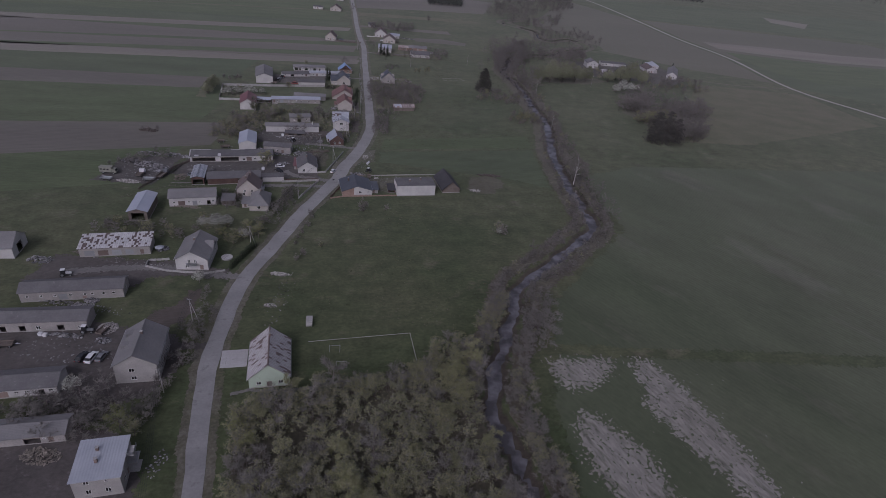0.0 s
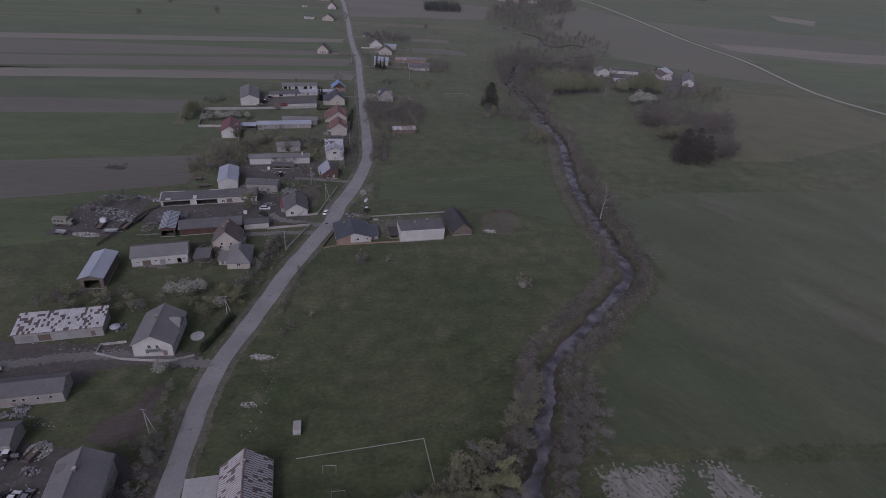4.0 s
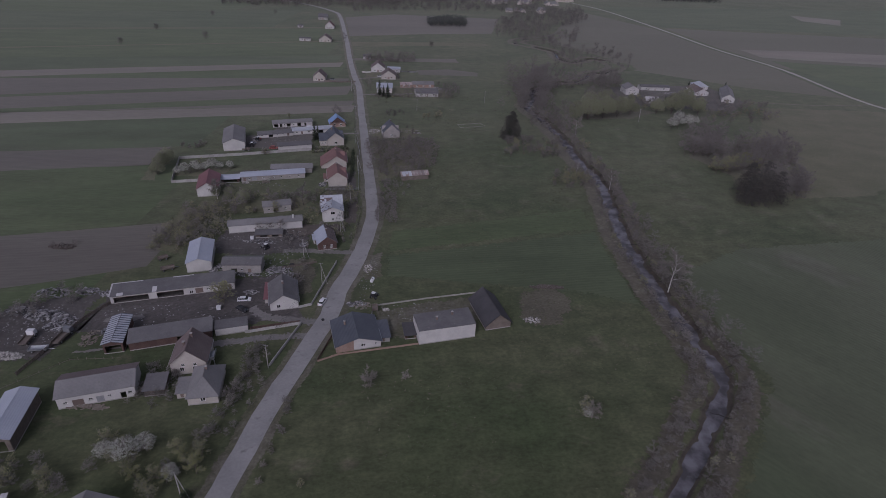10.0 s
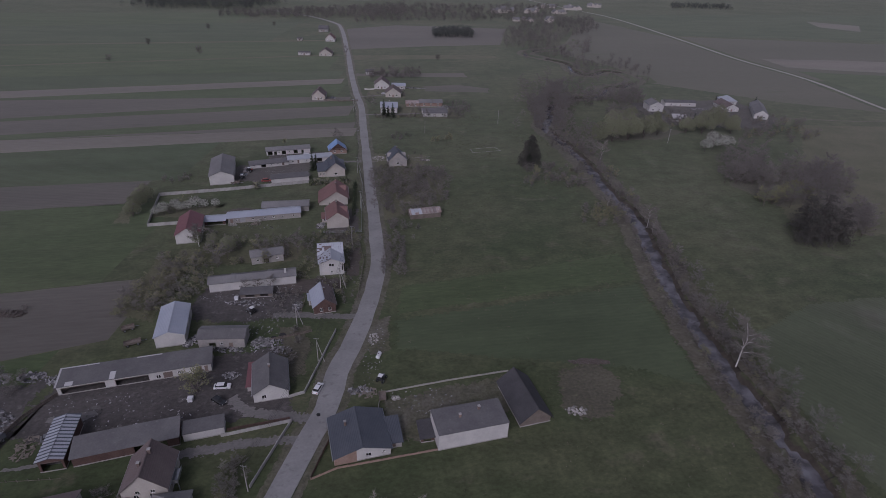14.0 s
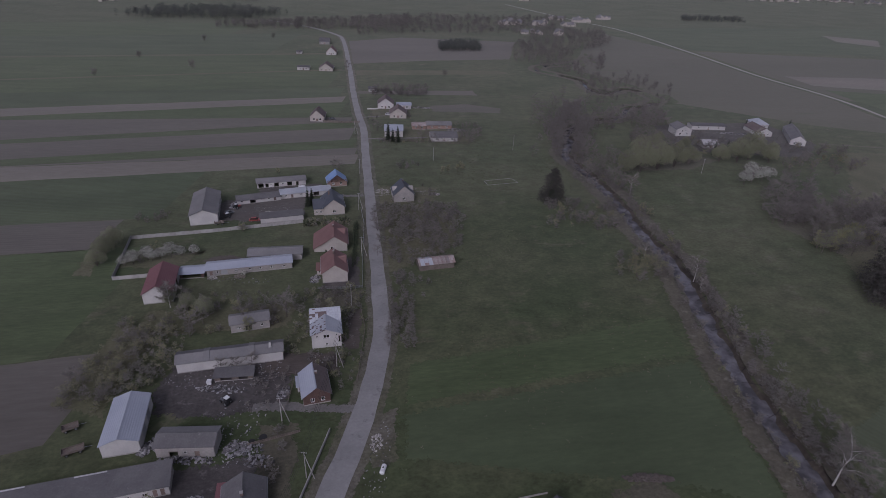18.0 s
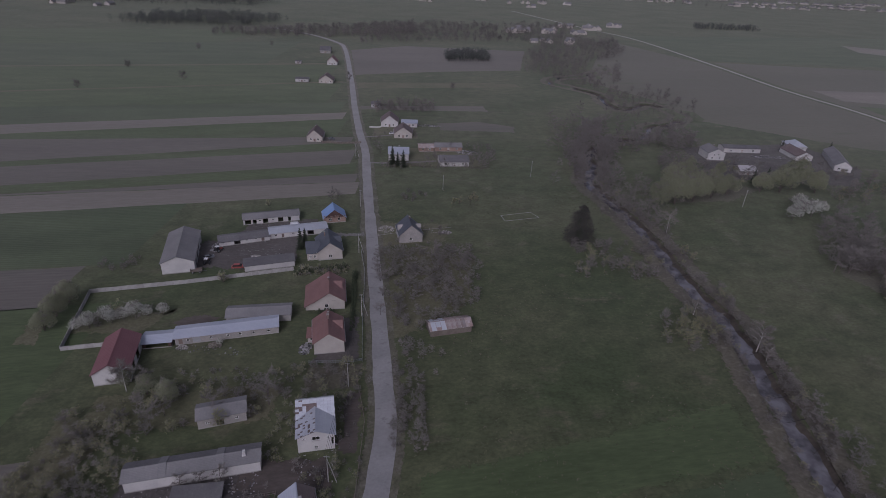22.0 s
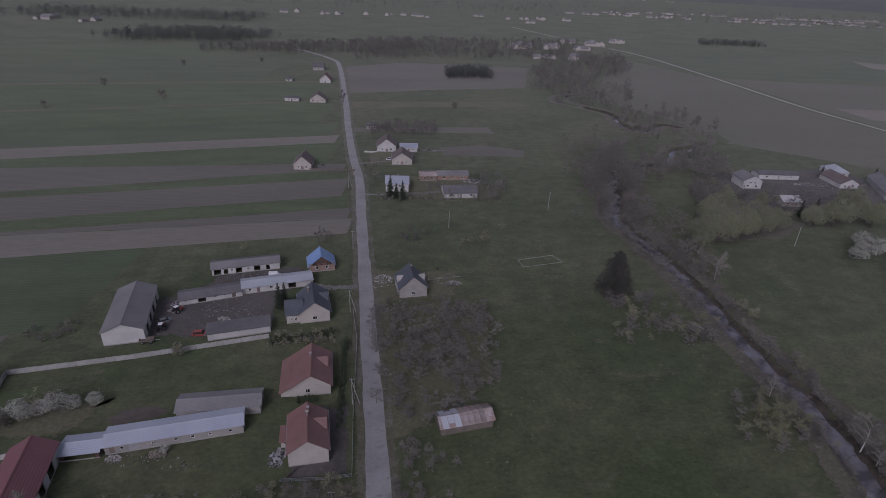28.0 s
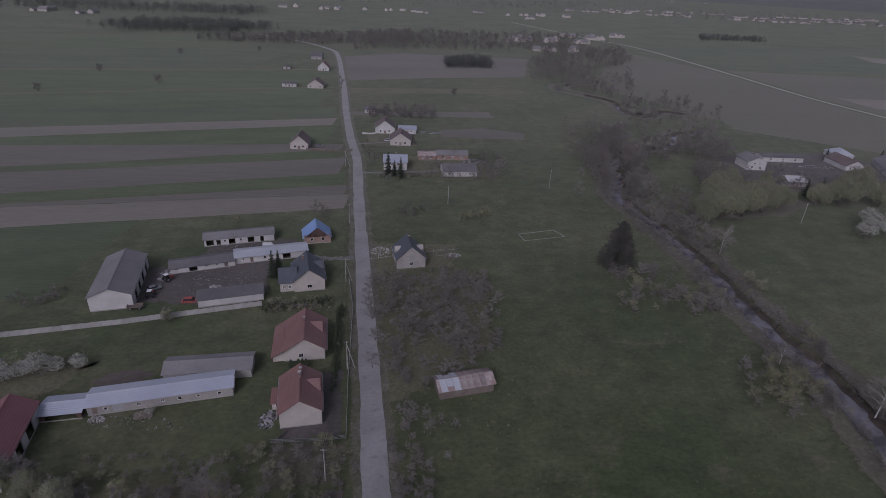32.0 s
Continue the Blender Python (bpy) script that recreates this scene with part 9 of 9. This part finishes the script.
for x_, y_, s_ in ((-104.6, 110.8, 0.9), (-103.1, 110.6, 0.9), (-83.3, 284.4, 1.1), (-79.8, 237.5, 1.2)):
    b_ = thing("storage_bag", "large white bulk bag standing by the wall", "bag", pose(x_, y_, 0.06, 0, 0, 10))
    part("sack", Geo().hexa([(-0.5 * s_, -0.5 * s_, 0), (0.5 * s_, -0.5 * s_, 0), (0.5 * s_, 0.5 * s_, 0), (-0.5 * s_, 0.5 * s_, 0)], [(-0.6 * s_, -0.58 * s_, s_), (0.57 * s_, -0.6 * s_, s_ * 1.05), (0.6 * s_, 0.57 * s_, s_ * 0.96), (-0.57 * s_, 0.6 * s_, s_)]), "carwhite", b_)

# small litter strewn over the yards, too many pieces to count
for label_, x_, y_, rx_, r_, n_ in (("small litter and stones strewn over the farmyard", -96.2, 105.2, 16.0, 5.0, 170), ("small junk along the cowshed and stable", -99.4, 123.6, 14.0, 2.5, 150), ("boards and stones strewn by the white house", -99.6, 151.2, 13.0, 2.5, 110),
                                    ("small junk strewn over the muddy yard", -95.4, 233.5, 20.0, 6.0, 190), ("litter and parts strewn over the scrap yard", -130.7, 226.4, 11.0, 11.0, 330), ("litter strewn along the lane and low barn", -70.6, 263.3, 7.0, 7.0, 190),
                                    ("litter strewn before the long white barn", -83.1, 285.5, 14.0, 4.0, 170), ("garden bits strewn around the patched house", -52.9, 298.7, 6.0, 7.0, 110), ("litter and blocks strewn along the road verge", -33.9, 259.1, 3.0, 14.0, 110),
                                    ("farm litter strewn among the long sheds", -101.5, 400.4, 14.0, 8.0, 260), ("farm litter strewn by the white stable", -95.8, 422.8, 14.0, 3.0, 150), ("rubble and boards strewn on the building plot", -40.1, 426.9, 14.0, 5.0, 170),
                                    ("garden litter strewn round the far farm", -22.2, 528.3, 20.0, 12.0, 260), ("garden litter strewn round the far houses", -56.4, 578.8, 14.0, 10.0, 180), ("litter strewn in front of the pale stable", -92.2, 338.0, 13.0, 2.0, 120),
                                    ("litter strewn in the yard behind the house", -18.2, 240.5, 10.0, 5.0, 110), ("farm litter strewn round the outlying farm", 177.2, 551.5, 30.0, 12.0, 220), ("stones and tufts strewn on the meadow edge", -44.0, 139.0, 3.0, 16.0, 120)):
    heap("yard_litter", label_, x_, y_, r_, 0.25, int(n_ * 0.7), 0.13, "scrap" if n_ % 20 == 10 else "litter", "litter", 1.8, rx_)

pool_ = thing("garden_pool", "round pale covered pool on the lawn", "pool", pose(-69.1, 159.2, 0.0))
part("wall", Geo().tube((0, 0, 0), (0, 0, 0.5), 1.9, 1.85, 24, True), "concrete", pool_)
part("cover", Geo().tube((0, 0, 0.5), (0, 0, 0.56), 1.97, 1.9, 24, True), "slab", pool_)
shade_ = thing("garden_parasol", "grey parasol standing beside the shed", "parasol", pose(-92.9, 158.9, 0.06))
part("pole", Geo().tube((0, 0, 0), (0, 0, 2.4), 0.04, 0.04, 8, True), "galv", shade_)
part("canopy", Geo().tube((0, 0, 1.9), (0, 0, 2.5), 1.5, 0.1, 10, True), "silver", shade_)
part("foot", Geo().tube((0, 0, 0), (0, 0, 0.12), 0.35, 0.3, 10, True), "concrete", shade_)
